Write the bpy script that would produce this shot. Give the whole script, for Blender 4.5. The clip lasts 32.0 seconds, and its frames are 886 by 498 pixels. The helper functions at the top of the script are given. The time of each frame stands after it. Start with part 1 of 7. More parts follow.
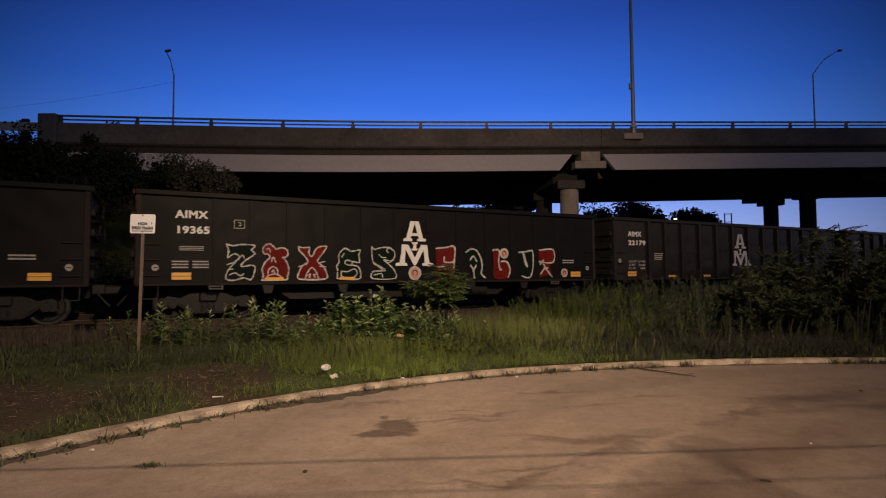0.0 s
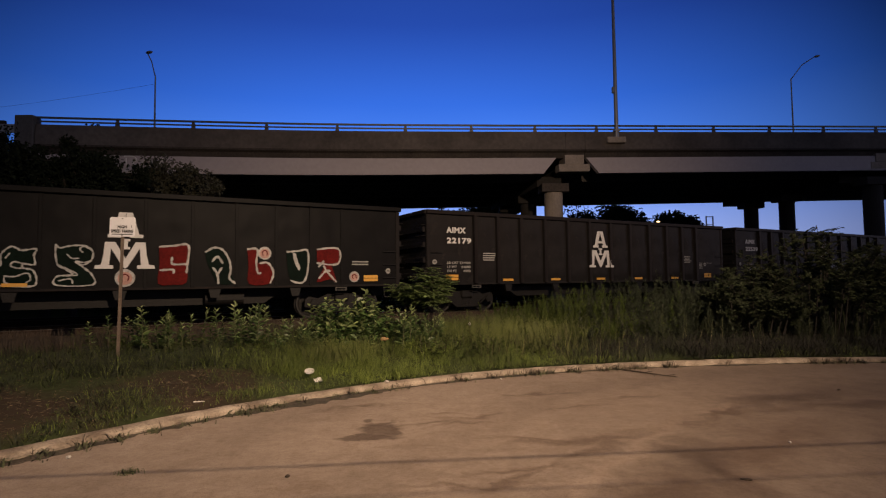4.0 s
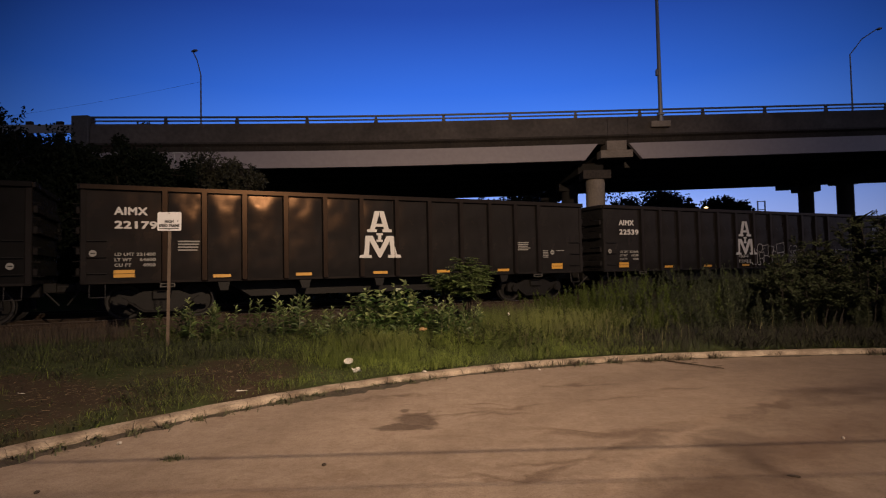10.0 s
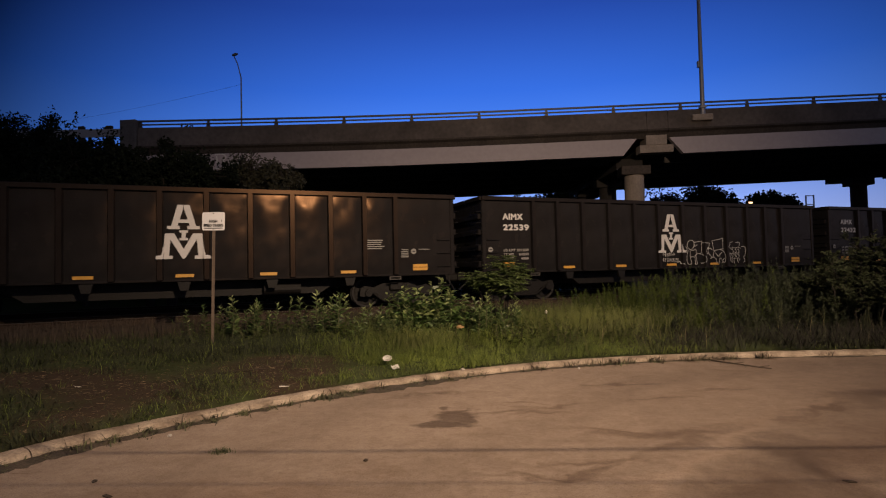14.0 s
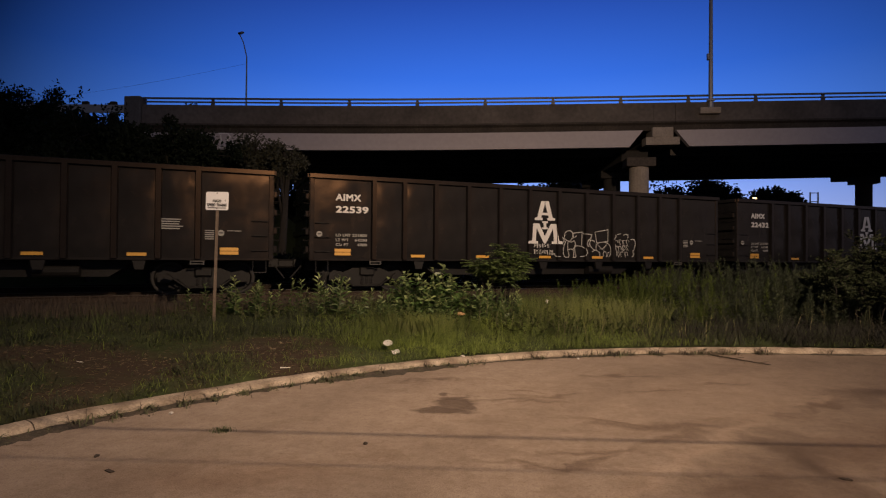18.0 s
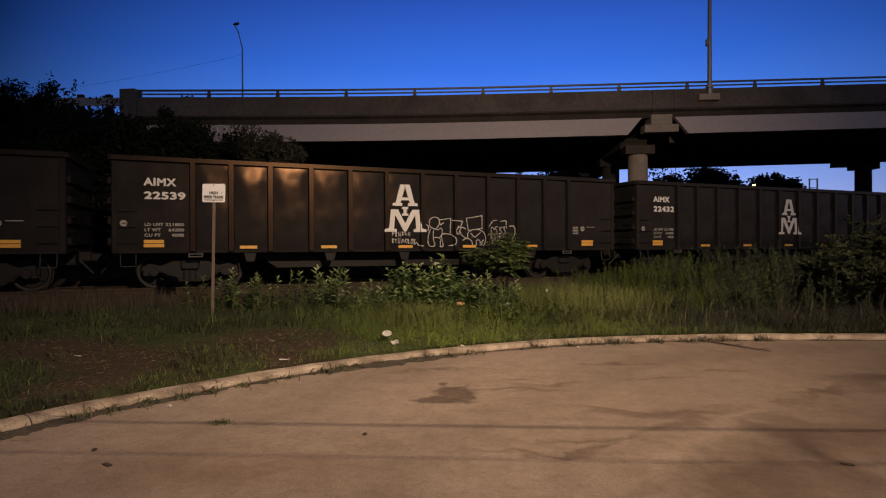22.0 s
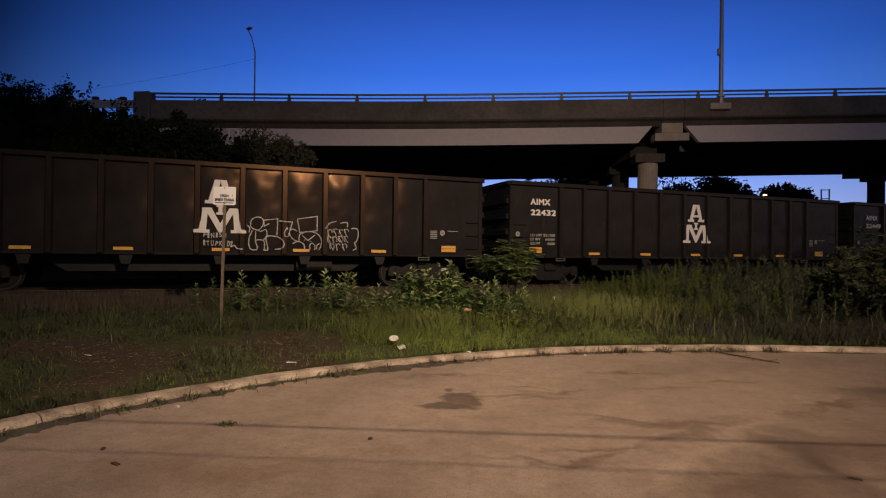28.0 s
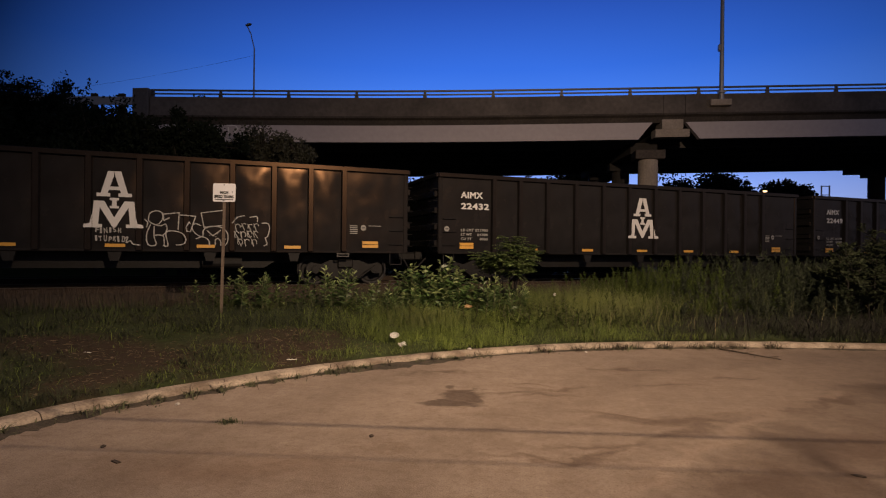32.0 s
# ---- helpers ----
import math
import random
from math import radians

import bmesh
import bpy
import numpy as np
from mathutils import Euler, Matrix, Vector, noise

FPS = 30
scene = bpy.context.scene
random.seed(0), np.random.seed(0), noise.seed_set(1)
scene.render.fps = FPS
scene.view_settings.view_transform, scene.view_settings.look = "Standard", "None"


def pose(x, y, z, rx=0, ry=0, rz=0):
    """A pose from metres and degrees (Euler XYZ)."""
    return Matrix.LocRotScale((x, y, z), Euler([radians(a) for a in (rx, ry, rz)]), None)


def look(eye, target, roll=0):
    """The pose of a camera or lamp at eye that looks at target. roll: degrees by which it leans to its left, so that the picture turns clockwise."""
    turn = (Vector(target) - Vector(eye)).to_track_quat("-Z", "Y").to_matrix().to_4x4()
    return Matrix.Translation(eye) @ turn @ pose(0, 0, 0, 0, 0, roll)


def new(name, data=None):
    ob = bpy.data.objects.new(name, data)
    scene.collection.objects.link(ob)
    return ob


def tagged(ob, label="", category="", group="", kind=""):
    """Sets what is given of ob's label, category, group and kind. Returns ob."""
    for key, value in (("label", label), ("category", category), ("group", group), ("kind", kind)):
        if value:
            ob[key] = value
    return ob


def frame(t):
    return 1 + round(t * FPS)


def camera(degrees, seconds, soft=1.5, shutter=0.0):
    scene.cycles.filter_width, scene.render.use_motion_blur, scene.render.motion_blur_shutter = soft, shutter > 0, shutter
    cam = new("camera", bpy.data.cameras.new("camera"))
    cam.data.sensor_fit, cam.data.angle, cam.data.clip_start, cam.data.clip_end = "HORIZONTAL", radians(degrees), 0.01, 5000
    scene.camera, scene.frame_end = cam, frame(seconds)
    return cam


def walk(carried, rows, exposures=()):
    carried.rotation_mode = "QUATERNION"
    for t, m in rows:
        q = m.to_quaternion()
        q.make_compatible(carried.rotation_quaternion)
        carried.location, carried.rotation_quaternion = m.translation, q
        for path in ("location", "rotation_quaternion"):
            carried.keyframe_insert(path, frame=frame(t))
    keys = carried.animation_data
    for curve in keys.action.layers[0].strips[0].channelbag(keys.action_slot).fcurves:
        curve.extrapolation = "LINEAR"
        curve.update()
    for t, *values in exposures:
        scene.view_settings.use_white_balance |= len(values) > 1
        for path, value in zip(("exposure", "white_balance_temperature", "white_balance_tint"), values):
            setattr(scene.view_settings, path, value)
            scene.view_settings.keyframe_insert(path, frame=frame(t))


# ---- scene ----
SECONDS = 32.0
cam = camera(76.3, SECONDS, 1.15, 0.5)

# seconds, eye x, y, z, turn to the right, tilt up, lean to the right (degrees)
PATH = [
    (0.0, -0.000, -0.000, 1.598, 0.00, 2.88, 0.44),
    (0.5, -0.010, 0.013, 1.597, 0.30, 2.97, 0.46),
    (1.0, -0.017, 0.023, 1.595, 0.63, 3.05, 0.14),
    (1.5, -0.020, 0.027, 1.592, 1.02, 3.20, -0.01),
    (2.0, -0.019, 0.026, 1.590, 1.20, 3.18, -0.02),
    (2.5, -0.018, 0.025, 1.589, 1.44, 3.20, 0.20),
    (3.0, -0.012, 0.025, 1.587, 1.64, 3.18, 0.33),
    (3.5, 0.006, 0.016, 1.587, 1.85, 3.19, 0.55),
    (5.5, 0.036, 0.003, 1.589, -0.82, 3.20, 0.77),
    (6.0, 0.064, 0.005, 1.589, -0.98, 3.10, 0.39),
    (6.5, 0.081, 0.028, 1.588, 0.21, 1.39, -0.45),
    (7.0, 0.095, 0.053, 1.590, 0.83, 0.87, -0.15),
    (7.5, 0.107, 0.063, 1.594, 0.45, 1.09, 1.26),
    (8.0, 0.114, 0.061, 1.598, 0.54, 1.88, 1.89),
    (8.5, 0.114, 0.054, 1.599, 0.40, 1.95, 1.83),
    (9.0, 0.108, 0.049, 1.597, -0.41, 2.09, 1.38),
    (9.5, 0.101, 0.047, 1.596, -1.56, 2.19, 1.21),
    (10.0, 0.094, 0.044, 1.597, -2.70, 2.21, 1.16),
    (10.5, 0.088, 0.042, 1.598, -3.33, 2.13, 1.35),
    (11.0, 0.084, 0.041, 1.599, -3.56, 2.16, 1.44),
    (11.5, 0.082, 0.040, 1.599, -3.89, 2.14, 1.36),
    (12.0, 0.080, 0.038, 1.600, -4.29, 2.15, 1.24),
    (12.5, 0.077, 0.036, 1.600, -4.97, 2.12, 1.02),
    (13.0, 0.073, 0.033, 1.600, -5.51, 2.14, 1.25),
    (13.5, 0.067, 0.033, 1.599, -5.99, 2.10, 1.24),
    (14.0, 0.061, 0.037, 1.598, -6.30, 2.07, 1.29),
    (14.5, 0.054, 0.043, 1.597, -6.43, 1.78, 1.23),
    (16.5, 0.047, 0.046, 1.598, -6.85, 1.13, 0.97),
    (17.0, 0.039, 0.044, 1.602, -7.10, 1.06, 0.29),
    (17.5, 0.032, 0.040, 1.605, -6.77, 0.87, -0.30),
    (18.0, 0.027, 0.038, 1.606, -6.43, 0.67, -0.44),
    (18.5, 0.026, 0.038, 1.605, -6.42, 0.59, -0.67),
    (19.0, 0.028, 0.040, 1.602, -6.46, 0.53, -0.41),
    (19.5, 0.029, 0.044, 1.601, -6.50, 0.46, -0.56),
    (20.0, 0.027, 0.052, 1.599, -6.52, 0.33, -0.57),
    (20.5, 0.025, 0.064, 1.597, -6.43, 0.22, -0.47),
    (21.0, 0.026, 0.075, 1.594, -6.35, 0.06, -0.34),
    (21.5, 0.030, 0.084, 1.593, -6.32, -0.11, -0.07),
    (22.0, 0.037, 0.089, 1.592, -6.37, -0.29, 0.20),
    (22.5, 0.044, 0.090, 1.593, -6.43, -0.37, 0.28),
    (23.0, 0.047, 0.090, 1.593, -6.44, -0.35, 0.03),
    (23.5, 0.048, 0.089, 1.592, -6.51, -0.19, -0.15),
    (24.0, 0.046, 0.086, 1.592, -6.59, 0.01, -0.30),
    (24.5, 0.043, 0.082, 1.593, -6.70, 0.08, -0.43),
    (25.0, 0.040, 0.078, 1.594, -6.69, 0.05, -0.54),
    (25.5, 0.038, 0.072, 1.596, -6.68, 0.06, -0.91),
    (27.5, 0.038, 0.066, 1.598, -7.03, 0.18, -0.85),
    (28.0, 0.039, 0.064, 1.599, -7.18, 0.26, -0.68),
    (28.5, 0.039, 0.066, 1.599, -7.18, 0.30, -0.60),
    (29.0, 0.039, 0.069, 1.599, -7.33, 0.34, -0.52),
    (29.5, 0.039, 0.072, 1.600, -7.60, 0.39, -0.45),
    (30.0, 0.037, 0.074, 1.601, -7.68, 0.46, -0.26),
    (30.5, 0.032, 0.076, 1.603, -7.65, 0.47, -0.32),
    (31.0, 0.027, 0.079, 1.604, -7.53, 0.26, -0.39),
    (31.5, 0.024, 0.084, 1.602, -7.28, -0.01, -0.54),
    (32.0, 0.024, 0.090, 1.598, -7.16, -0.07, -0.62),
]


walk(cam, [(t, pose(x, y, z, 90 + tilt, 0, -turn) @ pose(0, 0, 0, 0, 0, -lean)) for t, x, y, z, turn, tilt, lean in PATH])

# ---- light: blue dusk sky, one warm street lamp behind the viewer ----
world = bpy.data.worlds.new("dusk_sky")
scene.world = world
world.use_nodes = True
wn, wl = world.node_tree.nodes, world.node_tree.links


def sky_ramp(stops):
    ramp = wn.new("ShaderNodeValToRGB")
    els = ramp.color_ramp.elements
    while len(els) < len(stops):
        els.new(0.5)
    for e, (p, c) in zip(els, stops):
        e.position, e.color = p, (*c, 1)
    return ramp


# height above the horizon drives the blue; away from the viewed side the dusk fades to a dim warm grey
sky_at, sky_axes = wn.new("ShaderNodeTexCoord"), wn.new("ShaderNodeSeparateXYZ")
wl.new(sky_at.outputs["Generated"], sky_axes.inputs[0])
blue = sky_ramp([(0.0, (0.34, 0.40, 0.76)), (0.07, (0.30, 0.40, 0.82)), (0.12, (0.20, 0.32, 0.78)), (0.20, (0.072, 0.220, 0.79)), (0.30, (0.031, 0.130, 0.62)), (0.42, (0.018, 0.067, 0.39)), (1.0, (0.008, 0.022, 0.12))])
glow = sky_ramp([(0.0, (1.35, 1.24, 1.5)), (0.25, (0.8, 0.80, 1.15)), (1.0, (0.16, 0.24, 0.62))])
turn_away = wn.new("ShaderNodeMapRange")
turn_away.interpolation_type = "SMOOTHSTEP"
turn_away.inputs["From Min"].default_value, turn_away.inputs["From Max"].default_value = 0.45, -0.35
sky_mix = wn.new("ShaderNodeMix")
sky_mix.data_type = "RGBA"
wl.new(sky_axes.outputs["Z"], blue.inputs["Fac"])
wl.new(sky_axes.outputs["Z"], glow.inputs["Fac"])
wl.new(sky_axes.outputs["Y"], turn_away.inputs["Value"])
wl.new(turn_away.outputs["Result"], sky_mix.inputs["Factor"])
wl.new(blue.outputs["Color"], sky_mix.inputs["A"])
# the last daylight lingers along the line of the track, to the east of the road
linger = wn.new("ShaderNodeMapRange")
linger.interpolation_type = "SMOOTHSTEP"
linger.inputs["From Min"].default_value, linger.inputs["From Max"].default_value = 0.1, 1.0
linger.inputs["To Min"].default_value, linger.inputs["To Max"].default_value = 0.85, 3.2
wl.new(sky_axes.outputs["X"], linger.inputs["Value"])
glow_east = wn.new("ShaderNodeVectorMath")
glow_east.operation = "SCALE"
wl.new(glow.outputs["Color"], glow_east.inputs[0])
wl.new(linger.outputs["Result"], glow_east.inputs["Scale"])
wl.new(glow_east.outputs["Vector"], sky_mix.inputs["B"])
wl.new(sky_mix.outputs["Result"], wn["Background"].inputs["Color"])
ahead = wn.new("ShaderNodeMapRange")
ahead.inputs["From Min"].default_value, ahead.inputs["From Max"].default_value = 0.67, 0.95
ahead.inputs["To Min"].default_value, ahead.inputs["To Max"].default_value = 0.10, 1.25
facing = wn.new("ShaderNodeVectorMath")
facing.operation = "DOT_PRODUCT"
facing.inputs[1].default_value = (-0.015, 1.0, 0.0)
wl.new(sky_at.outputs["Generated"], facing.inputs[0])
wl.new(facing.outputs["Value"], ahead.inputs["Value"])
wl.new(ahead.outputs["Result"], wn["Background"].inputs["Strength"])

LAMP_AT = Vector((5.8, -2.0, 10.0))
lamp_data = bpy.data.lights.new("street_light_bulb", "SPOT")
lamp_data.energy = 17600
lamp_data.color = (1.0, 0.71, 0.475)
lamp_data.spot_size, lamp_data.spot_blend = radians(101.5), 1.0
lamp_data.shadow_soft_size = 0.03
lamp_ob = new("street_light_bulb", lamp_data)
# a road lantern set askew throws a slanted oval
lamp_ob.matrix_world = look(LAMP_AT, (-1.0, 18.4, 0)) @ Matrix.Rotation(radians(38), 4, "Z") @ Matrix.Diagonal((1.0, 0.62, 1, 1))


# ---- materials ----
def material(name, colour, rough=0.8, metal=0.0, var=0.25, scale=6.0, fine=60.0, bump=0.15, second=None, blotch=0.5, random_hue=0.0, spec=None):
    """A surface with a base colour, stains at a large scale, grain at a small one, and relief."""
    m = bpy.data.materials.new(name)
    m.use_nodes = True
    nodes, links = m.node_tree.nodes, m.node_tree.links
    bsdf = nodes["Principled BSDF"]
    bsdf.inputs["Roughness"].default_value = rough
    bsdf.inputs["Metallic"].default_value = metal
    if spec is not None:
        bsdf.inputs["Specular IOR Level"].default_value = spec
    coord = nodes.new("ShaderNodeTexCoord")
    big, small = nodes.new("ShaderNodeTexNoise"), nodes.new("ShaderNodeTexNoise")
    for n, s, d in ((big, scale, 5.0), (small, fine, 3.0)):
        n.inputs["Scale"].default_value, n.inputs["Detail"].default_value = s, d
        links.new(coord.outputs["Object"], n.inputs["Vector"])
    ramp = nodes.new("ShaderNodeValToRGB")
    c = Vector(colour)
    low = Vector(second) if second else c * (1 - var)
    ramp.color_ramp.elements[0].position, ramp.color_ramp.elements[1].position = 0.5 - blotch * 0.4, 0.5 + blotch * 0.4
    ramp.color_ramp.elements[0].color, ramp.color_ramp.elements[1].color = (*low, 1), (*c, 1)
    links.new(big.outputs["Fac"], ramp.inputs["Fac"])
    mix = nodes.new("ShaderNodeMix")
    mix.data_type, mix.blend_type = "RGBA", "MULTIPLY"
    mix.inputs["Factor"].default_value = 1.0
    grain = nodes.new("ShaderNodeMapRange")
    grain.inputs["From Min"].default_value, grain.inputs["From Max"].default_value = 0.25, 0.75
    grain.inputs["To Min"].default_value, grain.inputs["To Max"].default_value = 1 - var, 1 + var
    links.new(small.outputs["Fac"], grain.inputs["Value"])
    links.new(ramp.outputs["Color"], mix.inputs["A"])
    links.new(grain.outputs["Result"], mix.inputs["B"])
    out = mix.outputs["Result"]
    if random_hue:
        info, hue = nodes.new("ShaderNodeObjectInfo"), nodes.new("ShaderNodeHueSaturation")
        geo, add = nodes.new("ShaderNodeNewGeometry"), nodes.new("ShaderNodeMath")
        add.operation = "WRAP"
        add.inputs[1].default_value, add.inputs[2].default_value = 0.0, 1.0
        plus = nodes.new("ShaderNodeMath")
        links.new(info.outputs["Random"], plus.inputs[0])
        links.new(geo.outputs["Random Per Island"], plus.inputs[1])
        links.new(plus.outputs[0], add.inputs[0])
        span = nodes.new("ShaderNodeMapRange")
        span.inputs["To Min"].default_value, span.inputs["To Max"].default_value = 1 - random_hue, 1 + random_hue
        links.new(add.outputs[0], span.inputs["Value"])
        links.new(span.outputs["Result"], hue.inputs["Value"])
        links.new(out, hue.inputs["Color"])
        out = hue.outputs["Color"]
    links.new(out, bsdf.inputs["Base Color"])
    if bump:
        b = nodes.new("ShaderNodeBump")
        b.inputs["Strength"].default_value, b.inputs["Distance"].default_value = bump, 0.02
        links.new(small.outputs["Fac"], b.inputs["Height"])
        links.new(b.outputs["Normal"], bsdf.inputs["Normal"])
    return m


M = {
    "kerb": material("kerb_concrete", (0.36, 0.30, 0.232), 0.9, var=0.3, scale=3.4, fine=40, bump=0.6, second=(0.155, 0.118, 0.086), blotch=0.4),
    "concrete": material("bridge_concrete", (0.116, 0.100, 0.089), 0.9, var=0.22, scale=0.5, fine=5, bump=0.08, second=(0.060, 0.051, 0.046)),
    "girder": material("pale_girder_paint", (0.385, 0.350, 0.365), 0.75, var=0.06, scale=0.3, fine=5, bump=0.03),
    "steel": material("galvanised_steel", (0.30, 0.30, 0.31), 0.5, 0.7, var=0.12, scale=2, fine=30, bump=0.03),
    "rail_paint": material("dull_bridge_rail_steel", (0.11, 0.11, 0.12), 0.5, 0.5, var=0.15, scale=2, fine=30, bump=0.03),
    "car_black": material("black_car_paint", (0.0195, 0.0187, 0.0194), 0.2, var=0.12, scale=0.9, fine=4, bump=0.02, second=(0.0125, 0.0122, 0.0130), spec=0.15),
    "white_mark": material("white_stencil_paint", (0.60, 0.59, 0.58), 0.7, var=0.06, scale=3, fine=30, bump=0.02),
    "yellow": material("yellow_reflective_tape", (0.62, 0.33, 0.05), 0.45, var=0.1, scale=5, fine=40, bump=0.02),
    "truck": material("truck_cast_iron", (0.0105, 0.0098, 0.0095), 0.6, 0.0, var=0.3, scale=3, fine=25, bump=0.25, spec=0.25),
    "bracket": material("worn_bracket_steel", (0.075, 0.07, 0.065), 0.6, 0.0, var=0.2, scale=6, fine=40, bump=0.05),
    "tread": material("worn_wheel_steel", (0.011, 0.010, 0.010), 0.7, 0.0, var=0.15, scale=4, fine=40, bump=0.05),
    "sign_white": material("white_sign_sheet", (0.82, 0.82, 0.84), 0.5, var=0.04, scale=4, fine=30, bump=0.01),
    "letter": material("black_lettering", (0.02, 0.02, 0.02), 0.6, var=0.05, scale=4, fine=30, bump=0.0),
    "gravel": material("track_ballast", (0.065, 0.06, 0.058), 0.95, var=0.5, scale=3, fine=28, bump=0.9, spec=0.05),
    "timber": material("creosoted_timber", (0.05, 0.04, 0.03), 0.9, var=0.3, scale=4, fine=40, bump=0.4, spec=0.05),
    "rail_web": material("rusty_rail_side", (0.045, 0.032, 0.024), 0.9, 0.0, var=0.2, scale=3, fine=30, bump=0.1, spec=0.2),
    "rail": material("polished_rail_steel", (0.16, 0.15, 0.14), 0.55, 0.6, var=0.15, scale=3, fine=30, bump=0.05),
    "grass": material("grass_blades", (0.180, 0.235, 0.045), 0.65, var=0.2, scale=1.1, fine=6, bump=0, second=(0.095, 0.125, 0.030), blotch=0.35, random_hue=0.35),
    "tall_grass": material("tall_grass_blades", (0.080, 0.116, 0.024), 0.75, var=0.2, scale=0.9, fine=6, bump=0, second=(0.066, 0.080, 0.026), blotch=0.4, random_hue=0.3),
    "meadow": material("yellowing_meadow_grass", (0.140, 0.165, 0.036), 0.75, var=0.2, scale=0.9, fine=6, bump=0, second=(0.085, 0.095, 0.030), blotch=0.4, random_hue=0.3),
    "dead_grass": material("dry_brown_grass", (0.064, 0.047, 0.031), 0.85, var=0.2, scale=0.7, fine=6, bump=0, random_hue=0.4),
    "leaf": material("broad_green_leaves", (0.098, 0.165, 0.050), 0.40, var=0.2, scale=2, fine=20, bump=0, random_hue=0.65),
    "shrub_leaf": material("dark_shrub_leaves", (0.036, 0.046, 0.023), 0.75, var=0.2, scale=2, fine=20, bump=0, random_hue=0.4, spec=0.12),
    "sumac_leaf": material("dusky_sumac_leaves", (0.110, 0.155, 0.048), 0.55, var=0.2, scale=2, fine=20, bump=0, random_hue=0.5),
    "young_leaf": material("pale_young_leaves", (0.26, 0.32, 0.13), 0.5, var=0.15, scale=2, fine=20, bump=0, random_hue=0.4),
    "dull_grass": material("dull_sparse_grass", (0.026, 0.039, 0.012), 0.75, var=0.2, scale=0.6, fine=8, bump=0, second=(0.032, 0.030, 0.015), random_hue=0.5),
    "stem_pale": material("bleached_grass_stems", (0.16, 0.14, 0.07), 0.8, var=0.2, scale=1, fine=10, bump=0, random_hue=0.5),
    "gutter_weed": material("gutter_weeds", (0.090, 0.098, 0.045), 0.75, var=0.2, scale=2, fine=20, bump=0, random_hue=0.5),
    "dead_weed": material("grey_dead_weeds", (0.017, 0.016, 0.010), 0.85, var=0.2, scale=2, fine=20, bump=0, random_hue=0.5),
    "milk_leaf": material("milkweed_leaves", (0.102, 0.155, 0.052), 0.5, var=0.15, scale=2, fine=20, bump=0, random_hue=0.45),
    "dimmed_leaf": material("dimmed_weed_leaves", (0.022, 0.031, 0.013), 0.7, var=0.15, scale=2, fine=20, bump=0, random_hue=0.45),
    "weed_leaf": material("weed_leaves", (0.076, 0.104, 0.026), 0.75, var=0.15, scale=2, fine=20, bump=0, random_hue=0.35, spec=0.2),
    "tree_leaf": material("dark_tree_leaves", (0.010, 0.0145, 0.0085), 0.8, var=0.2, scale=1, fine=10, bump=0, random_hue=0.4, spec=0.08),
    "stem": material("green_brown_stems", (0.07, 0.075, 0.03), 0.8, var=0.2, scale=5, fine=40, bump=0.1),
    "bark": material("dark_bark", (0.028, 0.023, 0.019), 0.9, var=0.3, scale=4, fine=25, bump=0.5),
    "graffiti_red": material("red_spray_paint", (0.112, 0.0095, 0.0085), 0.7, var=0.3, scale=3, fine=25, bump=0.02, spec=0.06),
    "graffiti_green": material("dark_green_spray_paint", (0.0040, 0.0095, 0.0065), 0.7, var=0.3, scale=3, fine=25, bump=0.02, spec=0.06),
    "graffiti_white": material("white_spray_paint", (0.44, 0.43, 0.41), 0.7, var=0.35, scale=4, fine=25, bump=0.02, spec=0.1),
    "dim_mark": material("worn_grey_stencil_paint", (0.30, 0.295, 0.28), 0.8, var=0.2, scale=6, fine=40, bump=0.02),
    "paper": material("white_paper_plate", (0.78, 0.76, 0.72), 0.8, var=0.05, scale=8, fine=60, bump=0.05),
    "rag": material("orange_plastic_scrap", (0.50, 0.30, 0.15), 0.6, var=0.15, scale=8, fine=40, bump=0.1),
    "mulch": material("rotting_leaves_and_dirt", (0.045, 0.032, 0.022), 0.95, var=0.4, scale=6, fine=30, bump=0.8),
    "gutter": material("gutter_dirt", (0.075, 0.058, 0.042), 0.95, var=0.45, scale=7, fine=45, bump=0.8, second=(0.035, 0.030, 0.02)),
    "twig": material("dead_wood", (0.06, 0.045, 0.03), 0.9, var=0.3, scale=8, fine=50, bump=0.3),
    "cable": material("black_cable", (0.02, 0.02, 0.02), 0.7, var=0.1, scale=5, fine=30, bump=0.0),
    "pale_stone": material("pale_stone_chips", (0.45, 0.42, 0.38), 0.9, var=0.2, scale=10, fine=60, bump=0.3),
}


def lamp_glass(name, colour, strength):
    m = bpy.data.materials.new(name)
    m.use_nodes = True
    bsdf = m.node_tree.nodes["Principled BSDF"]
    bsdf.inputs["Base Color"].default_value = (*colour, 1)
    bsdf.inputs["Emission Color"].default_value = (*colour, 1)
    bsdf.inputs["Emission Strength"].default_value = strength
    return m


def let_light_through(m, share=0.35):
    """Thin leaves pass part of the light on."""
    nodes, links = m.node_tree.nodes, m.node_tree.links
    bsdf, out = nodes["Principled BSDF"], nodes["Material Output"]
    thin, mix = nodes.new("ShaderNodeBsdfTranslucent"), nodes.new("ShaderNodeMixShader")
    links.new(bsdf.inputs["Base Color"].links[0].from_socket, thin.inputs["Color"])
    mix.inputs["Fac"].default_value = share
    links.new(bsdf.outputs[0], mix.inputs[1])
    links.new(thin.outputs[0], mix.inputs[2])
    links.new(mix.outputs[0], out.inputs["Surface"])


for k in ("grass", "tall_grass", "leaf", "milk_leaf", "weed_leaf", "young_leaf", "sumac_leaf"):
    let_light_through(M[k])

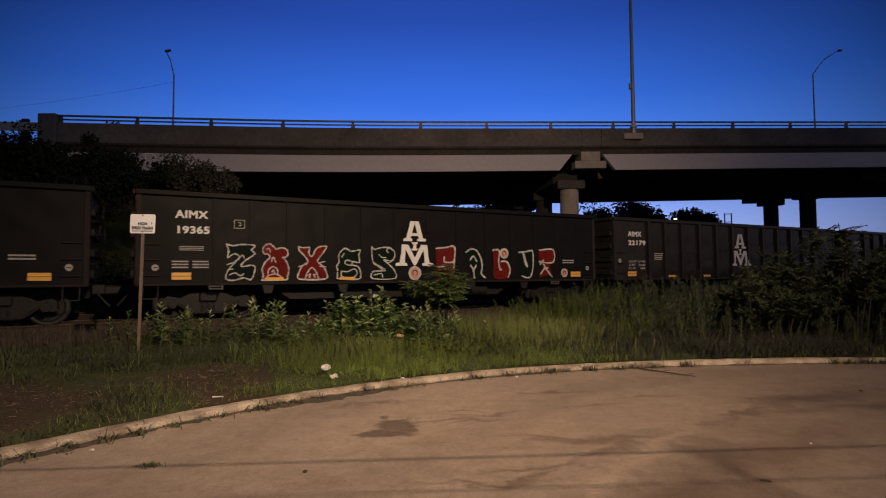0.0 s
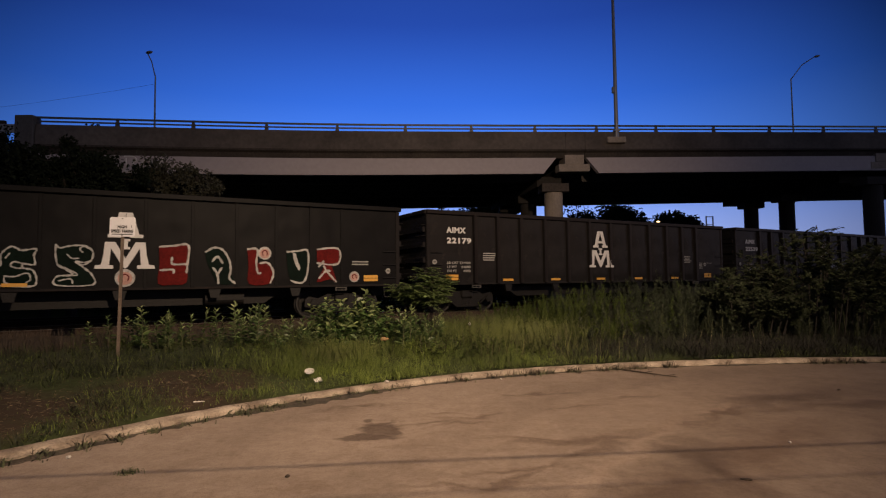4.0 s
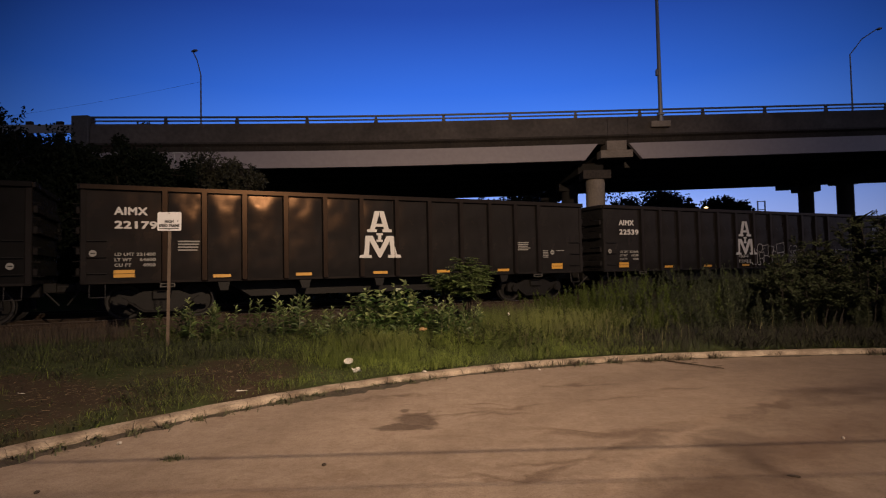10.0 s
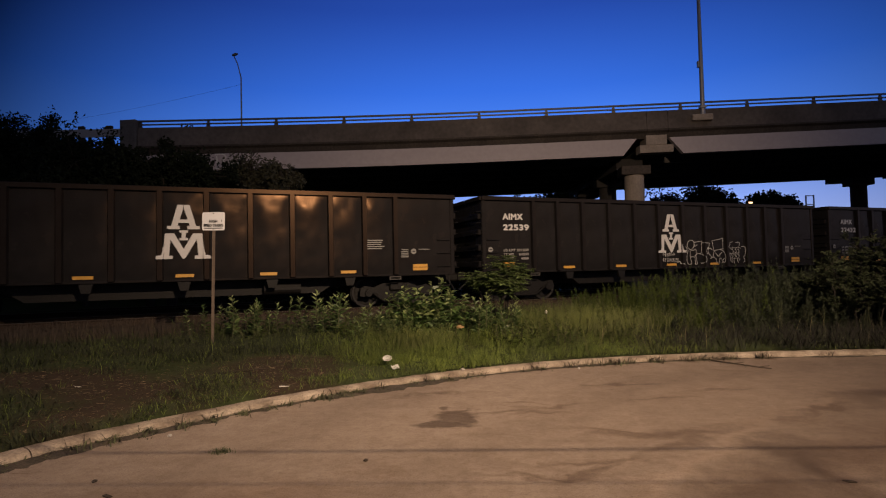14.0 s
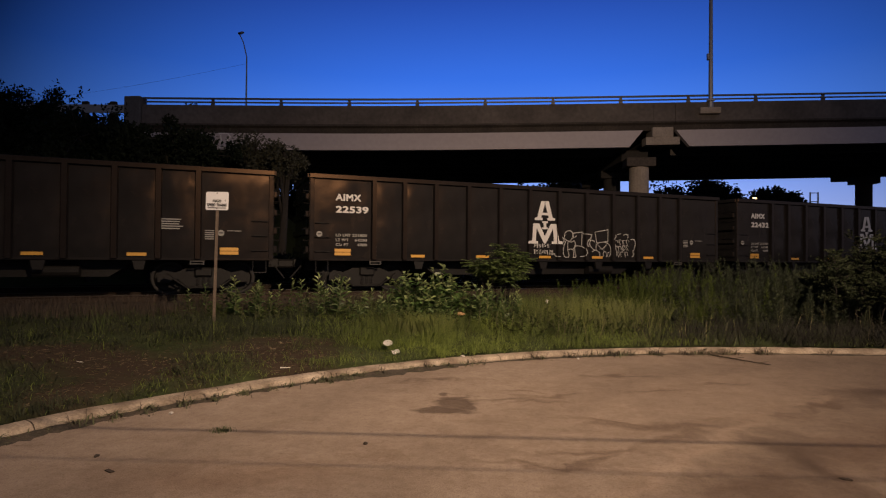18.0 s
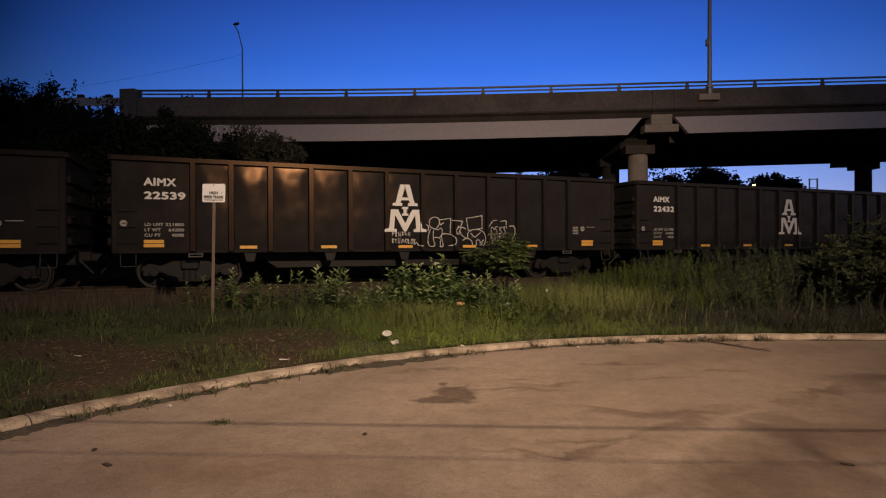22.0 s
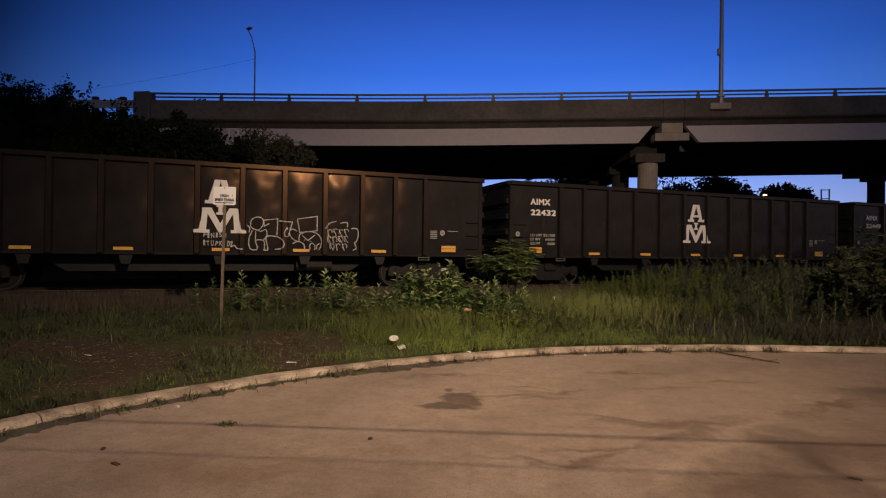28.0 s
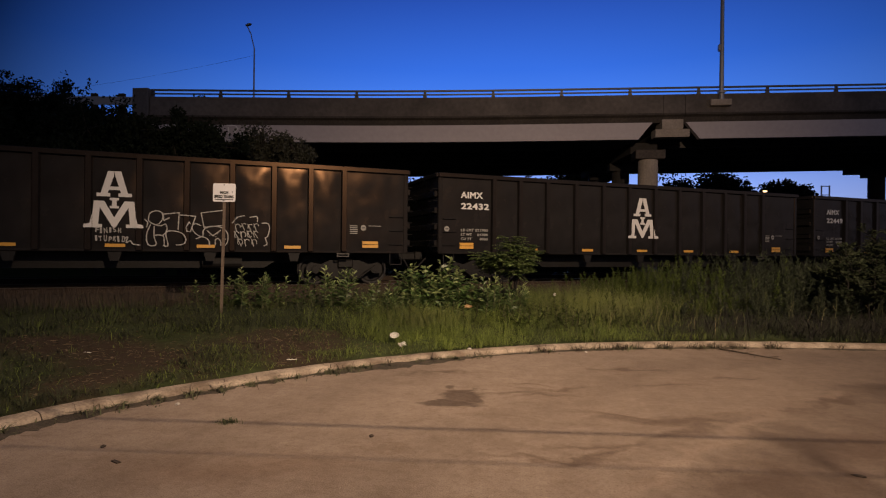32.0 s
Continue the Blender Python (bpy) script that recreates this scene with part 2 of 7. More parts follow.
M["glow"] = lamp_glass("lit_lamp_glass", (1.0, 0.62, 0.3), 3.0)


def scuffed_paint(m):
    """Old paint: shine that changes from patch to patch, and shallow dents."""
    nodes, links = m.node_tree.nodes, m.node_tree.links
    bsdf = nodes["Principled BSDF"]
    # the tint puts the lamp's orange into the colour of the shine
    bsdf.inputs["Specular Tint"].default_value = (1.0, 0.58, 0.32, 1)
    coord, patch, dent = nodes.new("ShaderNodeTexCoord"), nodes.new("ShaderNodeTexNoise"), nodes.new("ShaderNodeTexNoise")
    for n, sc, de in ((patch, 2.2, 7.0), (dent, 2.6, 3.0)):
        n.inputs["Scale"].default_value, n.inputs["Detail"].default_value = sc, de
        links.new(coord.outputs["Object"], n.inputs["Vector"])
    shine = nodes.new("ShaderNodeMapRange")
    shine.inputs["From Min"].default_value, shine.inputs["From Max"].default_value = 0.35, 0.65
    shine.inputs["To Min"].default_value, shine.inputs["To Max"].default_value = 0.18, 0.29
    links.new(patch.outputs["Fac"], shine.inputs["Value"])
    links.new(shine.outputs["Result"], bsdf.inputs["Roughness"])
    old = bsdf.inputs["Normal"].links[0].from_socket
    b = nodes.new("ShaderNodeBump")
    b.inputs["Strength"].default_value, b.inputs["Distance"].default_value = 0.07, 0.03
    links.new(dent.outputs["Fac"], b.inputs["Height"])
    links.new(old, b.inputs["Normal"])
    links.new(b.outputs["Normal"], bsdf.inputs["Normal"])


scuffed_paint(M["car_black"])
M["car_flat"] = material("dull_black_car_paint", (0.0080, 0.0076, 0.0079), 0.5, var=0.2, scale=0.9, fine=4, bump=0.03, second=(0.0060, 0.0058, 0.0062), spec=0.07)
M["car_rib"] = material("rubbed_black_rib_paint", (0.0125, 0.0120, 0.0128), 0.30, var=0.2, scale=1.4, fine=9, bump=0.03, second=(0.0090, 0.0086, 0.0092), spec=0.26)
# ribs carry the same painted-in orange shine
M["car_rib"].node_tree.nodes["Principled BSDF"].inputs["Specular Tint"].default_value = (1.0, 0.58, 0.32, 1)
# deck edge and front column heads: their shade is put into the colour
M["shade_brown"] = material("shade_brown_concrete", (0.060, 0.049, 0.041), 0.9, var=0.35, scale=0.8, fine=10, bump=0.3, second=(0.034, 0.028, 0.024))
# shade under the deck, put into the colour of caps and rear columns
M["deep_shade"] = material("deep_shade_concrete", (0.030, 0.027, 0.025), 0.95, var=0.25, scale=0.5, fine=12, bump=0.2)
M["pale_tree"] = material("dusty_pale_tree_leaves", (0.050, 0.050, 0.028), 0.7, var=0.2, scale=1, fine=10, bump=0, random_hue=0.4)
# inner girders take the deck's shade as colour; the end block is just dark
M["dark_concrete"] = material("dark_grey_concrete", (0.11, 0.102, 0.098), 0.95, var=0.2, scale=0.5, fine=12, bump=0.2)
M["pier"] = material("pier_concrete", (0.32, 0.275, 0.235), 0.9, var=0.18, scale=0.8, fine=12, bump=0.2, second=(0.21, 0.18, 0.15))


def asphalt():
    """Pale worn asphalt with grit, broad soiling, hair cracks, drips of oil and scuffed turning marks; light falloff to
    the right is painted in.
    """
    m = material("worn_pale_asphalt", (0.335, 0.268, 0.208), 0.88, var=0.2, scale=0.45, fine=90, bump=0.35, blotch=0.9, second=(0.240, 0.189, 0.146))
    nodes, links = m.node_tree.nodes, m.node_tree.links
    bsdf = nodes["Principled BSDF"]
    out = bsdf.inputs["Base Color"].links[0].from_socket
    coord = nodes.new("ShaderNodeTexCoord")
    warp = nodes.new("ShaderNodeTexNoise")
    warp.inputs["Scale"].default_value, warp.inputs["Detail"].default_value = 2.6, 9.0
    links.new(coord.outputs["Object"], warp.inputs["Vector"])
    shift = nodes.new("ShaderNodeVectorMath")
    shift.operation = "MULTIPLY_ADD"
    shift.inputs[1].default_value, shift.inputs[2].default_value = (0.75, 0.75, 0), (-0.375, -0.375, 0)
    links.new(warp.outputs["Color"], shift.inputs[0])
    moved = nodes.new("ShaderNodeVectorMath")
    links.new(coord.outputs["Object"], moved.inputs[0])
    links.new(shift.outputs[0], moved.inputs[1])

    def darken(mask, low):
        nonlocal out
        mix = nodes.new("ShaderNodeMix")
        mix.data_type, mix.blend_type = "RGBA", "MULTIPLY"
        mix.inputs["B"].default_value = (*low, 1)
        links.new(mask, mix.inputs["Factor"])
        links.new(out, mix.inputs["A"])
        out = mix.outputs["Result"]

    stains_and_falloff = ((-0.50, 6.22, 0.28, 0.26, 35, 0.44), (-0.60, 5.88, 0.32, 0.11, 8, 0.42), (-0.58, 6.50, 0.26, 0.10, 25, 0.50), (0.05, 6.42, 0.42, 0.06, 8, 0.60), (0.35, 6.35, 0.34, 0.05, 20, 0.66), (0.55, 6.70, 0.35, 0.06, 25, 0.66),
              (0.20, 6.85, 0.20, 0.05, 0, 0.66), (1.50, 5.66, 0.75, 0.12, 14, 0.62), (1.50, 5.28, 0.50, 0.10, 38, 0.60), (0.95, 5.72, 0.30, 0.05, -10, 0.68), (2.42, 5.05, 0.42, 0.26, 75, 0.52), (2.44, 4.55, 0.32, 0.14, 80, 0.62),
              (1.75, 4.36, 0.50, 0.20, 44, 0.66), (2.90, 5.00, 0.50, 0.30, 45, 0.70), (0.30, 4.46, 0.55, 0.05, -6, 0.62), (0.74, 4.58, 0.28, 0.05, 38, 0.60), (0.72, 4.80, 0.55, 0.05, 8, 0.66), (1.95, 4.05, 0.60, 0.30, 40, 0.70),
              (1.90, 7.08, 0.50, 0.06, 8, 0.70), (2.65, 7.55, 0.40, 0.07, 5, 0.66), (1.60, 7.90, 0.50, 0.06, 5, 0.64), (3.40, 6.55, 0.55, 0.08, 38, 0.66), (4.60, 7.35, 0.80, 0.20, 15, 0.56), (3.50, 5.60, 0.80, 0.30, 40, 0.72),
              # the row's last, widest ellipse paints the light's falloff over the road's right
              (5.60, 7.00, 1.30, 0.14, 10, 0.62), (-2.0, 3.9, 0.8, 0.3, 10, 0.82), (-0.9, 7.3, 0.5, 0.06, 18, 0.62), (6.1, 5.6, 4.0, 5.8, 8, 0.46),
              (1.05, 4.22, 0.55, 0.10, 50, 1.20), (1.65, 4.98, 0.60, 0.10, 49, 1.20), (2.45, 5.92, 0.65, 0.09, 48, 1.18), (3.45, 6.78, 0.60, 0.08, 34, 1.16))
    for cx, cy, rx, ry, turn, low in stains_and_falloff:
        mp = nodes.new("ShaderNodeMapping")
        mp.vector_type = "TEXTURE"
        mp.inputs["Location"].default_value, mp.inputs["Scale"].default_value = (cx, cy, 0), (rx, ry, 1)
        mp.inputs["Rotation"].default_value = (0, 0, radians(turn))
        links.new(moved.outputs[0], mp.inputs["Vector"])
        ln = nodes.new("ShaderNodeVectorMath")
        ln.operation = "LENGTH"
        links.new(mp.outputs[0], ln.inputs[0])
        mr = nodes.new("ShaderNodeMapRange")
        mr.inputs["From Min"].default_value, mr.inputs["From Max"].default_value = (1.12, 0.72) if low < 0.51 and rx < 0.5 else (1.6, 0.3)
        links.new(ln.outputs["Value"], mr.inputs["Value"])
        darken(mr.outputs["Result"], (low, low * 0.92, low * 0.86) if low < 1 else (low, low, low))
    # mottling a hand's width across, and pits
    mottle = nodes.new("ShaderNodeTexNoise")
    mottle.inputs["Scale"].default_value, mottle.inputs["Detail"].default_value, mottle.inputs["Roughness"].default_value = 3.5, 9.0, 0.68
    links.new(coord.outputs["Object"], mottle.inputs["Vector"])
    mm = nodes.new("ShaderNodeMapRange")
    mm.inputs["From Min"].default_value, mm.inputs["From Max"].default_value = 0.60, 0.36
    mm.inputs["To Max"].default_value = 0.65
    links.new(mottle.outputs["Fac"], mm.inputs["Value"])
    darken(mm.outputs["Result"], (0.70, 0.655, 0.62))
    speck = nodes.new("ShaderNodeTexNoise")
    speck.inputs["Scale"].default_value, speck.inputs["Detail"].default_value, speck.inputs["Roughness"].default_value = 15.0, 6.0, 0.7
    links.new(coord.outputs["Object"], speck.inputs["Vector"])
    sk = nodes.new("ShaderNodeMapRange")
    sk.inputs["From Min"].default_value, sk.inputs["From Max"].default_value = 0.56, 0.38
    sk.inputs["To Max"].default_value = 0.8
    links.new(speck.outputs["Fac"], sk.inputs["Value"])
    darken(sk.outputs["Result"], (0.82, 0.79, 0.76))
    scuff_at = nodes.new("ShaderNodeMapping")
    scuff_at.inputs["Scale"].default_value, scuff_at.inputs["Rotation"].default_value = (1.1, 5.5, 1), (0, 0, radians(-9))
    links.new(coord.outputs["Object"], scuff_at.inputs["Vector"])
    scuff = nodes.new("ShaderNodeTexNoise")
    scuff.inputs["Scale"].default_value, scuff.inputs["Detail"].default_value, scuff.inputs["Roughness"].default_value = 1.3, 7.0, 0.72
    links.new(scuff_at.outputs[0], scuff.inputs["Vector"])
    sf = nodes.new("ShaderNodeMapRange")
    sf.inputs["From Min"].default_value, sf.inputs["From Max"].default_value = 0.63, 0.72
    links.new(scuff.outputs["Fac"], sf.inputs["Value"])
    darken(sf.outputs["Result"], (0.62, 0.56, 0.50))
    pits = nodes.new("ShaderNodeTexNoise")
    pits.inputs["Scale"].default_value, pits.inputs["Detail"].default_value = 52.0, 7.0
    links.new(coord.outputs["Object"], pits.inputs["Vector"])
    pm = nodes.new("ShaderNodeMapRange")
    pm.inputs["From Min"].default_value, pm.inputs["From Max"].default_value = 0.44, 0.32
    links.new(pits.outputs["Fac"], pm.inputs["Value"])
    darken(pm.outputs["Result"], (0.74, 0.72, 0.70))
    # drawn-out brown streaks of washed dirt
    drag = nodes.new("ShaderNodeMapping")
    drag.inputs["Scale"].default_value, drag.inputs["Rotation"].default_value = (0.55, 3.2, 1), (0, 0, radians(-12))
    links.new(moved.outputs[0], drag.inputs["Vector"])
    streak = nodes.new("ShaderNodeTexNoise")
    streak.inputs["Scale"].default_value, streak.inputs["Detail"].default_value, streak.inputs["Roughness"].default_value = 1.0, 8.0, 0.62
    links.new(drag.outputs[0], streak.inputs["Vector"])
    sm = nodes.new("ShaderNodeMapRange")
    sm.inputs["From Min"].default_value, sm.inputs["From Max"].default_value = 0.60, 0.74
    sm.inputs["To Max"].default_value = 0.85
    links.new(streak.outputs["Fac"], sm.inputs["Value"])
    darken(sm.outputs["Result"], (0.70, 0.62, 0.54))
    # broad curved scuffs from turning wheels
    ring = nodes.new("ShaderNodeMapping")
    ring.vector_type = "TEXTURE"
    ring.inputs["Location"].default_value = (7.5, 1.0, 0)
    links.new(moved.outputs[0], ring.inputs["Vector"])
    arc = nodes.new("ShaderNodeTexWave")
    arc.wave_type, arc.rings_direction = "RINGS", "Z"
    arc.inputs["Scale"].default_value, arc.inputs["Distortion"].default_value, arc.inputs["Detail"].default_value = 0.16, 3.0, 3.0
    links.new(ring.outputs[0], arc.inputs["Vector"])
    soft = nodes.new("ShaderNodeMapRange")
    soft.inputs["From Min"].default_value, soft.inputs["From Max"].default_value = 0.45, 1.0
    soft.inputs["To Max"].default_value = 0.5
    links.new(arc.outputs["Fac"], soft.inputs["Value"])
    darken(soft.outputs["Result"], (0.72, 0.70, 0.68))
    links.new(out, bsdf.inputs["Base Color"])
    return m


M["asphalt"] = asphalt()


BARE = ((-3.5, 8.1, 1.05, 0.85), (-2.9, 7.35, 0.7, 0.4), (-4.7, 6.9, 1.1, 0.8), (-3.4, 9.1, 0.7, 0.35), (-6.2, 7.2, 1.3, 0.7), (-4.6, 5.6, 0.5, 0.8))


def verge_soil():
    """Dark mossy turf, with trodden patches of bare brown soil."""
    m = material("soil_and_turf", (0.045, 0.055, 0.022), 0.95, var=0.35, scale=0.7, fine=9, bump=0.8, second=(0.030, 0.040, 0.015), spec=0.1)
    nodes, links = m.node_tree.nodes, m.node_tree.links
    bsdf = nodes["Principled BSDF"]
    out = bsdf.inputs["Base Color"].links[0].from_socket
    coord, warp = nodes.new("ShaderNodeTexCoord"), nodes.new("ShaderNodeTexNoise")
    warp.inputs["Scale"].default_value, warp.inputs["Detail"].default_value = 1.6, 5.0
    links.new(coord.outputs["Object"], warp.inputs["Vector"])
    moved = nodes.new("ShaderNodeVectorMath")
    moved.operation = "MULTIPLY_ADD"
    moved.inputs[1].default_value = (1.2, 1.2, 0)
    links.new(warp.outputs["Color"], moved.inputs[0])
    links.new(coord.outputs["Object"], moved.inputs[2])
    for cx, cy, rx, ry in BARE:
        mp, ln, mr = nodes.new("ShaderNodeMapping"), nodes.new("ShaderNodeVectorMath"), nodes.new("ShaderNodeMapRange")
        mp.vector_type, ln.operation = "TEXTURE", "LENGTH"
        mp.inputs["Location"].default_value, mp.inputs["Scale"].default_value = (cx + 0.6, cy + 0.6, 0), (rx, ry, 50)
        links.new(moved.outputs[0], mp.inputs["Vector"])
        links.new(mp.outputs[0], ln.inputs[0])
        mr.inputs["From Min"].default_value, mr.inputs["From Max"].default_value = 1.35, 0.55
        links.new(ln.outputs["Value"], mr.inputs["Value"])
        mix = nodes.new("ShaderNodeMix")
        mix.data_type = "RGBA"
        mix.inputs["B"].default_value = (0.042, 0.031, 0.021, 1)
        links.new(mr.outputs["Result"], mix.inputs["Factor"])
        links.new(out, mix.inputs["A"])
        out = mix.outputs["Result"]
    links.new(out, bsdf.inputs["Base Color"])
    return m


M["soil"] = verge_soil()


# ---- mesh helpers ----
def box(bm, x0, x1, y0, y1, z0, z1, bevel=0.0):
    """A box between two corners, with its edges rounded off by bevel."""
    m = Matrix.LocRotScale(((x0 + x1) / 2, (y0 + y1) / 2, (z0 + z1) / 2), None, (abs(x1 - x0), abs(y1 - y0), abs(z1 - z0)))
    made = bmesh.ops.create_cube(bm, size=1.0, matrix=m)["verts"]
    if bevel:
        edges = list({e for v in made for e in v.link_edges})
        bmesh.ops.bevel(bm, geom=edges, offset=bevel, segments=1, affect="EDGES")


def rod(bm, a, b, r0, r1=None, sides=10):
    """A round bar from a to b."""
    a, b = Vector(a), Vector(b)
    m = Matrix.Translation((a + b) / 2) @ (b - a).to_track_quat("Z", "Y").to_matrix().to_4x4()
    bmesh.ops.create_cone(bm, cap_ends=True, segments=sides, radius1=r0, radius2=r0 if r1 is None else r1, depth=(b - a).length, matrix=m)


def prism(bm, outline, depth, place):
    """A flat outline of (x, z) points, given a thickness along y, put at place."""
    front = [bm.verts.new(place @ Vector((x, 0, z))) for x, z in outline]
    back = [bm.verts.new(place @ Vector((x, depth, z))) for x, z in outline]
    bm.faces.new(front)
    bm.faces.new(back[::-1])
    n = len(outline)
    for i in range(n):
        bm.faces.new((front[(i + 1) % n], front[i], back[i], back[(i + 1) % n]))


def mesh_of(bm, name, mat, smooth=False):
    me = bpy.data.meshes.new(name)
    bmesh.ops.recalc_face_normals(bm, faces=bm.faces)
    bm.to_mesh(me)
    bm.free()
    me.materials.append(mat)
    if smooth:
        me.shade_smooth()
    return me


def part(name, bm, mat, parent, label="", smooth=False):
    ob = new(name, mesh_of(bm, name, mat, smooth))
    ob.parent = parent
    return tagged(ob, label)


def shared(name, me, parent, m=Matrix()):
    """A further piece on a mesh that exists."""
    ob = new(name, me)
    ob.parent = parent
    ob.matrix_basis = m
    return ob


def thing(name, m, label, category, group="", kind=""):
    ob = new(name)
    ob.matrix_basis = m
    return tagged(ob, label, category, group, kind)


# ---- ground ----
KERB = [(-4.95, 2.2), (-4.62, 3.6), (-4.33, 4.45), (-3.97, 5.14), (-3.36, 5.93), (-2.93, 6.46), (-2.43, 7.02), (-1.84, 7.58), (-0.74, 8.38), (0.87, 9.28), (2.55, 9.8), (4.15, 10.1), (6.2, 10.28), (8.0, 10.25), (11.0, 9.9), (16, 9.2), (26, 8.0), (60, 4.0)]
KERB = [(-7.0, -14.0), (-6.2, -6.0), (-5.4, 0.0)] + KERB
THETA = radians(28.0)
ALONG, ACROSS = Vector((math.cos(THETA), math.sin(THETA), 0)), Vector((-math.sin(THETA), math.cos(THETA), 0))
TRACK = Vector((0, 18.21, 0)) + 1.55 * ACROSS
RAIL_Z = 0.5


def smooth_line(points, step=0.25):
    """Points along a smooth curve through the given ones."""
    pts = [Vector((*p, 0)) for p in points]
    out = []
    for i in range(len(pts) - 1):
        a, b, c, d = pts[max(i - 1, 0)], pts[i], pts[i + 1], pts[min(i + 2, len(pts) - 1)]
        n = max(1, int((c - b).length / step))
        for k in range(n):
            t = k / n
            out.append(0.5 * ((2 * b) + (c - a) * t + (2 * a - 5 * b + 4 * c - d) * t * t + (3 * b - a - 3 * c + d) * t ** 3))
    out.append(pts[-1])
    return out


KERB_LINE = smooth_line(KERB)
KERB_XY = np.array([(p.x, p.y) for p in KERB_LINE])


def beyond_kerb(x, y):
    """Signed metres past the kerb's road edge, positive on the grass side."""
    d = KERB_XY - (x, y)
    i = int(np.argmin((d ** 2).sum(1)))
    j = min(i + 1, len(KERB_XY) - 1)
    k = j - 1
    t = KERB_XY[j] - KERB_XY[k]
    side = t[0] * (y - KERB_XY[k][1]) - t[1] * (x - KERB_XY[k][0])
    return math.copysign(math.sqrt((d[i] ** 2).sum()), side)


def ramp01(v, a, b):
    t = min(1.0, max(0.0, (v - a) / (b - a)))
    return t * t * (3 - 2 * t)


def ground_z(x, y):
    """Height of the ground: road at zero, verge rising towards the track bed."""
    d = beyond_kerb(x, y)
    if d < 0.02:
        return 0.0
    z = 0.11 + 0.17 * ramp01(d, 0.3, 5.5)
    # the fill that carries the road up to the bridge
    v = y - (31.8 + 0.12 * (x - 10.27))
    z += 7.6 * ramp01(-x, 11.5, 23.5) * ramp01(v, -13.5, -0.4) * ramp01(-v, -34, -15)
    z += 0.05 * noise.noise(Vector((x * 0.5, y * 0.5, 0))) * ramp01(d, 0.4, 2.0)
    return z


def build_ground():
    xs = sorted(set([-900, -400, -200, -120, -80, -60, -45] + [round(-36 + 0.6 * i, 2) for i in range(150)] + [60, 75, 100, 150, 250, 500, 900]))
    ys = sorted(set([-200, -100, -60, -40, -30] + [round(-24 + 0.6 * i, 2) for i in range(130)] + [60, 75, 100, 150, 250, 500, 1200]))
    bm = bmesh.new()
    grid = [[bm.verts.new((x, y, ground_z(x, y) - (0.3 if beyond_kerb(x, y) < 0.26 else 0.0))) for y in ys] for x in xs]
    for i in range(len(xs) - 1):
        for j in range(len(ys) - 1):
            bm.faces.new((grid[i][j], grid[i + 1][j], grid[i + 1][j + 1], grid[i][j + 1]))
    ob = new("ground", mesh_of(bm, "ground", M["soil"], True))
    tagged(ob, "dark soil and turf verge beside the road", "ground", kind="structure")


def build_road():
    bm = bmesh.new()
    n = len(KERB_LINE)
    edge = [bm.verts.new((p.x, p.y, 0.0)) for p in KERB_LINE]
    inner = []
    for p in KERB_LINE:
        inner.append(bm.verts.new((3 + (p.x - 3) * 0.4, -16 + (p.y + 16) * 0.3, 0.0)))
    for i in range(n - 1):
        bm.faces.new((edge[i], inner[i], inner[i + 1], edge[i + 1]))
    near = bm.verts.new((3, -40, 0.0))
    for i in range(n - 1):
        bm.faces.new((inner[i], near, inner[i + 1]))
    ob = new("road", mesh_of(bm, "road", M["asphalt"]))
    tagged(ob, "worn pale asphalt turning area with oil stains and cracks", "road", kind="structure")


def build_kerb():
    base = thing("kerb", Matrix(), "worn pale concrete kerb along the edge of the road", "kerb", kind="structure")
    i, n = 0, len(KERB_LINE)
    rng = random.Random(3)
    profile = [(-0.085, -0.06), (-0.078, 0.030), (-0.050, 0.066), (-0.005, 0.082), (0.085, 0.086), (0.105, 0.076), (0.105, -0.06)]
    while i < n - 1:
        j = min(n - 1, i + rng.choice((9, 10, 11, 12)))
        bm = bmesh.new()
        rings = []
        for k in range(i, j + 1):
            p = KERB_LINE[k]
            d = (KERB_LINE[min(k + 1, n - 1)] - KERB_LINE[max(k - 1, 0)]).normalized()
            out = Vector((-d.y, d.x, 0))
            q = p + (d * 0.005 if k == i else -d * 0.005 if k == j else Vector())
            rings.append([bm.verts.new(q + out * (o + 0.008 * noise.noise(p * 3)) + Vector((0, 0, z + (0.012 * noise.noise(Vector((p.x * 4, p.y * 4, o * 9))) if z > 0 else 0)))) for o, z in profile])
        for a, b in zip(rings, rings[1:]):
            for k in range(len(profile) - 1):
                bm.faces.new((a[k], b[k], b[k + 1], a[k + 1]))
        bm.faces.new(rings[0])
        bm.faces.new(rings[-1][::-1])
        part("kerbstone", bm, M["kerb"], base)
        i = j


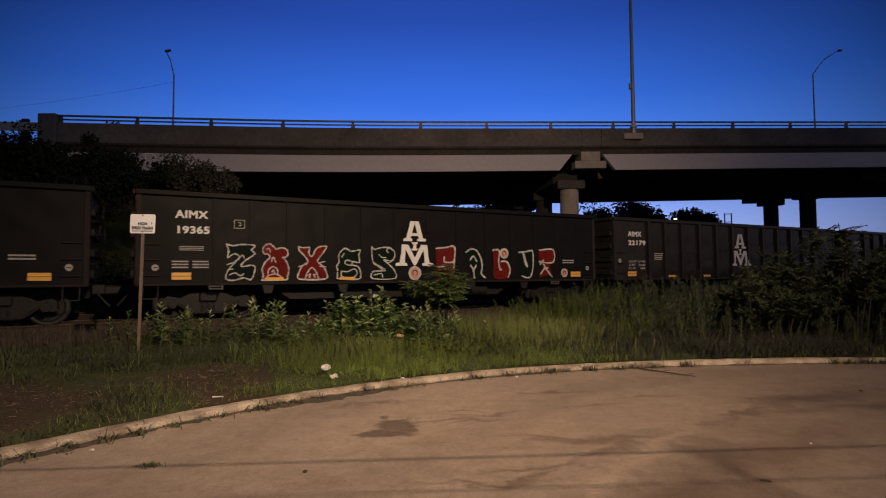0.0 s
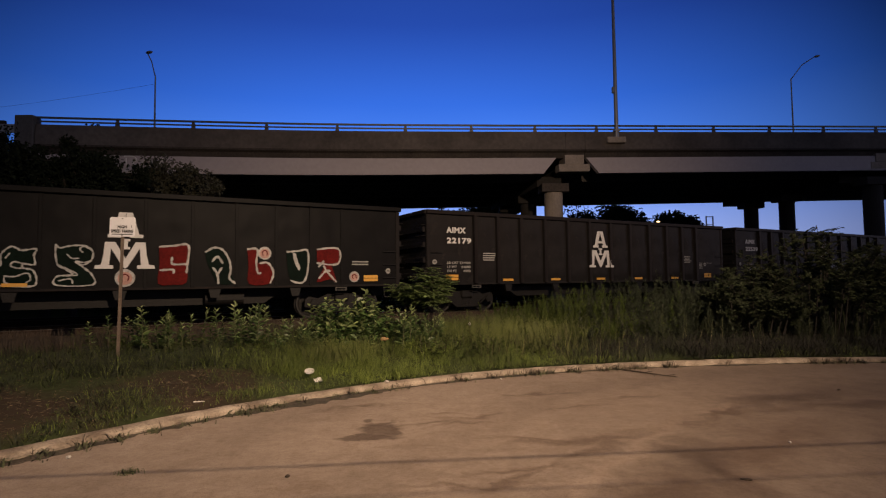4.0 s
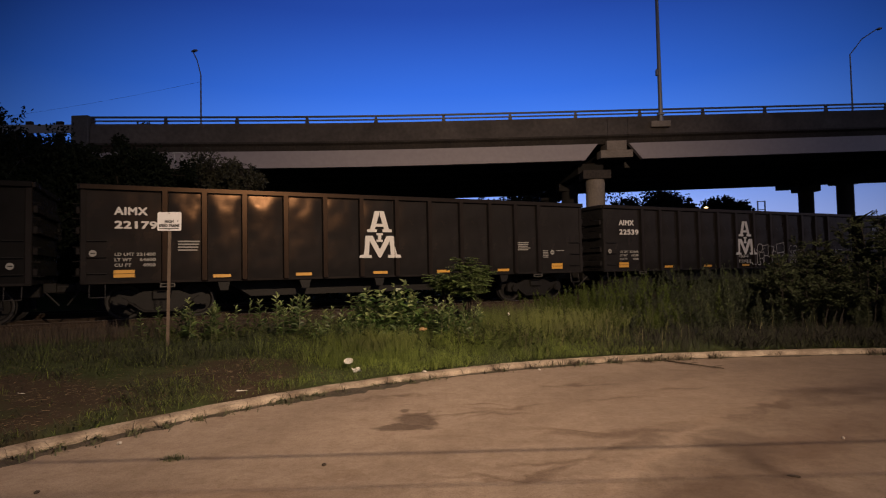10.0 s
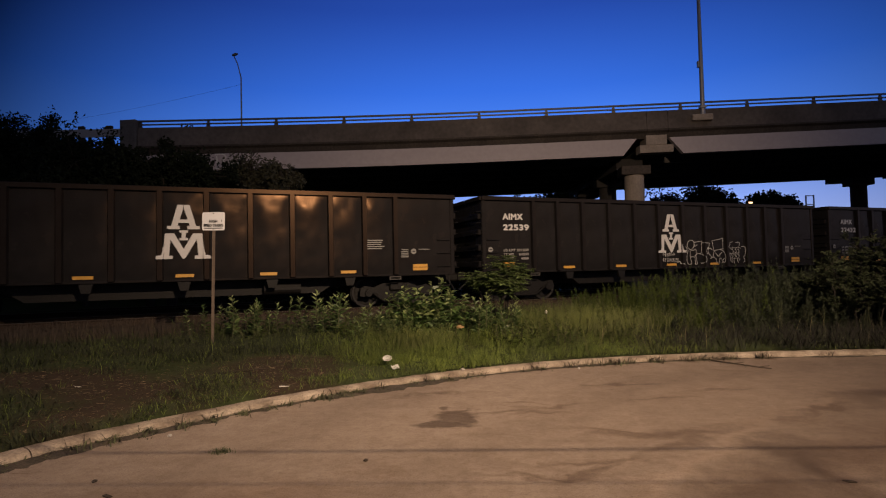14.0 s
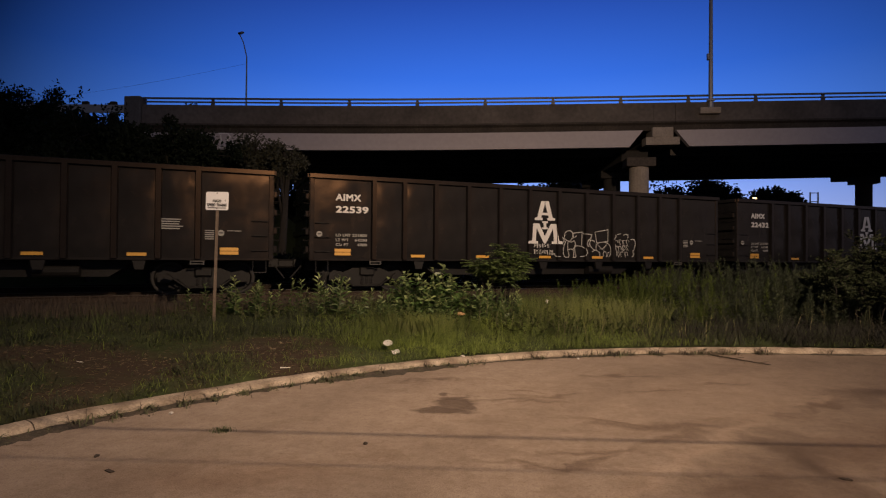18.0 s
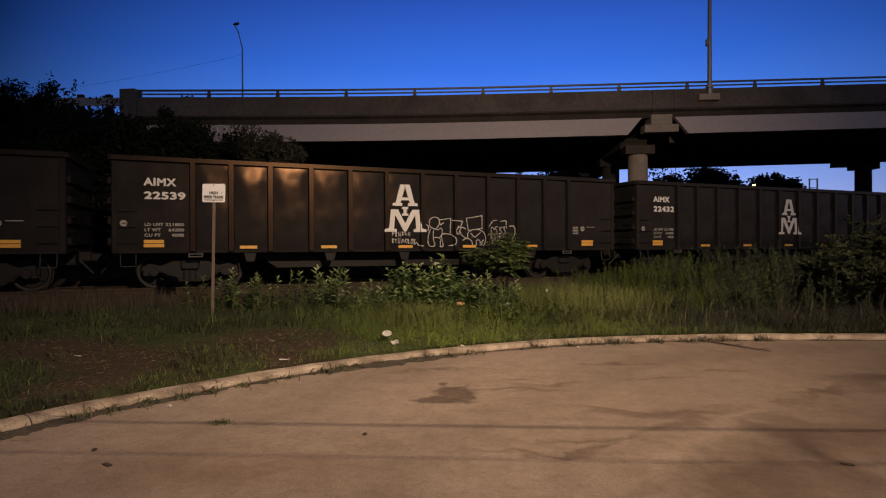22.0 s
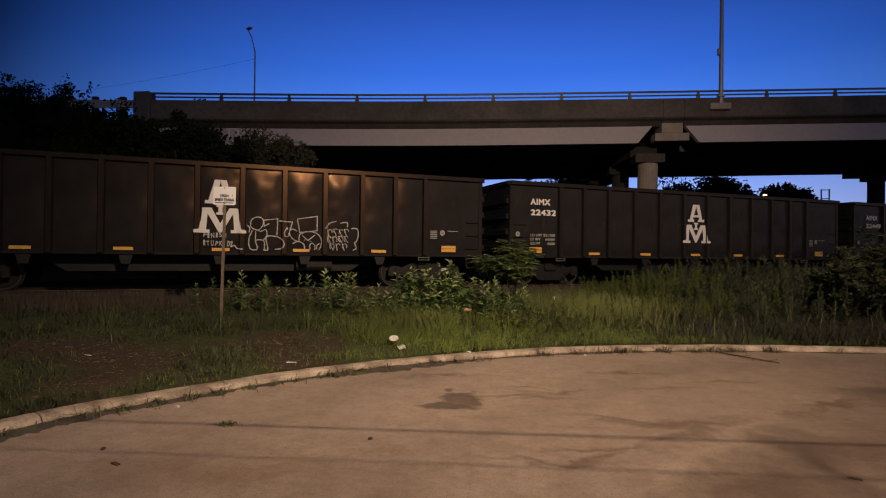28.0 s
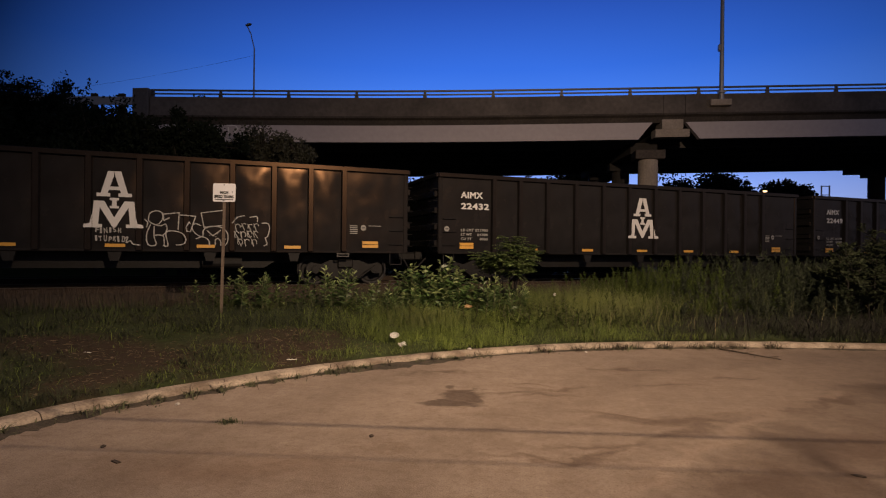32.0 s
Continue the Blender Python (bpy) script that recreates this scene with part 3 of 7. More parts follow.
def build_gutter():
    """Dirt swept up against the kerb: a low ragged ridge."""
    bm = bmesh.new()
    rows = []
    fine = smooth_line([(p.x, p.y) for p in KERB_LINE if p.y > 2.0 and p.x < 14], 0.06)
    for k, p in enumerate(fine):
        d = (fine[min(k + 1, len(fine) - 1)] - fine[max(k - 1, 0)]).normalized()
        out = Vector((d.y, -d.x, 0))
        w = 0.05 + 0.16 * max(0.0, noise.noise(p * 0.8) + 0.25) + 0.06 * noise.noise(p * 5) + 0.05 * noise.noise(p * 13)
        w = max(0.012, w * (1.7 if p.x < -0.5 else 0.7))
        h = 0.012 + 0.012 * noise.noise(p * 9) + 0.15 * w * w
        p = p + out * 0.075
        rows.append([bm.verts.new(p - out * 0.02 + Vector((0, 0, h))), bm.verts.new(p + out * w * 0.5 + Vector((0, 0, h * 0.8))), bm.verts.new(p + out * w + Vector((0, 0, -0.006)))])
    for a, b in zip(rows, rows[1:]):
        for i in (0, 1):
            bm.faces.new((a[i], b[i], b[i + 1], a[i + 1]))
    tagged(new("gutter_dirt", mesh_of(bm, "gutter_dirt", M["gutter"], True)), "dark dirt and rotting leaves swept against the kerb", "dirt", kind="stuff")


build_gutter()
build_ground()
build_road()
build_kerb()

# ---- bridge ----
SLOPE = 0.12
BR_DIR = Vector((1, SLOPE, 0)).normalized()
BR_OUT = Vector((BR_DIR.y, -BR_DIR.x, 0))


def rail_top(x):
    v = (x + 6) / 3
    return 10.03 + 0.026 * 3 * (math.log1p(math.exp(v)) if v < 30 else v)


def on_bridge(x, back=0.0, drop=0.0):
    """A place on the near face of the bridge at x, set back from it, that far under the top rail."""
    p = Vector((x, 31.8 + SLOPE * (x - 10.27), rail_top(x) - drop))
    return p - BR_OUT * back


def sweep(bm, x0, x1, profile, step=1.5):
    """A profile of (set back, drop) drawn along the bridge."""
    n = max(1, int((x1 - x0) / step))
    rings = [[bm.verts.new(on_bridge(x0 + (x1 - x0) * i / n, b, d)) for b, d in profile] for i in range(n + 1)]
    k = len(profile)
    for a, b in zip(rings, rings[1:]):
        for i in range(k):
            bm.faces.new((a[i], b[i], b[(i + 1) % k], a[(i + 1) % k]))
    bm.faces.new(rings[0])
    bm.faces.new(rings[-1][::-1])


DECK = 14.0
bridge = thing("road_bridge", Matrix(), "concrete road bridge over the railway with steel railing", "bridge")
X_END, X_FAR = -19.5, 66.0


def build_bridge():
    def swept(name, spans, profile, mat, label=""):
        for a, b in spans:
            bm = bmesh.new()
            sweep(bm, a, b, profile)
            part(name, bm, M[mat], bridge, label)
    joints = [X_END, 7.9, 9.05, 38.0, 39.1, X_FAR]
    near = [(a + 0.012, b - 0.012) for a, b in zip(joints, joints[1:])]
    swept("parapet", near, [(0.02, 0.43), (0.28, 0.43), (0.32, 1.45), (0.0, 1.45)], "concrete", "stained concrete parapet")
    swept("deck_edge", near, [(-0.04, 1.43), (0.5, 1.43), (0.5, 1.9), (0.26, 1.9), (0.13, 1.62), (-0.04, 1.52)], "shade_brown", "deck edge with shade put into its colour")
    swept("deck_slab", [(X_END, X_FAR)], [(0.5, 1.45), (DECK - 0.5, 1.45), (DECK - 0.5, 1.88), (0.5, 1.88)], "concrete")
    swept("parapet", [(X_END, X_FAR)], [(DECK - 0.32, 0.43), (DECK, 0.43), (DECK, 1.9), (DECK - 0.32, 1.9)], "concrete")
    for i, back in enumerate((0.08, 2.9, 5.6, 8.3, 11.0, 13.4)):
        for a, b in ((X_END, 7.35), (9.12, X_FAR)):
            bm = bmesh.new()
            n = 14
            rings = []
            for j in range(n + 1):
                ring = []
                foot = 2.8 if i < 5 else 2.93
                for bk, dr in ((back, 1.9), (back + 0.3, 1.9), (back + 0.3, foot), (back, foot)):
                    x = a + (b - a) * j / n
                    if i == 0 and dr > 2 and j == 0 and a > X_END:
                        x += 0.75
                    if i == 0 and dr > 2 and j == n and b < X_FAR:
                        x -= 0.75
                    ring.append(bm.verts.new(on_bridge(x, bk, dr + 0.006)))
                rings.append(ring)
            for p, q in zip(rings, rings[1:]):
                for k in range(4):
                    bm.faces.new((p[k], q[k], q[(k + 1) % 4], p[(k + 1) % 4]))
            bm.faces.new(rings[0])
            bm.faces.new(rings[-1][::-1])
            part("girder", bm, M["girder"] if i == 0 else M["dark_concrete"], bridge, "pale painted girder" if i == 0 else "inner girder with the deck's shade put into its colour")
    # railing
    for drop, r in ((0.04, 0.045), (0.24, 0.035)):
        bm = bmesh.new()
        sweep(bm, X_END, X_FAR, [(0.12, drop - r), (0.12 + 2 * r, drop - r), (0.12 + 2 * r, drop + r), (0.12, drop + r)])
        part("handrail", bm, M["rail_paint"], bridge, "steel rail")
    k = 0
    x = -19.45
    while x < X_FAR:
        bm = bmesh.new()
        p = on_bridge(x, 0.17, 0.43)
        prism(bm, [(-0.11, 0), (0.11, 0), (0.05, 0.4), (-0.05, 0.4)], 0.09, Matrix.Translation(p))
        part("rail_post", bm, M["rail_paint"], bridge)
        x += 3.66
    bm = bmesh.new()
    p = on_bridge(-20.0, 0, 0)
    box(bm, -0.45, 0.45, -0.05, 0.6, -2.2, 0.02, 0.03)
    ob = part("end_block", bm, M["dark_concrete"], bridge)
    ob.matrix_basis = Matrix.Translation(p)
    # piers: a cap with a raised block at its end, round columns with square heads
    for px, offsets in ((8.58, (0.95, 5.85, 10.7)), (28.6, (0.0, 7.1, 10.95))):
        bm = bmesh.new()
        sweep(bm, px - 1.08, px + 0.74, [(0.05, 2.284), (0.7, 2.284), (0.7, 2.70), (0.05, 2.70)])
        part("cap_end", bm, M["pier"], bridge)
        bm = bmesh.new()
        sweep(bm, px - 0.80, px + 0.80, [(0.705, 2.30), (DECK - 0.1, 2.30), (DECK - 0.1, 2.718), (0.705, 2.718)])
        part("pier_cap", bm, M["deep_shade"], bridge)
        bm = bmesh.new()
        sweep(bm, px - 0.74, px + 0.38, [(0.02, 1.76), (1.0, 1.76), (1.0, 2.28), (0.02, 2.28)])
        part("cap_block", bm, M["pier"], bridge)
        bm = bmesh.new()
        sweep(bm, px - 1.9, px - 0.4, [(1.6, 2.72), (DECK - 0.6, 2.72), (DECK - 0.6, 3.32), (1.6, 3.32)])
        part("pier_beam", bm, M["deep_shade"], bridge)
        # only the near column keeps plain concrete; the others have shade painted in
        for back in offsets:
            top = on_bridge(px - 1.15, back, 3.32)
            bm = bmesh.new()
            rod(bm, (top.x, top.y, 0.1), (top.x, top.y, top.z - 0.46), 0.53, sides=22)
            part("column", bm, M["pier"] if back < 2 and px < 20 else M["deep_shade"], bridge)
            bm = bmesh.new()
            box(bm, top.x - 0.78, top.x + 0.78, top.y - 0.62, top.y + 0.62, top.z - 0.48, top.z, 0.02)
            part("column_head", bm, M["shade_brown"] if back < 2 and px < 20 else M["deep_shade"], bridge)
    # abutment wall and wing under the near end
    bm = bmesh.new()
    sweep(bm, -21.4, -18.6, [(0.12, 1.9), (DECK - 0.1, 1.9), (DECK - 0.1, 6.0), (0.12, 6.0)])
    part("abutment", bm, M["concrete"], bridge)


build_bridge()


def rounded(pts, n=5):
    """A soft curve through a few points."""
    out = []
    for i in range(len(pts) - 1):
        p = [pts[max(i - 1, 0)], pts[i], pts[i + 1], pts[min(i + 2, len(pts) - 1)]]
        for k in range(n):
            t = k / n
            out.append(tuple(0.5 * (2 * p[1][c] + (p[2][c] - p[0][c]) * t + (2 * p[0][c] - 5 * p[1][c] + 4 * p[2][c] - p[3][c]) * t * t + (3 * p[1][c] - p[0][c] - 3 * p[2][c] + p[3][c]) * t ** 3) for c in (0, 1)))
    return out + [pts[-1]]


# spray-painted scrawl on the girder near the abutment
def girder_scrawl():
    strokes = [[(-0.40, 0.36), (0.02, 0.38), (0.20, 0.20), (0.02, 0.02), (0.22, -0.14), (0.10, -0.36), (-0.36, -0.38)], [(-0.30, 0.30), (-0.26, -0.30)],
               [(0.86, 0.12), (0.66, 0.22), (0.46, 0.02), (0.52, -0.24), (0.74, -0.26), (0.88, -0.04), (0.92, 0.16), (0.94, -0.26)], [(1.22, 0.30), (1.50, 0.26), (1.30, 0.04), (1.56, -0.10), (1.24, -0.24)]]
    for line in strokes:
        bm = bmesh.new()
        line = rounded(line, 4)
        for (a, b), (c, d) in zip(line, line[1:]):
            rod(bm, on_bridge(-15.0 + a, 0.072, 2.33 - b), on_bridge(-15.0 + c, 0.072, 2.33 - d), 0.034, sides=5)
        part("scrawl_stroke", bm, M["white_mark"], bridge, "pale spray-painted scrawl")


girder_scrawl()


def lamp_post(name, x, back, height, arm, label, thick=0.10, out=(1, 0, 0)):
    """A tapered lamp column on the bridge's edge, with a bent arm and a flat lamp head."""
    foot = on_bridge(x, back, 0.43)
    post = thing(name, Matrix.Translation(foot), label, "street lamp", "lamp posts on the bridge")
    bm = bmesh.new()
    rod(bm, (0, 0, 0), (0, 0, height), thick, thick * 0.6, 12)
    part("pole", bm, M["steel"], post)
    bm = bmesh.new()
    box(bm, -0.17, 0.17, -0.17, 0.17, 0, 0.12, 0.015)
    part("base_flange", bm, M["steel"], post)
    if arm:
        o = Vector(out).normalized()
        bm = bmesh.new()
        pts = [Vector((0, 0, height)), o * arm[0] * 0.45 + Vector((0, 0, height + arm[1] * 0.62)), o * arm[0] + Vector((0, 0, height + arm[1]))]
        for p, q in zip(pts, pts[1:]):
            rod(bm, p, q, thick * 0.55, thick * 0.45, 8)
        part("arm", bm, M["steel"], post)
        bm = bmesh.new()
        e = pts[-1]
        bmesh.ops.create_icosphere(bm, subdivisions=2, radius=1.0, matrix=Matrix.Diagonal((0.27, 0.15, 0.11, 1)))
        bmesh.ops.transform(bm, matrix=Matrix.Translation(e + o * 0.16) @ Matrix.Rotation(math.atan2(o.y, o.x), 4, "Z") @ Matrix.Rotation(radians(-12), 4, "Y"), verts=bm.verts)
        part("lamp_head", bm, M["steel"], post, smooth=True)
    return post


tall = lamp_post("lighting_mast", 10.93, -0.05, 11.0, None, "tall grey steel mast bracketed to the bridge parapet", 0.12)
bm = bmesh.new()
box(bm, -0.62, 0.45, -0.28, 0.28, -0.70, -0.36, 0.03)
part("bracket", bm, M["pier"], tall, "concrete bracket on the parapet")
bm = bmesh.new()
rod(bm, (0, 0, -0.36), (0, 0, 0.02), 0.15, 0.13, 12)
part("pole_foot", bm, M["steel"], tall)
bm = bmesh.new()
box(bm, -0.2, -0.08, -0.09, 0.09, 2.25, 2.6, 0.02)
part("junction_box", bm, M["steel"], tall)
lamp_post("street_lamp", -18.65, DECK - 0.2, 7.45, (-0.65, 1.9), "slender grey street lamp on the far side of the bridge", 0.085)
lamp_post("street_lamp", 34.0, DECK - 0.2, 8.4, (2.3, 2.1), "slender grey street lamp on the far side of the bridge", 0.085)


def approach_guard():
    """Blocky guard rail that goes on past the end of the bridge."""
    guard = thing("guard_rail", Matrix(), "dark steel guard rail along the bridge approach", "guard rail")
    for k in range(7):
        x = -21.15 - 1.5 * k
        p = on_bridge(x, 0.3, 0.0)
        bm = bmesh.new()
        box(bm, p.x - 0.17, p.x + 0.17, p.y - 0.1, p.y + 0.1, p.z - 2.4, p.z - 0.22, 0.02)
        part("guard_post", bm, M["timber"], guard)
    bm = bmesh.new()
    sweep(bm, -31, -20.5, [(0.14, 0.42), (0.2, 0.42), (0.2, 0.86), (0.14, 0.86)])
    part("guard_beam", bm, M["steel"], guard)


approach_guard()


# ---- tracks ----
def build_track(offset, name):
    base = thing(name, Matrix.Translation(TRACK + ACROSS * offset) @ Matrix.Rotation(THETA, 4, "Z"), "railway track with worn steel rails on dark sleepers", "railway track", "tracks", "structure")
    for y in (-0.753, 0.753):
        bm = bmesh.new()
        for a, b in ((-62, -25), (-24.99, 0), (0.01, 25), (25.01, 70)):
            box(bm, a, b, y - 0.036, y + 0.036, RAIL_Z - 0.04, RAIL_Z - 0.003, 0.006)
            box(bm, a, b, y - 0.009, y + 0.009, RAIL_Z - 0.155, RAIL_Z - 0.04)
            box(bm, a, b, y - 0.07, y + 0.07, RAIL_Z - 0.172, RAIL_Z - 0.155)
        rail = part("steel_rail", bm, M["rail_web"], base)
        bm = bmesh.new()
        box(bm, -62, 70, y - 0.024, y + 0.024, RAIL_Z - 0.003, RAIL_Z)
        part("running_face", bm, M["rail"], rail, "rail top worn bright")
    bm = bmesh.new()
    box(bm, -0.11, 0.11, -1.3, 1.3, RAIL_Z - 0.34, RAIL_Z - 0.172, 0.012)
    me = mesh_of(bm, "sleeper", M["timber"])
    rng = random.Random(5)
    for i in range(150):
        shared("sleeper", me, base, pose(-32 + 0.52 * i, rng.uniform(-0.05, 0.05), rng.uniform(-0.008, 0.004), 0, 0, rng.uniform(-1.5, 1.5)))


build_track(0.0, "railway_track")
build_track(4.6, "railway_track")


def build_ballast():
    """One bed of stones under both tracks."""
    bm = bmesh.new()
    xs = [-62 + 0.5 * i for i in range(266)]
    ys = [-3.1, -2.6, -2.1, -1.6, -1.0, -0.4, 0.4, 1.0, 1.6, 2.3, 3.0, 3.6, 4.2, 5.0, 5.6, 6.2, 6.7, 7.3, 7.9]
    rng = random.Random(8)
    rows = []
    for x in xs:
        row = []
        for y in ys:
            edge = ramp01(y, -3.1, -1.8) * ramp01(-y, -7.9, -6.4)
            q = TRACK + ALONG * x + ACROSS * y
            row.append(bm.verts.new((q.x, q.y, 0.18 + 0.13 * edge + rng.uniform(-0.02, 0.02))))
        rows.append(row)
    for a, b in zip(rows, rows[1:]):
        for k in range(len(ys) - 1):
            bm.faces.new((a[k], b[k], b[k + 1], a[k + 1]))
    tagged(new("ballast", mesh_of(bm, "ballast", M["gravel"])), "dark crushed stone ballast under the tracks", "ballast", kind="stuff")


build_ballast()

# ---- train ----
PITCH = 16.18
RUN_KNOTS = (0.013, 1.878, 3.752, 5.642, 7.499, 9.215, 10.977, 12.754, 14.557, 16.319, 18.014, 19.667, 21.28, 22.837, 24.378, 25.848, 27.214, 28.545, 29.821, 31.107, 32.328, 33.499, 34.587, 35.614, 36.594, 37.504, 38.369, 39.191, 39.937, 40.623, 41.262, 41.832, 42.375)


def travelled(t):
    """Metres the train has gone at t seconds, from its place at each whole second."""
    i = min(int(t), 31)
    f = t - i
    p = [RUN_KNOTS[min(max(i + k, 0), 32)] for k in (-1, 0, 1, 2)]
    if i == 0:
        p[0] = 2 * p[1] - p[2]
    if i == 31:
        p[3] = 2 * p[2] - p[1]
    return 0.5 * (2 * p[1] + (p[2] - p[0]) * f + (2 * p[0] - 5 * p[1] + 4 * p[2] - p[3]) * f * f + (3 * p[1] - p[0] - 3 * p[2] + p[3]) * f ** 3)


CARS, WHEELS = [], []
WHEEL_R = 0.44
HALF, LOW, HIGH = 7.6, 0.97, 3.36
FACE = -1.55


def words(text, size, bold=0.0):
    """Lettering in the built-in font as a thin mesh in the xz plane, from its lower left corner; bold lays shifted copies over one another."""
    cu = bpy.data.curves.new("lettering", "FONT")
    cu.body, cu.size, cu.extrude = text, size * 1.36, 0.001
    cu.space_character = 1.08
    ob = bpy.data.objects.new("lettering", cu)
    flat = bpy.data.meshes.new_from_object(ob)
    bpy.data.objects.remove(ob)
    bm = bmesh.new()
    shifts = [(0, 0), (bold, 0), (-bold, 0), (0, bold), (0, -bold), (bold * 0.7, bold * 0.7), (-bold * 0.7, bold * 0.7), (bold * 0.7, -bold * 0.7), (-bold * 0.7, -bold * 0.7)] if bold else [(0, 0)]
    for k, (dx, dy) in enumerate(shifts):
        copy = flat.copy()
        copy.transform(Matrix.Rotation(radians(90), 4, "X") @ Matrix.Translation((dx, dy, 0.0003 * k)))
        bm.from_mesh(copy)
    me = bpy.data.meshes.new("lettering")
    bm.to_mesh(me)
    bm.free()
    return me


def characters(me):
    """The mesh of a line of writing, cut at the clear gaps between its characters."""
    bm = bmesh.new()
    bm.from_mesh(me)
    spans = sorted((min(v.co.x for v in f.verts), max(v.co.x for v in f.verts)) for f in bm.faces)
    cuts, reach = [], spans[0][1]
    for a, b in spans:
        if a > reach + 1e-4:
            cuts.append((a + reach) / 2)
        reach = max(reach, b)
    bm.free()
    out = []
    for k in range(len(cuts) + 1):
        bm = bmesh.new()
        bm.from_mesh(me)
        away = [v for v in bm.verts if sum(v.co.x > c for c in cuts) != k]
        bmesh.ops.delete(bm, geom=away, context="VERTS")
        piece = bpy.data.meshes.new("lettering")
        bm.to_mesh(piece)
        bm.free()
        piece.materials.append(me.materials[0])
        out.append(piece)
    return out


def lettering(parent, text, x, z, size, y, mat="white_mark", bold=0.055, width=None, name="lettering"):
    me = words(text, size, bold * size)
    if width:
        w = max(v.co.x for v in me.vertices) - min(v.co.x for v in me.vertices)
        me.transform(Matrix.Diagonal((width / w, 1, 1, 1)))
    me.materials.append(M[mat])
    return [shared(name, c, parent, pose(x, y, z)) for c in characters(me)]


class Strokes:
    """Painted strokes of an even width on the plane y, each laid a hair over the one before; on posts they step out to post_y."""

    def __init__(self, y, post_y=None):
        self.bm, self.y, self.step = bmesh.new(), y, 0.0 if post_y is None else post_y - y

    def flat(self, pts):
        self.y -= 0.00004
        mid = sum(x for x, z in pts) / len(pts)
        y = self.y + (self.step if self.step and min(abs(mid - r) for r in RIB_X) < 0.075 else 0.0)
        self.bm.faces.new([self.bm.verts.new((x, y, z)) for x, z in pts])

    def disc(self, x, z, r, n=10):
        self.flat([(x + r * math.cos(2 * math.pi * k / n), z + r * math.sin(2 * math.pi * k / n)) for k in range(n)])

    def line(self, pts, w, fade=0.0):
        if self.step:
            fine = [pts[0]]
            for a, b in zip(pts, pts[1:]):
                n = max(1, int(math.hypot(b[0] - a[0], b[1] - a[1]) / 0.05))
                fine += [(a[0] + (b[0] - a[0]) * k / n, a[1] + (b[1] - a[1]) * k / n) for k in range(1, n + 1)]
            pts = fine
        for i, ((x0, z0), (x1, z1)) in enumerate(zip(pts, pts[1:])):
            v = w * (1 + fade * math.sin(2.3 * i + 5 * x0))
            d = math.hypot(x1 - x0, z1 - z0) or 1.0
            ox, oz = -(z1 - z0) / d * v / 2, (x1 - x0) / d * v / 2
            self.flat([(x0 + ox, z0 + oz), (x1 + ox, z1 + oz), (x1 - ox, z1 - oz), (x0 - ox, z0 - oz)])
            self.disc(x1, z1, v / 2, 8)

    def arc(self, x, z, rx, rz, a, b, w, n=12):
        self.line([(x + rx * math.cos(radians(a + (b - a) * k / n)), z + rz * math.sin(radians(a + (b - a) * k / n))) for k in range(n + 1)], w)


def emblem(car, x0, y, rib_y, drop=0.0):
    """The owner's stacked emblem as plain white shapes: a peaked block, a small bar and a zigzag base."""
    def piece(name, polys, yy):
        st = Strokes(yy)
        for p in polys:
            st.flat([(x0 + a, z - drop) for a, z in p])
        part(name, st.bm, M["white_mark"], car)
    both = lambda p: [p, [(-a, z) for a, z in reversed(p)]]
    rect = lambda a, b, c, d: [(a, c), (b, c), (b, d), (a, d)]
    piece("emblem_peak", both([(-0.30, 2.36), (-0.145, 2.92), (0.0, 2.92), (-0.015, 2.80), (-0.15, 2.36)]) + both(rect(-0.385, -0.09, 2.29, 2.375)) + [rect(-0.13, 0.13, 2.455, 2.54)], y)
    piece("emblem_bar", [rect(-0.05, 0.05, 2.02, 2.26), rect(-0.10, 0.10, 2.20, 2.26), rect(-0.10, 0.10, 2.0, 2.06)], y)
    piece("emblem_base", both([(-0.47, 1.85), (-0.44, 2.18), (-0.30, 2.18), (-0.345, 1.6), (-0.47, 1.6)]) + both([(-0.40, 2.18), (-0.22, 2.18), (0.05, 1.68), (0.0, 1.52), (-0.05, 1.56)]) + both(rect(-0.47, -0.26, 1.52, 1.605)), y)
    for foot in both([(-0.655, 1.52), (-0.47, 1.52), (-0.47, 1.86), (-0.52, 1.62), (-0.64, 1.60)]):
        piece("emblem_foot", [foot], rib_y)


def circle_mark(car, x, z, y):
    st = Strokes(y)
    st.disc(x, z, 0.082, 20)
    part("round_stencil", st.bm, M["dim_mark"], car)
    st = Strokes(y - 0.0025)
    st.line([(x - 0.045, z), (x + 0.045, z)], 0.03)
    part("round_stencil_bar", st.bm, M["letter"], car)


def bars(car, x0, x1, z0, z1, n, y, mat="dim_mark", rng=None):
    """Lines of small writing that cannot be read, as plain bars."""
    st = Strokes(y)
    step = (z1 - z0) / n
    for i in range(n):
        z = z1 - step * (i + 0.5)
        b = x1 - (rng.uniform(0, 0.25) * (x1 - x0) if rng else 0)
        st.flat([(x0, z - step * 0.25), (b, z - step * 0.25), (b, z + step * 0.25), (x0, z + step * 0.25)])
    part("small_writing", st.bm, M[mat], car)


def tape(car, x0, x1, z0, z1, y):
    bm = bmesh.new()
    box(bm, x0, x1, y - 0.003, y, z0, z1)
    part("reflector_tape", bm, M["yellow"], car, "yellow reflective strip")


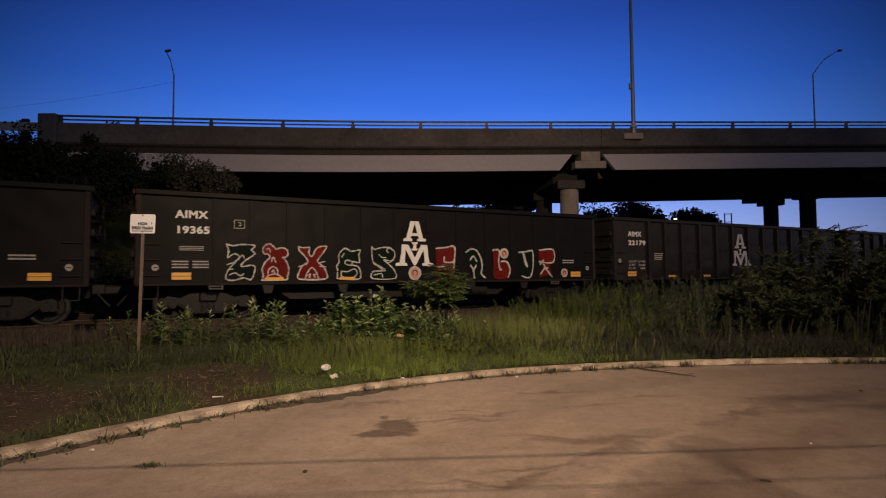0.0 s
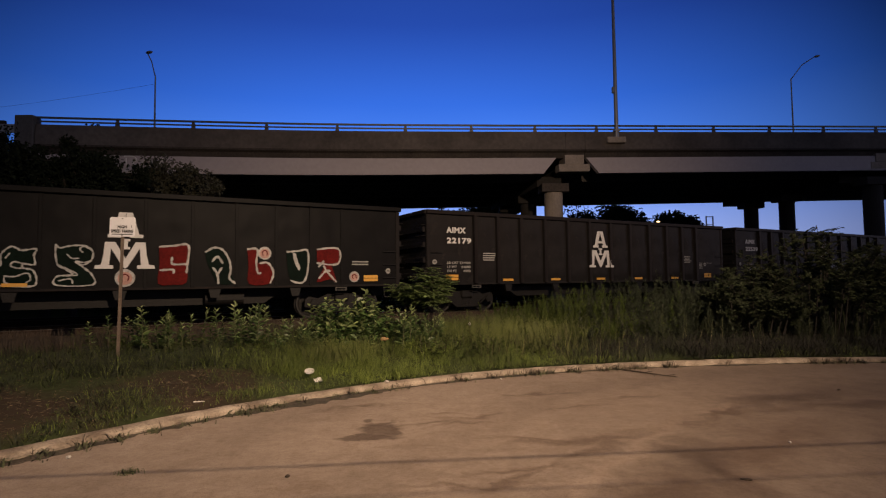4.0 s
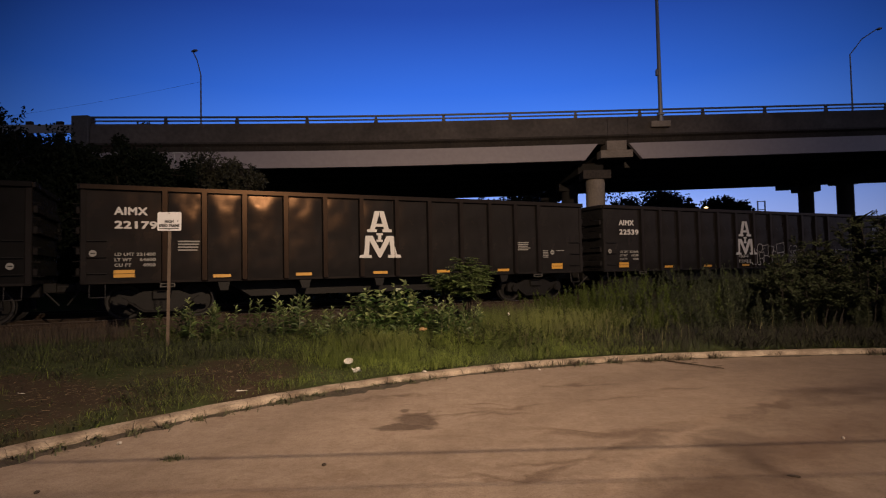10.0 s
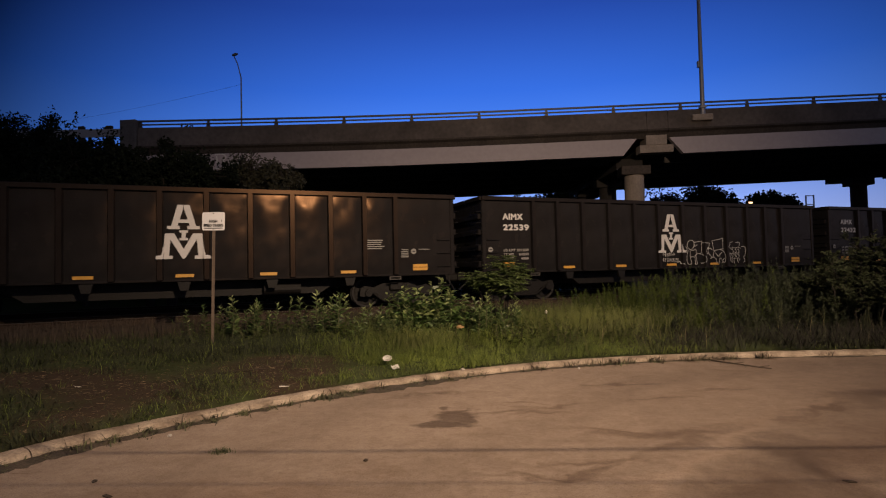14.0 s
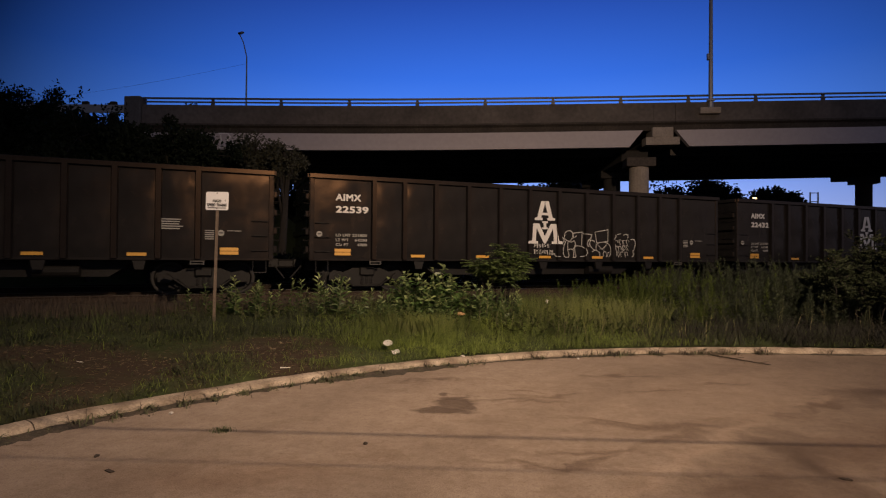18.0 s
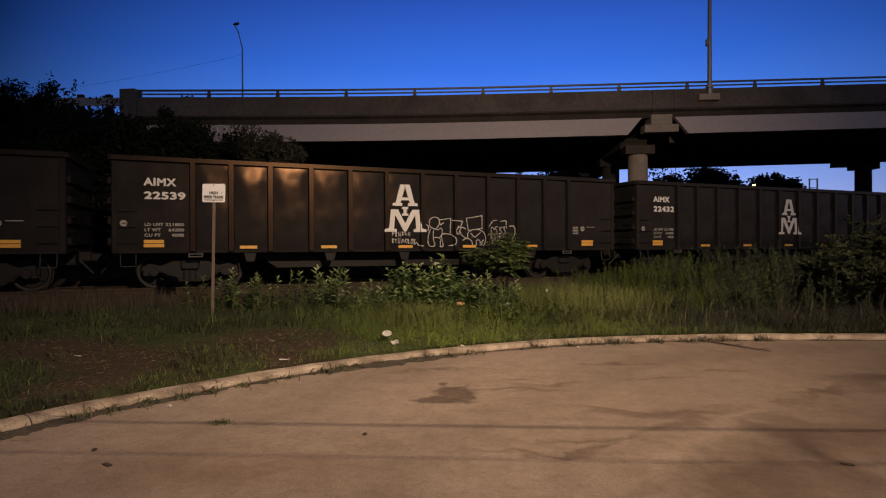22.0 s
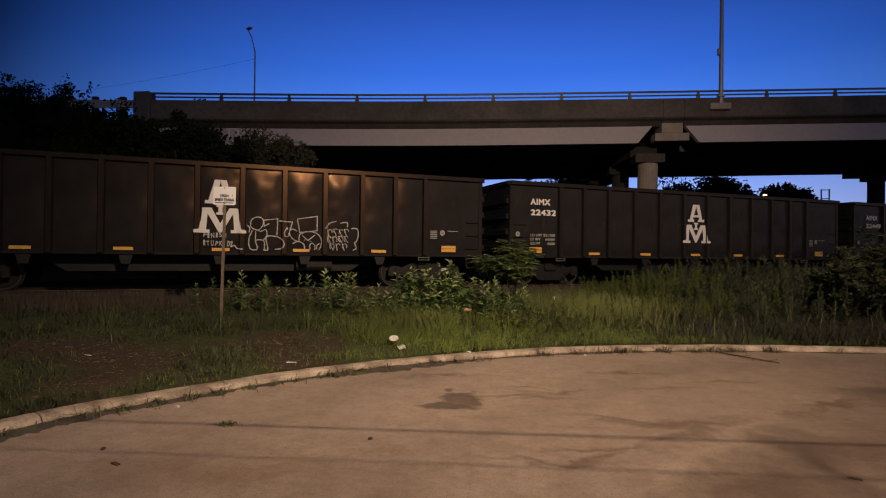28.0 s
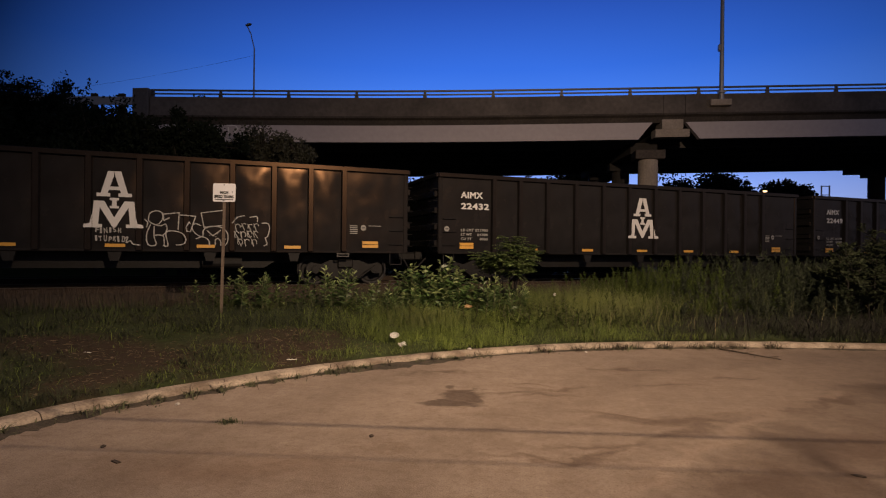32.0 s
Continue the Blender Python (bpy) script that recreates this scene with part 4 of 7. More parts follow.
def make_wheelset():
    prof = [(0.09, -0.60), (0.10, -0.62), (0.34, -0.66), (0.36, -0.70), (0.385, -0.71), (0.44, -0.72), (0.44, -0.80), (0.435, -0.825), (0.40, -0.83), (0.37, -0.82), (0.34, -0.74), (0.16, -0.735), (0.12, -0.80), (0.085, -0.82), (0.085, -1.02), (0.0, -1.02)]
    flange = [(0.09, -0.60), (0.33, -0.62), (0.355, -0.675), (0.468, -0.70), (0.466, -0.725)] + prof[5:]
    bm = bmesh.new()
    n = 32
    for sgn in (1, -1):
        rings = [[bm.verts.new((r * math.cos(2 * math.pi * k / n), sgn * y, r * math.sin(2 * math.pi * k / n))) for k in range(n)] for r, y in flange]
        for i in range(len(rings) - 1):
            for k in range(n):
                f = bm.faces.new((rings[i][k], rings[i][(k + 1) % n], rings[i + 1][(k + 1) % n], rings[i + 1][k]))
                if 3 <= i <= 8:
                    f.material_index = 1
        # two cast dimples show the turning
        for k in range(4):
            a = math.pi / 2 * k
            box(bm, 0.25 * math.cos(a) - 0.03, 0.25 * math.cos(a) + 0.03, sgn * 0.735, sgn * 0.75, 0.25 * math.sin(a) - 0.03, 0.25 * math.sin(a) + 0.03)
    rod(bm, (0, -0.62, 0), (0, 0.62, 0), 0.085, sides=14)
    bmesh.ops.remove_doubles(bm, verts=bm.verts, dist=0.0001)
    me = mesh_of(bm, "wheelset", M["truck"])
    me.materials.append(M["tread"])
    return me


def make_frame():
    """A cast side frame pair with its bolster and spring nest."""
    bm = bmesh.new()
    outline = [(-1.12, 0.36), (-1.10, 0.58), (-0.98, 0.66), (-0.70, 0.60), (-0.42, 0.72), (0.42, 0.72), (0.70, 0.60), (0.98, 0.66), (1.10, 0.58), (1.12, 0.36), (0.98, 0.33), (0.80, 0.40), (0.62, 0.42), (0.36, 0.16), (-0.36, 0.16), (-0.62, 0.42), (-0.80, 0.40), (-0.98, 0.33)]
    for y in (-1.10, 0.98):
        prism(bm, outline, 0.12, Matrix.Translation((0, y, 0)))
    box(bm, -0.22, 0.22, -1.2, 1.2, 0.50, 0.74, 0.03)
    box(bm, -0.16, 0.16, -0.3, 0.3, 0.74, 0.9, 0.02)
    return mesh_of(bm, "side_frame", M["truck"])


def make_brace():
    """The raised diagonal ribs of the side frame, rubbed bright at the edges."""
    bm = bmesh.new()
    for s in (-1, 1):
        rod(bm, (s * 0.90, -1.13, 0.56), (s * 0.40, -1.13, 0.20), 0.03, sides=6)
        rod(bm, (s * 0.40, -1.13, 0.20), (0, -1.13, 0.20), 0.025, sides=6)
    return mesh_of(bm, "frame_rib", M["truck"])


def make_caps():
    bm = bmesh.new()
    rod(bm, (0, -1.20, 0.44), (0, -1.05, 0.44), 0.105, sides=14)
    rod(bm, (0, -1.215, 0.44), (0, -1.20, 0.44), 0.06, sides=8)
    return mesh_of(bm, "bearing_cap", M["truck"])


def make_springs():
    bm = bmesh.new()
    for x in (-0.14, 0.0, 0.14):
        for k in range(6):
            rod(bm, (x, -1.07, 0.24 + 0.045 * k), (x, -1.07, 0.265 + 0.045 * k), 0.062 if k % 2 else 0.05, sides=10)
    return mesh_of(bm, "springs", M["truck"])


WHEELSET, FRAME, BRACE, CAPS, SPRINGS = make_wheelset(), make_frame(), make_brace(), make_caps(), make_springs()


def make_panel(w, h, seed, bulge, mat="car_black"):
    """A dented steel sheet w by h, pushed out between its posts by the load and turning in sharply under the chord."""
    bm = bmesh.new()
    nx, nz = 14, 26
    grid = []
    for i in range(nx + 1):
        row = []
        for k in range(nz + 1):
            u, v = i / nx, k / nz
            # the fold under the chord hangs lower in the middle of the sheet
            knee = 0.80 - 0.10 * (1 - abs(2 * u - 1)) + 0.05 * noise.noise(Vector((u * 3.0, seed * 5.3, 0)))
            rise = 0.55 + 0.45 * min(1.0, v / knee) ** 0.8 if v < knee else max(0.0, 1 - ((v - knee) / (1 - knee)) ** 1.7)
            b = bulge * (1 - abs(2 * u - 1) ** 2.2) * rise * min(1.0, 8 * v)
            d = (0.009 + 0.013 * v * v) * noise.noise(Vector((u * w * 1.9, v * h * 1.7, seed * 7.1))) + 0.0050 * noise.noise(Vector((u * w * 5, v * h * 5, seed * 3.3)))
            row.append(bm.verts.new((-w / 2 + w * u, -min(b + d * (0.3 + 0.7 * min(1, 6 * min(u, 1 - u, v, 1 - v))), 0.050), v * h)))
        grid.append(row)
    for i in range(nx):
        for k in range(nz):
            bm.faces.new((grid[i][k], grid[i + 1][k], grid[i + 1][k + 1], grid[i][k + 1]))
    return mesh_of(bm, "side_panel", M[mat], True)


RIB_X = [-5.76, -4.83, -3.83, -2.74, -1.64, -0.56, 0.55, 1.64, 2.74, 3.80, 4.78, 5.71]
PANELS = [make_panel(1.0, HIGH - LOW, s, 0.038) for s in range(6)]
END_PANELS = [make_panel(HALF - 5.74, HIGH - LOW, s + 20, 0.016) for s in range(2)]
PLAIN_PANELS = [make_panel(1.0, HIGH - LOW, s + 40, 0.0015, "car_flat") for s in range(4)]
PLAIN_ENDS = [make_panel(HALF - 5.74, HIGH - LOW, s + 60, 0.0015, "car_flat") for s in range(2)]


def make_rib():
    """An upright post of trapezoid section, out from the side."""
    bm = bmesh.new()
    h = HIGH - LOW - 0.02
    low = [bm.verts.new((x, y, 0.0)) for x, y in ((-0.09, 0.004), (0.09, 0.004), (0.06, -0.105), (-0.06, -0.105))]
    top = [bm.verts.new((x, y, h)) for x, y in ((-0.09, 0.004), (0.09, 0.004), (0.06, -0.105), (-0.06, -0.105))]
    for k in range(4):
        bm.faces.new((low[k], low[(k + 1) % 4], top[(k + 1) % 4], top[k]))
    bm.faces.new(low)
    bm.faces.new(top)
    return mesh_of(bm, "rib", M["car_rib"])


RIB = make_rib()


def build_car(index, kind, number, figures, label):
    start = -1.12 + PITCH * (index - 1)
    place = TRACK + ALONG * (start - travelled(0)) + Vector((0, 0, RAIL_Z))
    car = thing("coal_gondola", Matrix.Translation(place) @ Matrix.Rotation(THETA, 4, "Z"), label, "railway wagon", "wagons of the train")
    CARS.append((car, start))
    rng = random.Random(100 + index)
    ribbed = kind == "ribbed"
    # near side
    if ribbed:
        for i in range(11):
            shared("side_panel", PANELS[rng.randrange(6)], car, pose((RIB_X[i] + RIB_X[i + 1]) / 2, FACE, LOW) @ Matrix.Diagonal((RIB_X[i + 1] - RIB_X[i], 1, 1, 1)))
        for s, x in ((0, -(HALF + 5.74) / 2), (1, (HALF + 5.74) / 2)):
            shared("side_panel", END_PANELS[s], car, pose(x, FACE, LOW))
        for x in RIB_X:
            shared("rib", RIB, car, pose(x, FACE, LOW + 0.01))
    else:
        for i in range(11):
            shared("side_panel", PLAIN_PANELS[rng.randrange(4)], car, pose((RIB_X[i] + RIB_X[i + 1]) / 2, FACE, LOW) @ Matrix.Diagonal((RIB_X[i + 1] - RIB_X[i], 1, 1, 1)))
        for s, x in ((0, -(HALF + 5.74) / 2), (1, (HALF + 5.74) / 2)):
            shared("side_panel", PLAIN_ENDS[s], car, pose(x, FACE, LOW))
        for x in RIB_X:
            bm = bmesh.new()
            box(bm, x - 0.04, x + 0.04, FACE - 0.026, FACE, LOW, HIGH - 0.1, 0.006)
            part("seam_strip", bm, M["car_flat"], car)
    for x in (-HALF, HALF):
        bm = bmesh.new()
        s = 1 if x < 0 else -1
        box(bm, x, x + s * 0.12, FACE - 0.03, FACE + 0.1, LOW, HIGH, 0.01)
        part("corner_post", bm, M["car_black"], car)
    bm = bmesh.new()
    box(bm, -HALF, HALF, 1.53, 1.55, LOW, HIGH)
    part("far_side", bm, M["car_black"], car)
    # chord, sill, ends, floor
    for y0, y1 in ((FACE - 0.10, FACE + 0.05), (1.50, 1.65)):
        bm = bmesh.new()
        box(bm, -HALF - 0.02, HALF + 0.02, y0, y1, HIGH - 0.10, HIGH + 0.03, 0.012)
        part("top_chord", bm, M["car_rib"] if ribbed else M["car_flat"], car)
    bm = bmesh.new()
    box(bm, -HALF, HALF, FACE - 0.02, FACE + 0.08, LOW - 0.035, LOW + 0.03, 0.008)
    part("side_sill", bm, M["car_black"], car)
    for s in (-1, 1):
        bm = bmesh.new()
        box(bm, s * HALF - 0.012, s * HALF + 0.012, FACE, 1.53, LOW, HIGH)
        part("end_sheet", bm, M["car_black"], car)
        for z in (1.25, 1.75, 2.25, 2.75):
            bm = bmesh.new()
            box(bm, s * (HALF + 0.01), s * (HALF + 0.11), FACE + 0.05, 1.48, z - 0.09, z + 0.09, 0.02)
            part("end_rib", bm, M["car_black"], car)
        bm = bmesh.new()
        box(bm, s * (HALF - 0.02), s * (HALF + 0.08), FACE - 0.02, 1.55, HIGH - 0.10, HIGH + 0.03, 0.012)
        part("end_chord", bm, M["car_black"], car)
        # ladder on the end corner
        for z in (1.15, 1.5, 1.85, 2.2, 2.55, 2.9):
            bm = bmesh.new()
            rod(bm, (s * (HALF + 0.16), -1.50, z), (s * (HALF + 0.16), -1.05, z), 0.012, sides=6)
            for y in (-1.50, -1.05):
                rod(bm, (s * (HALF + 0.16), y, z), (s * HALF, y, z), 0.010, sides=5)
            part("ladder_rung", bm, M["truck"], car)
        for z in (1.2, 1.6, 2.0):
            bm = bmesh.new()
            xa, xb = s * (HALF - 0.15), s * (HALF - 0.55)
            rod(bm, (xa, FACE - 0.07, z), (xb, FACE - 0.07, z), 0.012, sides=6)
            for x in (xa, xb):
                rod(bm, (x, FACE - 0.07, z), (x, FACE, z), 0.010, sides=5)
            part("grab_iron", bm, M["truck"], car)
        bm = bmesh.new()
        for x in (HALF - 0.18, HALF - 0.52):
            rod(bm, (s * x, FACE + 0.03, LOW - 0.02), (s * x, FACE - 0.02, LOW - 0.36), 0.013, sides=6)
        rod(bm, (s * (HALF - 0.18), FACE - 0.02, LOW - 0.36), (s * (HALF - 0.52), FACE - 0.02, LOW - 0.36), 0.015, sides=6)
        part("step_iron", bm, M["tread"], car)
        bm = bmesh.new()
        for z in (LOW - 0.06, LOW - 0.13):
            box(bm, s * 5.70 - 0.17, s * 5.70 + 0.17, FACE - 0.01, FACE + 0.05, z - 0.012, z + 0.012)
        for x in (-0.16, 0.16):
            box(bm, s * 5.70 + x - 0.014, s * 5.70 + x + 0.014, FACE - 0.006, FACE + 0.045, LOW - 0.15, LOW - 0.04)
        part("bolster_bracket", bm, M["bracket"], car)
        bm = bmesh.new()
        box(bm, s * HALF - 0.02, s * (HALF + 0.28), -0.16, 0.16, 0.72, 0.98, 0.02)
        box(bm, s * (HALF + 0.24), s * (HALF + 0.55), -0.12, 0.14, 0.70, 0.96, 0.05)
        part("coupler", bm, M["truck"], car)
        bm = bmesh.new()
        rod(bm, (s * (HALF + 0.12), -0.75, 0.78), (s * (HALF + 0.40), -0.55, 0.42), 0.022, sides=6)
        part("air_hose", bm, M["cable"], car)
    bm = bmesh.new()
    n = 16
    for k in range(n):
        a, b = 2 * math.pi * k / n, 2 * math.pi * (k + 1) / n
        rod(bm, (HALF + 0.20, 0.75 + 0.26 * math.cos(a), 2.35 + 0.26 * math.sin(a)), (HALF + 0.20, 0.75 + 0.26 * math.cos(b), 2.35 + 0.26 * math.sin(b)), 0.014, sides=5)
    for k in range(4):
        a = math.pi / 2 * k
        rod(bm, (HALF + 0.20, 0.75, 2.35), (HALF + 0.20, 0.75 + 0.26 * math.cos(a), 2.35 + 0.26 * math.sin(a)), 0.010, sides=5)
    rod(bm, (HALF + 0.08, 0.75, 2.35), (HALF + 0.21, 0.75, 2.35), 0.03, sides=8)
    part("brake_wheel", bm, M["truck"], car)
    bm = bmesh.new()
    box(bm, -HALF + 0.1, HALF - 0.1, -1.45, 1.45, LOW, LOW + 0.06)
    part("floor_plate", bm, M["car_black"], car)
    bm = bmesh.new()
    box(bm, -HALF + 0.05, HALF - 0.05, -0.3, 0.3, 0.62, LOW, 0.02)
    part("centre_sill", bm, M["truck"], car)
    # the tub that hangs between the trucks, and its cross bearers
    bm = bmesh.new()
    prism(bm, [(-4.3, LOW), (4.3, LOW), (3.6, 0.50), (-3.6, 0.50)], 1.9, Matrix.Translation((0, -0.95, 0)))
    part("tub", bm, M["truck"], car)
    for x in (-4.35, -2.2, 0.0, 2.2, 4.35):
        bm = bmesh.new()
        prism(bm, [(-0.16, LOW - 0.03), (0.16, LOW - 0.03), (0.10, 0.70), (-0.10, 0.70)], 0.10, Matrix.Translation((x, FACE + 0.02, 0)))
        part("cross_bearer", bm, M["truck"], car)
    bm = bmesh.new()
    rod(bm, (2.0, -1.1, 0.66), (3.0, -1.1, 0.66), 0.16, sides=14)
    part("brake_cylinder", bm, M["truck"], car)
    # trucks
    for x in (-5.85, 5.85):
        truck = new("truck")
        truck.parent = car
        truck.matrix_basis = pose(x, 0, 0)
        for nm, me in (("side_frame", FRAME), ("frame_rib", BRACE), ("springs", SPRINGS)):
            shared(nm, me, truck)
        for dx in (-0.864, 0.864):
            shared("bearing_cap", CAPS, truck, pose(dx, 0, 0))
        for dx in (-0.864, 0.864):
            WHEELS.append((shared("wheelset", WHEELSET, truck, pose(dx, 0, WHEEL_R)), dx))
    # stencils
    y = FACE - (0.053 if ribbed else 0.034)
    if ribbed:
        lettering(car, "AIMX", -6.88, 2.655, 0.195, y, width=0.74)
        lettering(car, number, -6.88, 2.315, 0.185, y, width=0.95)
        for i, (a, b) in enumerate(zip(("LD LMT", "LT WT", "CU FT"), figures)):
            z = 1.63 - 0.135 * i
            lettering(car, a, -6.88, z, 0.078, y, "dim_mark", width=0.43 - 0.06 * (i > 0))
            w = 0.072 * len(b)
            lettering(car, b, -5.97 - w, z, 0.078, y, "dim_mark", width=w)
        circle_mark(car, -7.34, 1.69, y)
        circle_mark(car, 6.27, 1.66, y)
        bars(car, 5.88, 6.10, 1.47, 1.74, 5, y)
        bars(car, 6.42, 6.78, 1.70, 1.74, 1, y)
        if index == 2:
            bars(car, -5.46, -4.90, 1.73, 2.03, 4, y, "dim_mark", rng)
            bars(car, 4.84, 5.39, 1.72, 2.02, 5, y, "dim_mark", rng)
        emblem(car, 0.0, y, FACE - 0.107)
        for c in (-4.40, -2.25, 0.02, 2.10, 4.30):
            tape(car, c - 0.22, c + 0.22, 1.045, 1.125, FACE - 0.024)
        for x0 in (-6.90, 6.25):
            tape(car, x0, x0 + 0.46, 1.19, 1.275, FACE - 0.026)
            tape(car, x0, x0 + 0.46, 1.09, 1.175, FACE - 0.026)
    else:
        for c in (-4.19, -2.09):
            tape(car, c - 0.24, c + 0.24, 1.055, 1.135, y - 0.008)
        if number:
            lettering(car, "AIMX", -6.70, 2.70, 0.20, y, width=0.79)
            lettering(car, number, -6.70, 2.30, 0.19, y, width=0.77)
            bars(car, -6.6, -6.02, 1.84, 1.97, 3, y)
            bars(car, -6.77, -6.38, 1.37, 1.60, 3, y)
            bars(car, -6.28, -5.89, 1.37, 1.60, 3, y)
            st = Strokes(y)
            st.line([(-5.26, 2.47), (-5.0, 2.47), (-5.0, 2.69), (-5.26, 2.69), (-5.26, 2.47)], 0.02)
            st.line([(-5.16, 2.54), (-5.10, 2.54), (-5.10, 2.62), (-5.16, 2.62)], 0.02)
            part("square_stencil", st.bm, M["dim_mark"], car)
            emblem(car, 0.11, y, FACE - 0.028, 0.05)
        circle_mark(car, -7.15, 1.40, y)
        circle_mark(car, 7.2, 1.40, y)
        bars(car, 6.03, 6.55, 1.56, 1.72, 2, y)
        for x0 in (-6.77, 6.40):
            tape(car, x0, x0 + 0.46, 1.19, 1.275, y)
            tape(car, x0, x0 + 0.46, 1.09, 1.175, y)
    return car


plain = "black steel coal gondola with plain flat sides and orange reflector strips"
ribbed_label = "black coal gondola with ribbed sides, white stencils and orange strips"
car_0 = build_car(0, "plain", "", (), plain)
car_1 = build_car(1, "plain", "19365", (), "black flat-sided coal gondola with large red and green graffiti letters")
car_2 = build_car(2, "ribbed", "22179", ("221400", "64600", "4000"), ribbed_label)
car_3 = build_car(3, "ribbed", "22539", ("221800", "64200", "4000"), "black ribbed coal gondola with thin white graffiti outlines")
car_4 = build_car(4, "ribbed", "22432", ("221700", "64300", "4000"), ribbed_label)
car_5 = build_car(5, "ribbed", "22449", ("221700", "64300", "4000"), ribbed_label)


# ---- graffiti ----
def big_graffiti(car):
    """Blackletter graffiti: for each letter its span, height, colour, body outline, and the white lines drawn on it."""
    y = FACE - 0.036
    green, red = "graffiti_green", "graffiti_red"
    glyphs = [
        (-5.48, -4.70, 1.00, green, [(.03, .98), (.25, .93), (.5, .97), (.97, .95), (.86, .82), (.97, .72), (.68, .55), (.52, .42), (.58, .37), (.9, .41), (.98, .3), (.86, .02), (.6, .07), (.3, 0), (.03, .04), (.08, .25), (.26, .44), (.46, .62), (.3, .72), (.08, .62), (.1, .8)], True,
         [[(.05, .42), (.3, .5), (.55, .68), (.62, .6)], [(.12, .14), (.32, .2), (.5, .12), (.6, .18)], [(.1, .30), (.25, .30)]]),
        (-4.53, -3.80, 1.00, red, [(.0, 0), (.05, .12), (0, .3), (.12, .5), (.28, .62), (.22, .72), (.08, .72), (.02, .85), (.12, .97), (.3, 1.0), (.42, .93), (.52, .86), (.7, .9), (.9, .86), (.97, .72), (.86, .63), (.76, .64), (.92, .5), (1, .3), (.95, .1), (.86, 0)], True,
         [[(.1, .02), (.25, .12), (.45, .17), (.65, .12), (.8, .02)], [(.22, .12), (.24, .28), (.4, .37), (.56, .3), (.58, .18)], [(.36, .22), (.43, .28), (.46, .2)], [(.34, .5), (.42, .64), (.5, .5)], [(.14, .84), (.25, .88), (.3, .78)]]),
        (-3.54, -2.70, 0.96, red, [(0, .98), (.2, .95), (.38, .96), (.36, .8), (.43, .7), (.51, .74), (.58, .88), (.7, .98), (.98, 1), (.85, .8), (.66, .56), (.85, .4), (.98, .2), (.93, .02), (.05, .02), (.02, .2), (.15, .42), (.33, .54), (.2, .72), (.05, .85)], True,
         [[(.24, .03), (.31, .2), (.45, .36), (.6, .26), (.7, .04)], [(.32, .12), (.42, .17), (.38, .06)], [(.6, .06), (.52, .16), (.6, .16)], [(.0, .38), (.3, .47)], [(.7, .5), (.93, .55)], [(.72, .4), (.97, .38)]]),
        (-2.42, -1.68, 0.92, green, [(.03, .03), (.04, .3), (0, .42), (.1, .55), (.08, .75), (.18, .9), (.35, 1), (.5, .95), (.62, .9), (.98, .95), (.92, .78), (.95, .55), (.66, .57), (.66, .46), (.88, .42), (.98, .28), (1, .1), (.86, .0)], True,
         [[(.66, .57), (.42, .62), (.34, .52), (.5, .46), (.66, .46)], [(.22, .26), (.45, .25), (.7, .33), (.82, .3), (.84, .16), (.74, .1)], [(.2, .28), (.2, .12), (.36, .05)], [(.2, .7), (.3, .82)]]),
        (-1.34, -0.54, 1.00, green, [(.02, .98), (.12, .9), (.3, .94), (.55, .97), (.8, .95), (.96, .8), (.9, .6), (.7, .56), (.52, .58), (.75, .42), (.95, .25), (.97, .02), (.05, .02), (.05, .22), (.3, .25), (.45, .29), (.3, .38), (.08, .5), (.02, .75)], True,
         [[(.08, .5), (.3, .41), (.58, .27), (.3, .24)], [(.7, .8), (.62, .88), (.72, .95), (.84, .9)], [(.5, .58), (.7, .5), (.92, .6)], [(.1, .12), (.4, .17), (.46, .05)], [(.3, .76), (.42, .66), (.6, .66)]]),
        (0.85, 1.54, 1.02, red, [(0, .95), (.5, .98), (1, 1), (.97, .5), (.94, .05), (.5, 0), (0, .03), (.03, .5)], False,
         [[(0, .95), (.5, .98), (1, 1), (.97, .5), (.94, .3)], [(.94, .52), (.47, .52), (.45, .68)], [(.03, .36), (.48, .38), (.5, .3)]]),
        (1.95, 2.70, 0.98, green, [(0, .85), (.28, .98), (.58, .92), (.8, .65), (.85, .33), (.97, .03), (.45, .02), (.2, .35), (.06, .6)], False,
         [[(0, .86), (.28, .99), (.58, .93), (.8, .65), (.85, .35), (.8, .16), (1, .02)], [(.22, .60), (.4, .75), (.57, .58)], [(.24, .46), (.4, .28), (.44, .02)], [(.56, .46), (.42, .28)]]),
        (3.01, 3.72, 0.96, red, [(0, 1), (.38, .98), (.4, .6), (.8, .6), (1, .3), (.86, 0), (.08, 0), (.06, .5)], False,
         [[(.0, .98), (.38, .98), (.34, .6), (.4, .32), (.5, .3)], [(.46, .58), (.8, .59), (1, .3), (.88, .02)]]),
        (4.08, 4.70, 0.93, green, [(0, .95), (.5, .98), (.96, 1), (1, .5), (.85, .1), (.6, 0), (.25, .06), (.06, .4)], False,
         [[(.0, .95), (.5, .98), (.96, 1), (1, .5), (.86, .1), (.6, 0), (.2, .08)], [(.32, .92), (.42, .62), (.58, .42)], [(.38, .9), (.5, .62), (.6, .46)]]),
        (4.96, 5.60, 1.00, red, [(0, .97), (1, 1), (.98, .55), (.68, .54), (.92, .02), (.6, .1), (0, .03), (.28, .4), (.3, .56), (.02, .58)], False,
         [[(0, .97), (1, 1), (.98, .55), (.02, .57)], [(.06, .46), (.3, .62)], [(.3, .5), (.5, .3), (.9, .03)], [(.08, .12), (.4, .34), (.62, .34)]]),
    ]
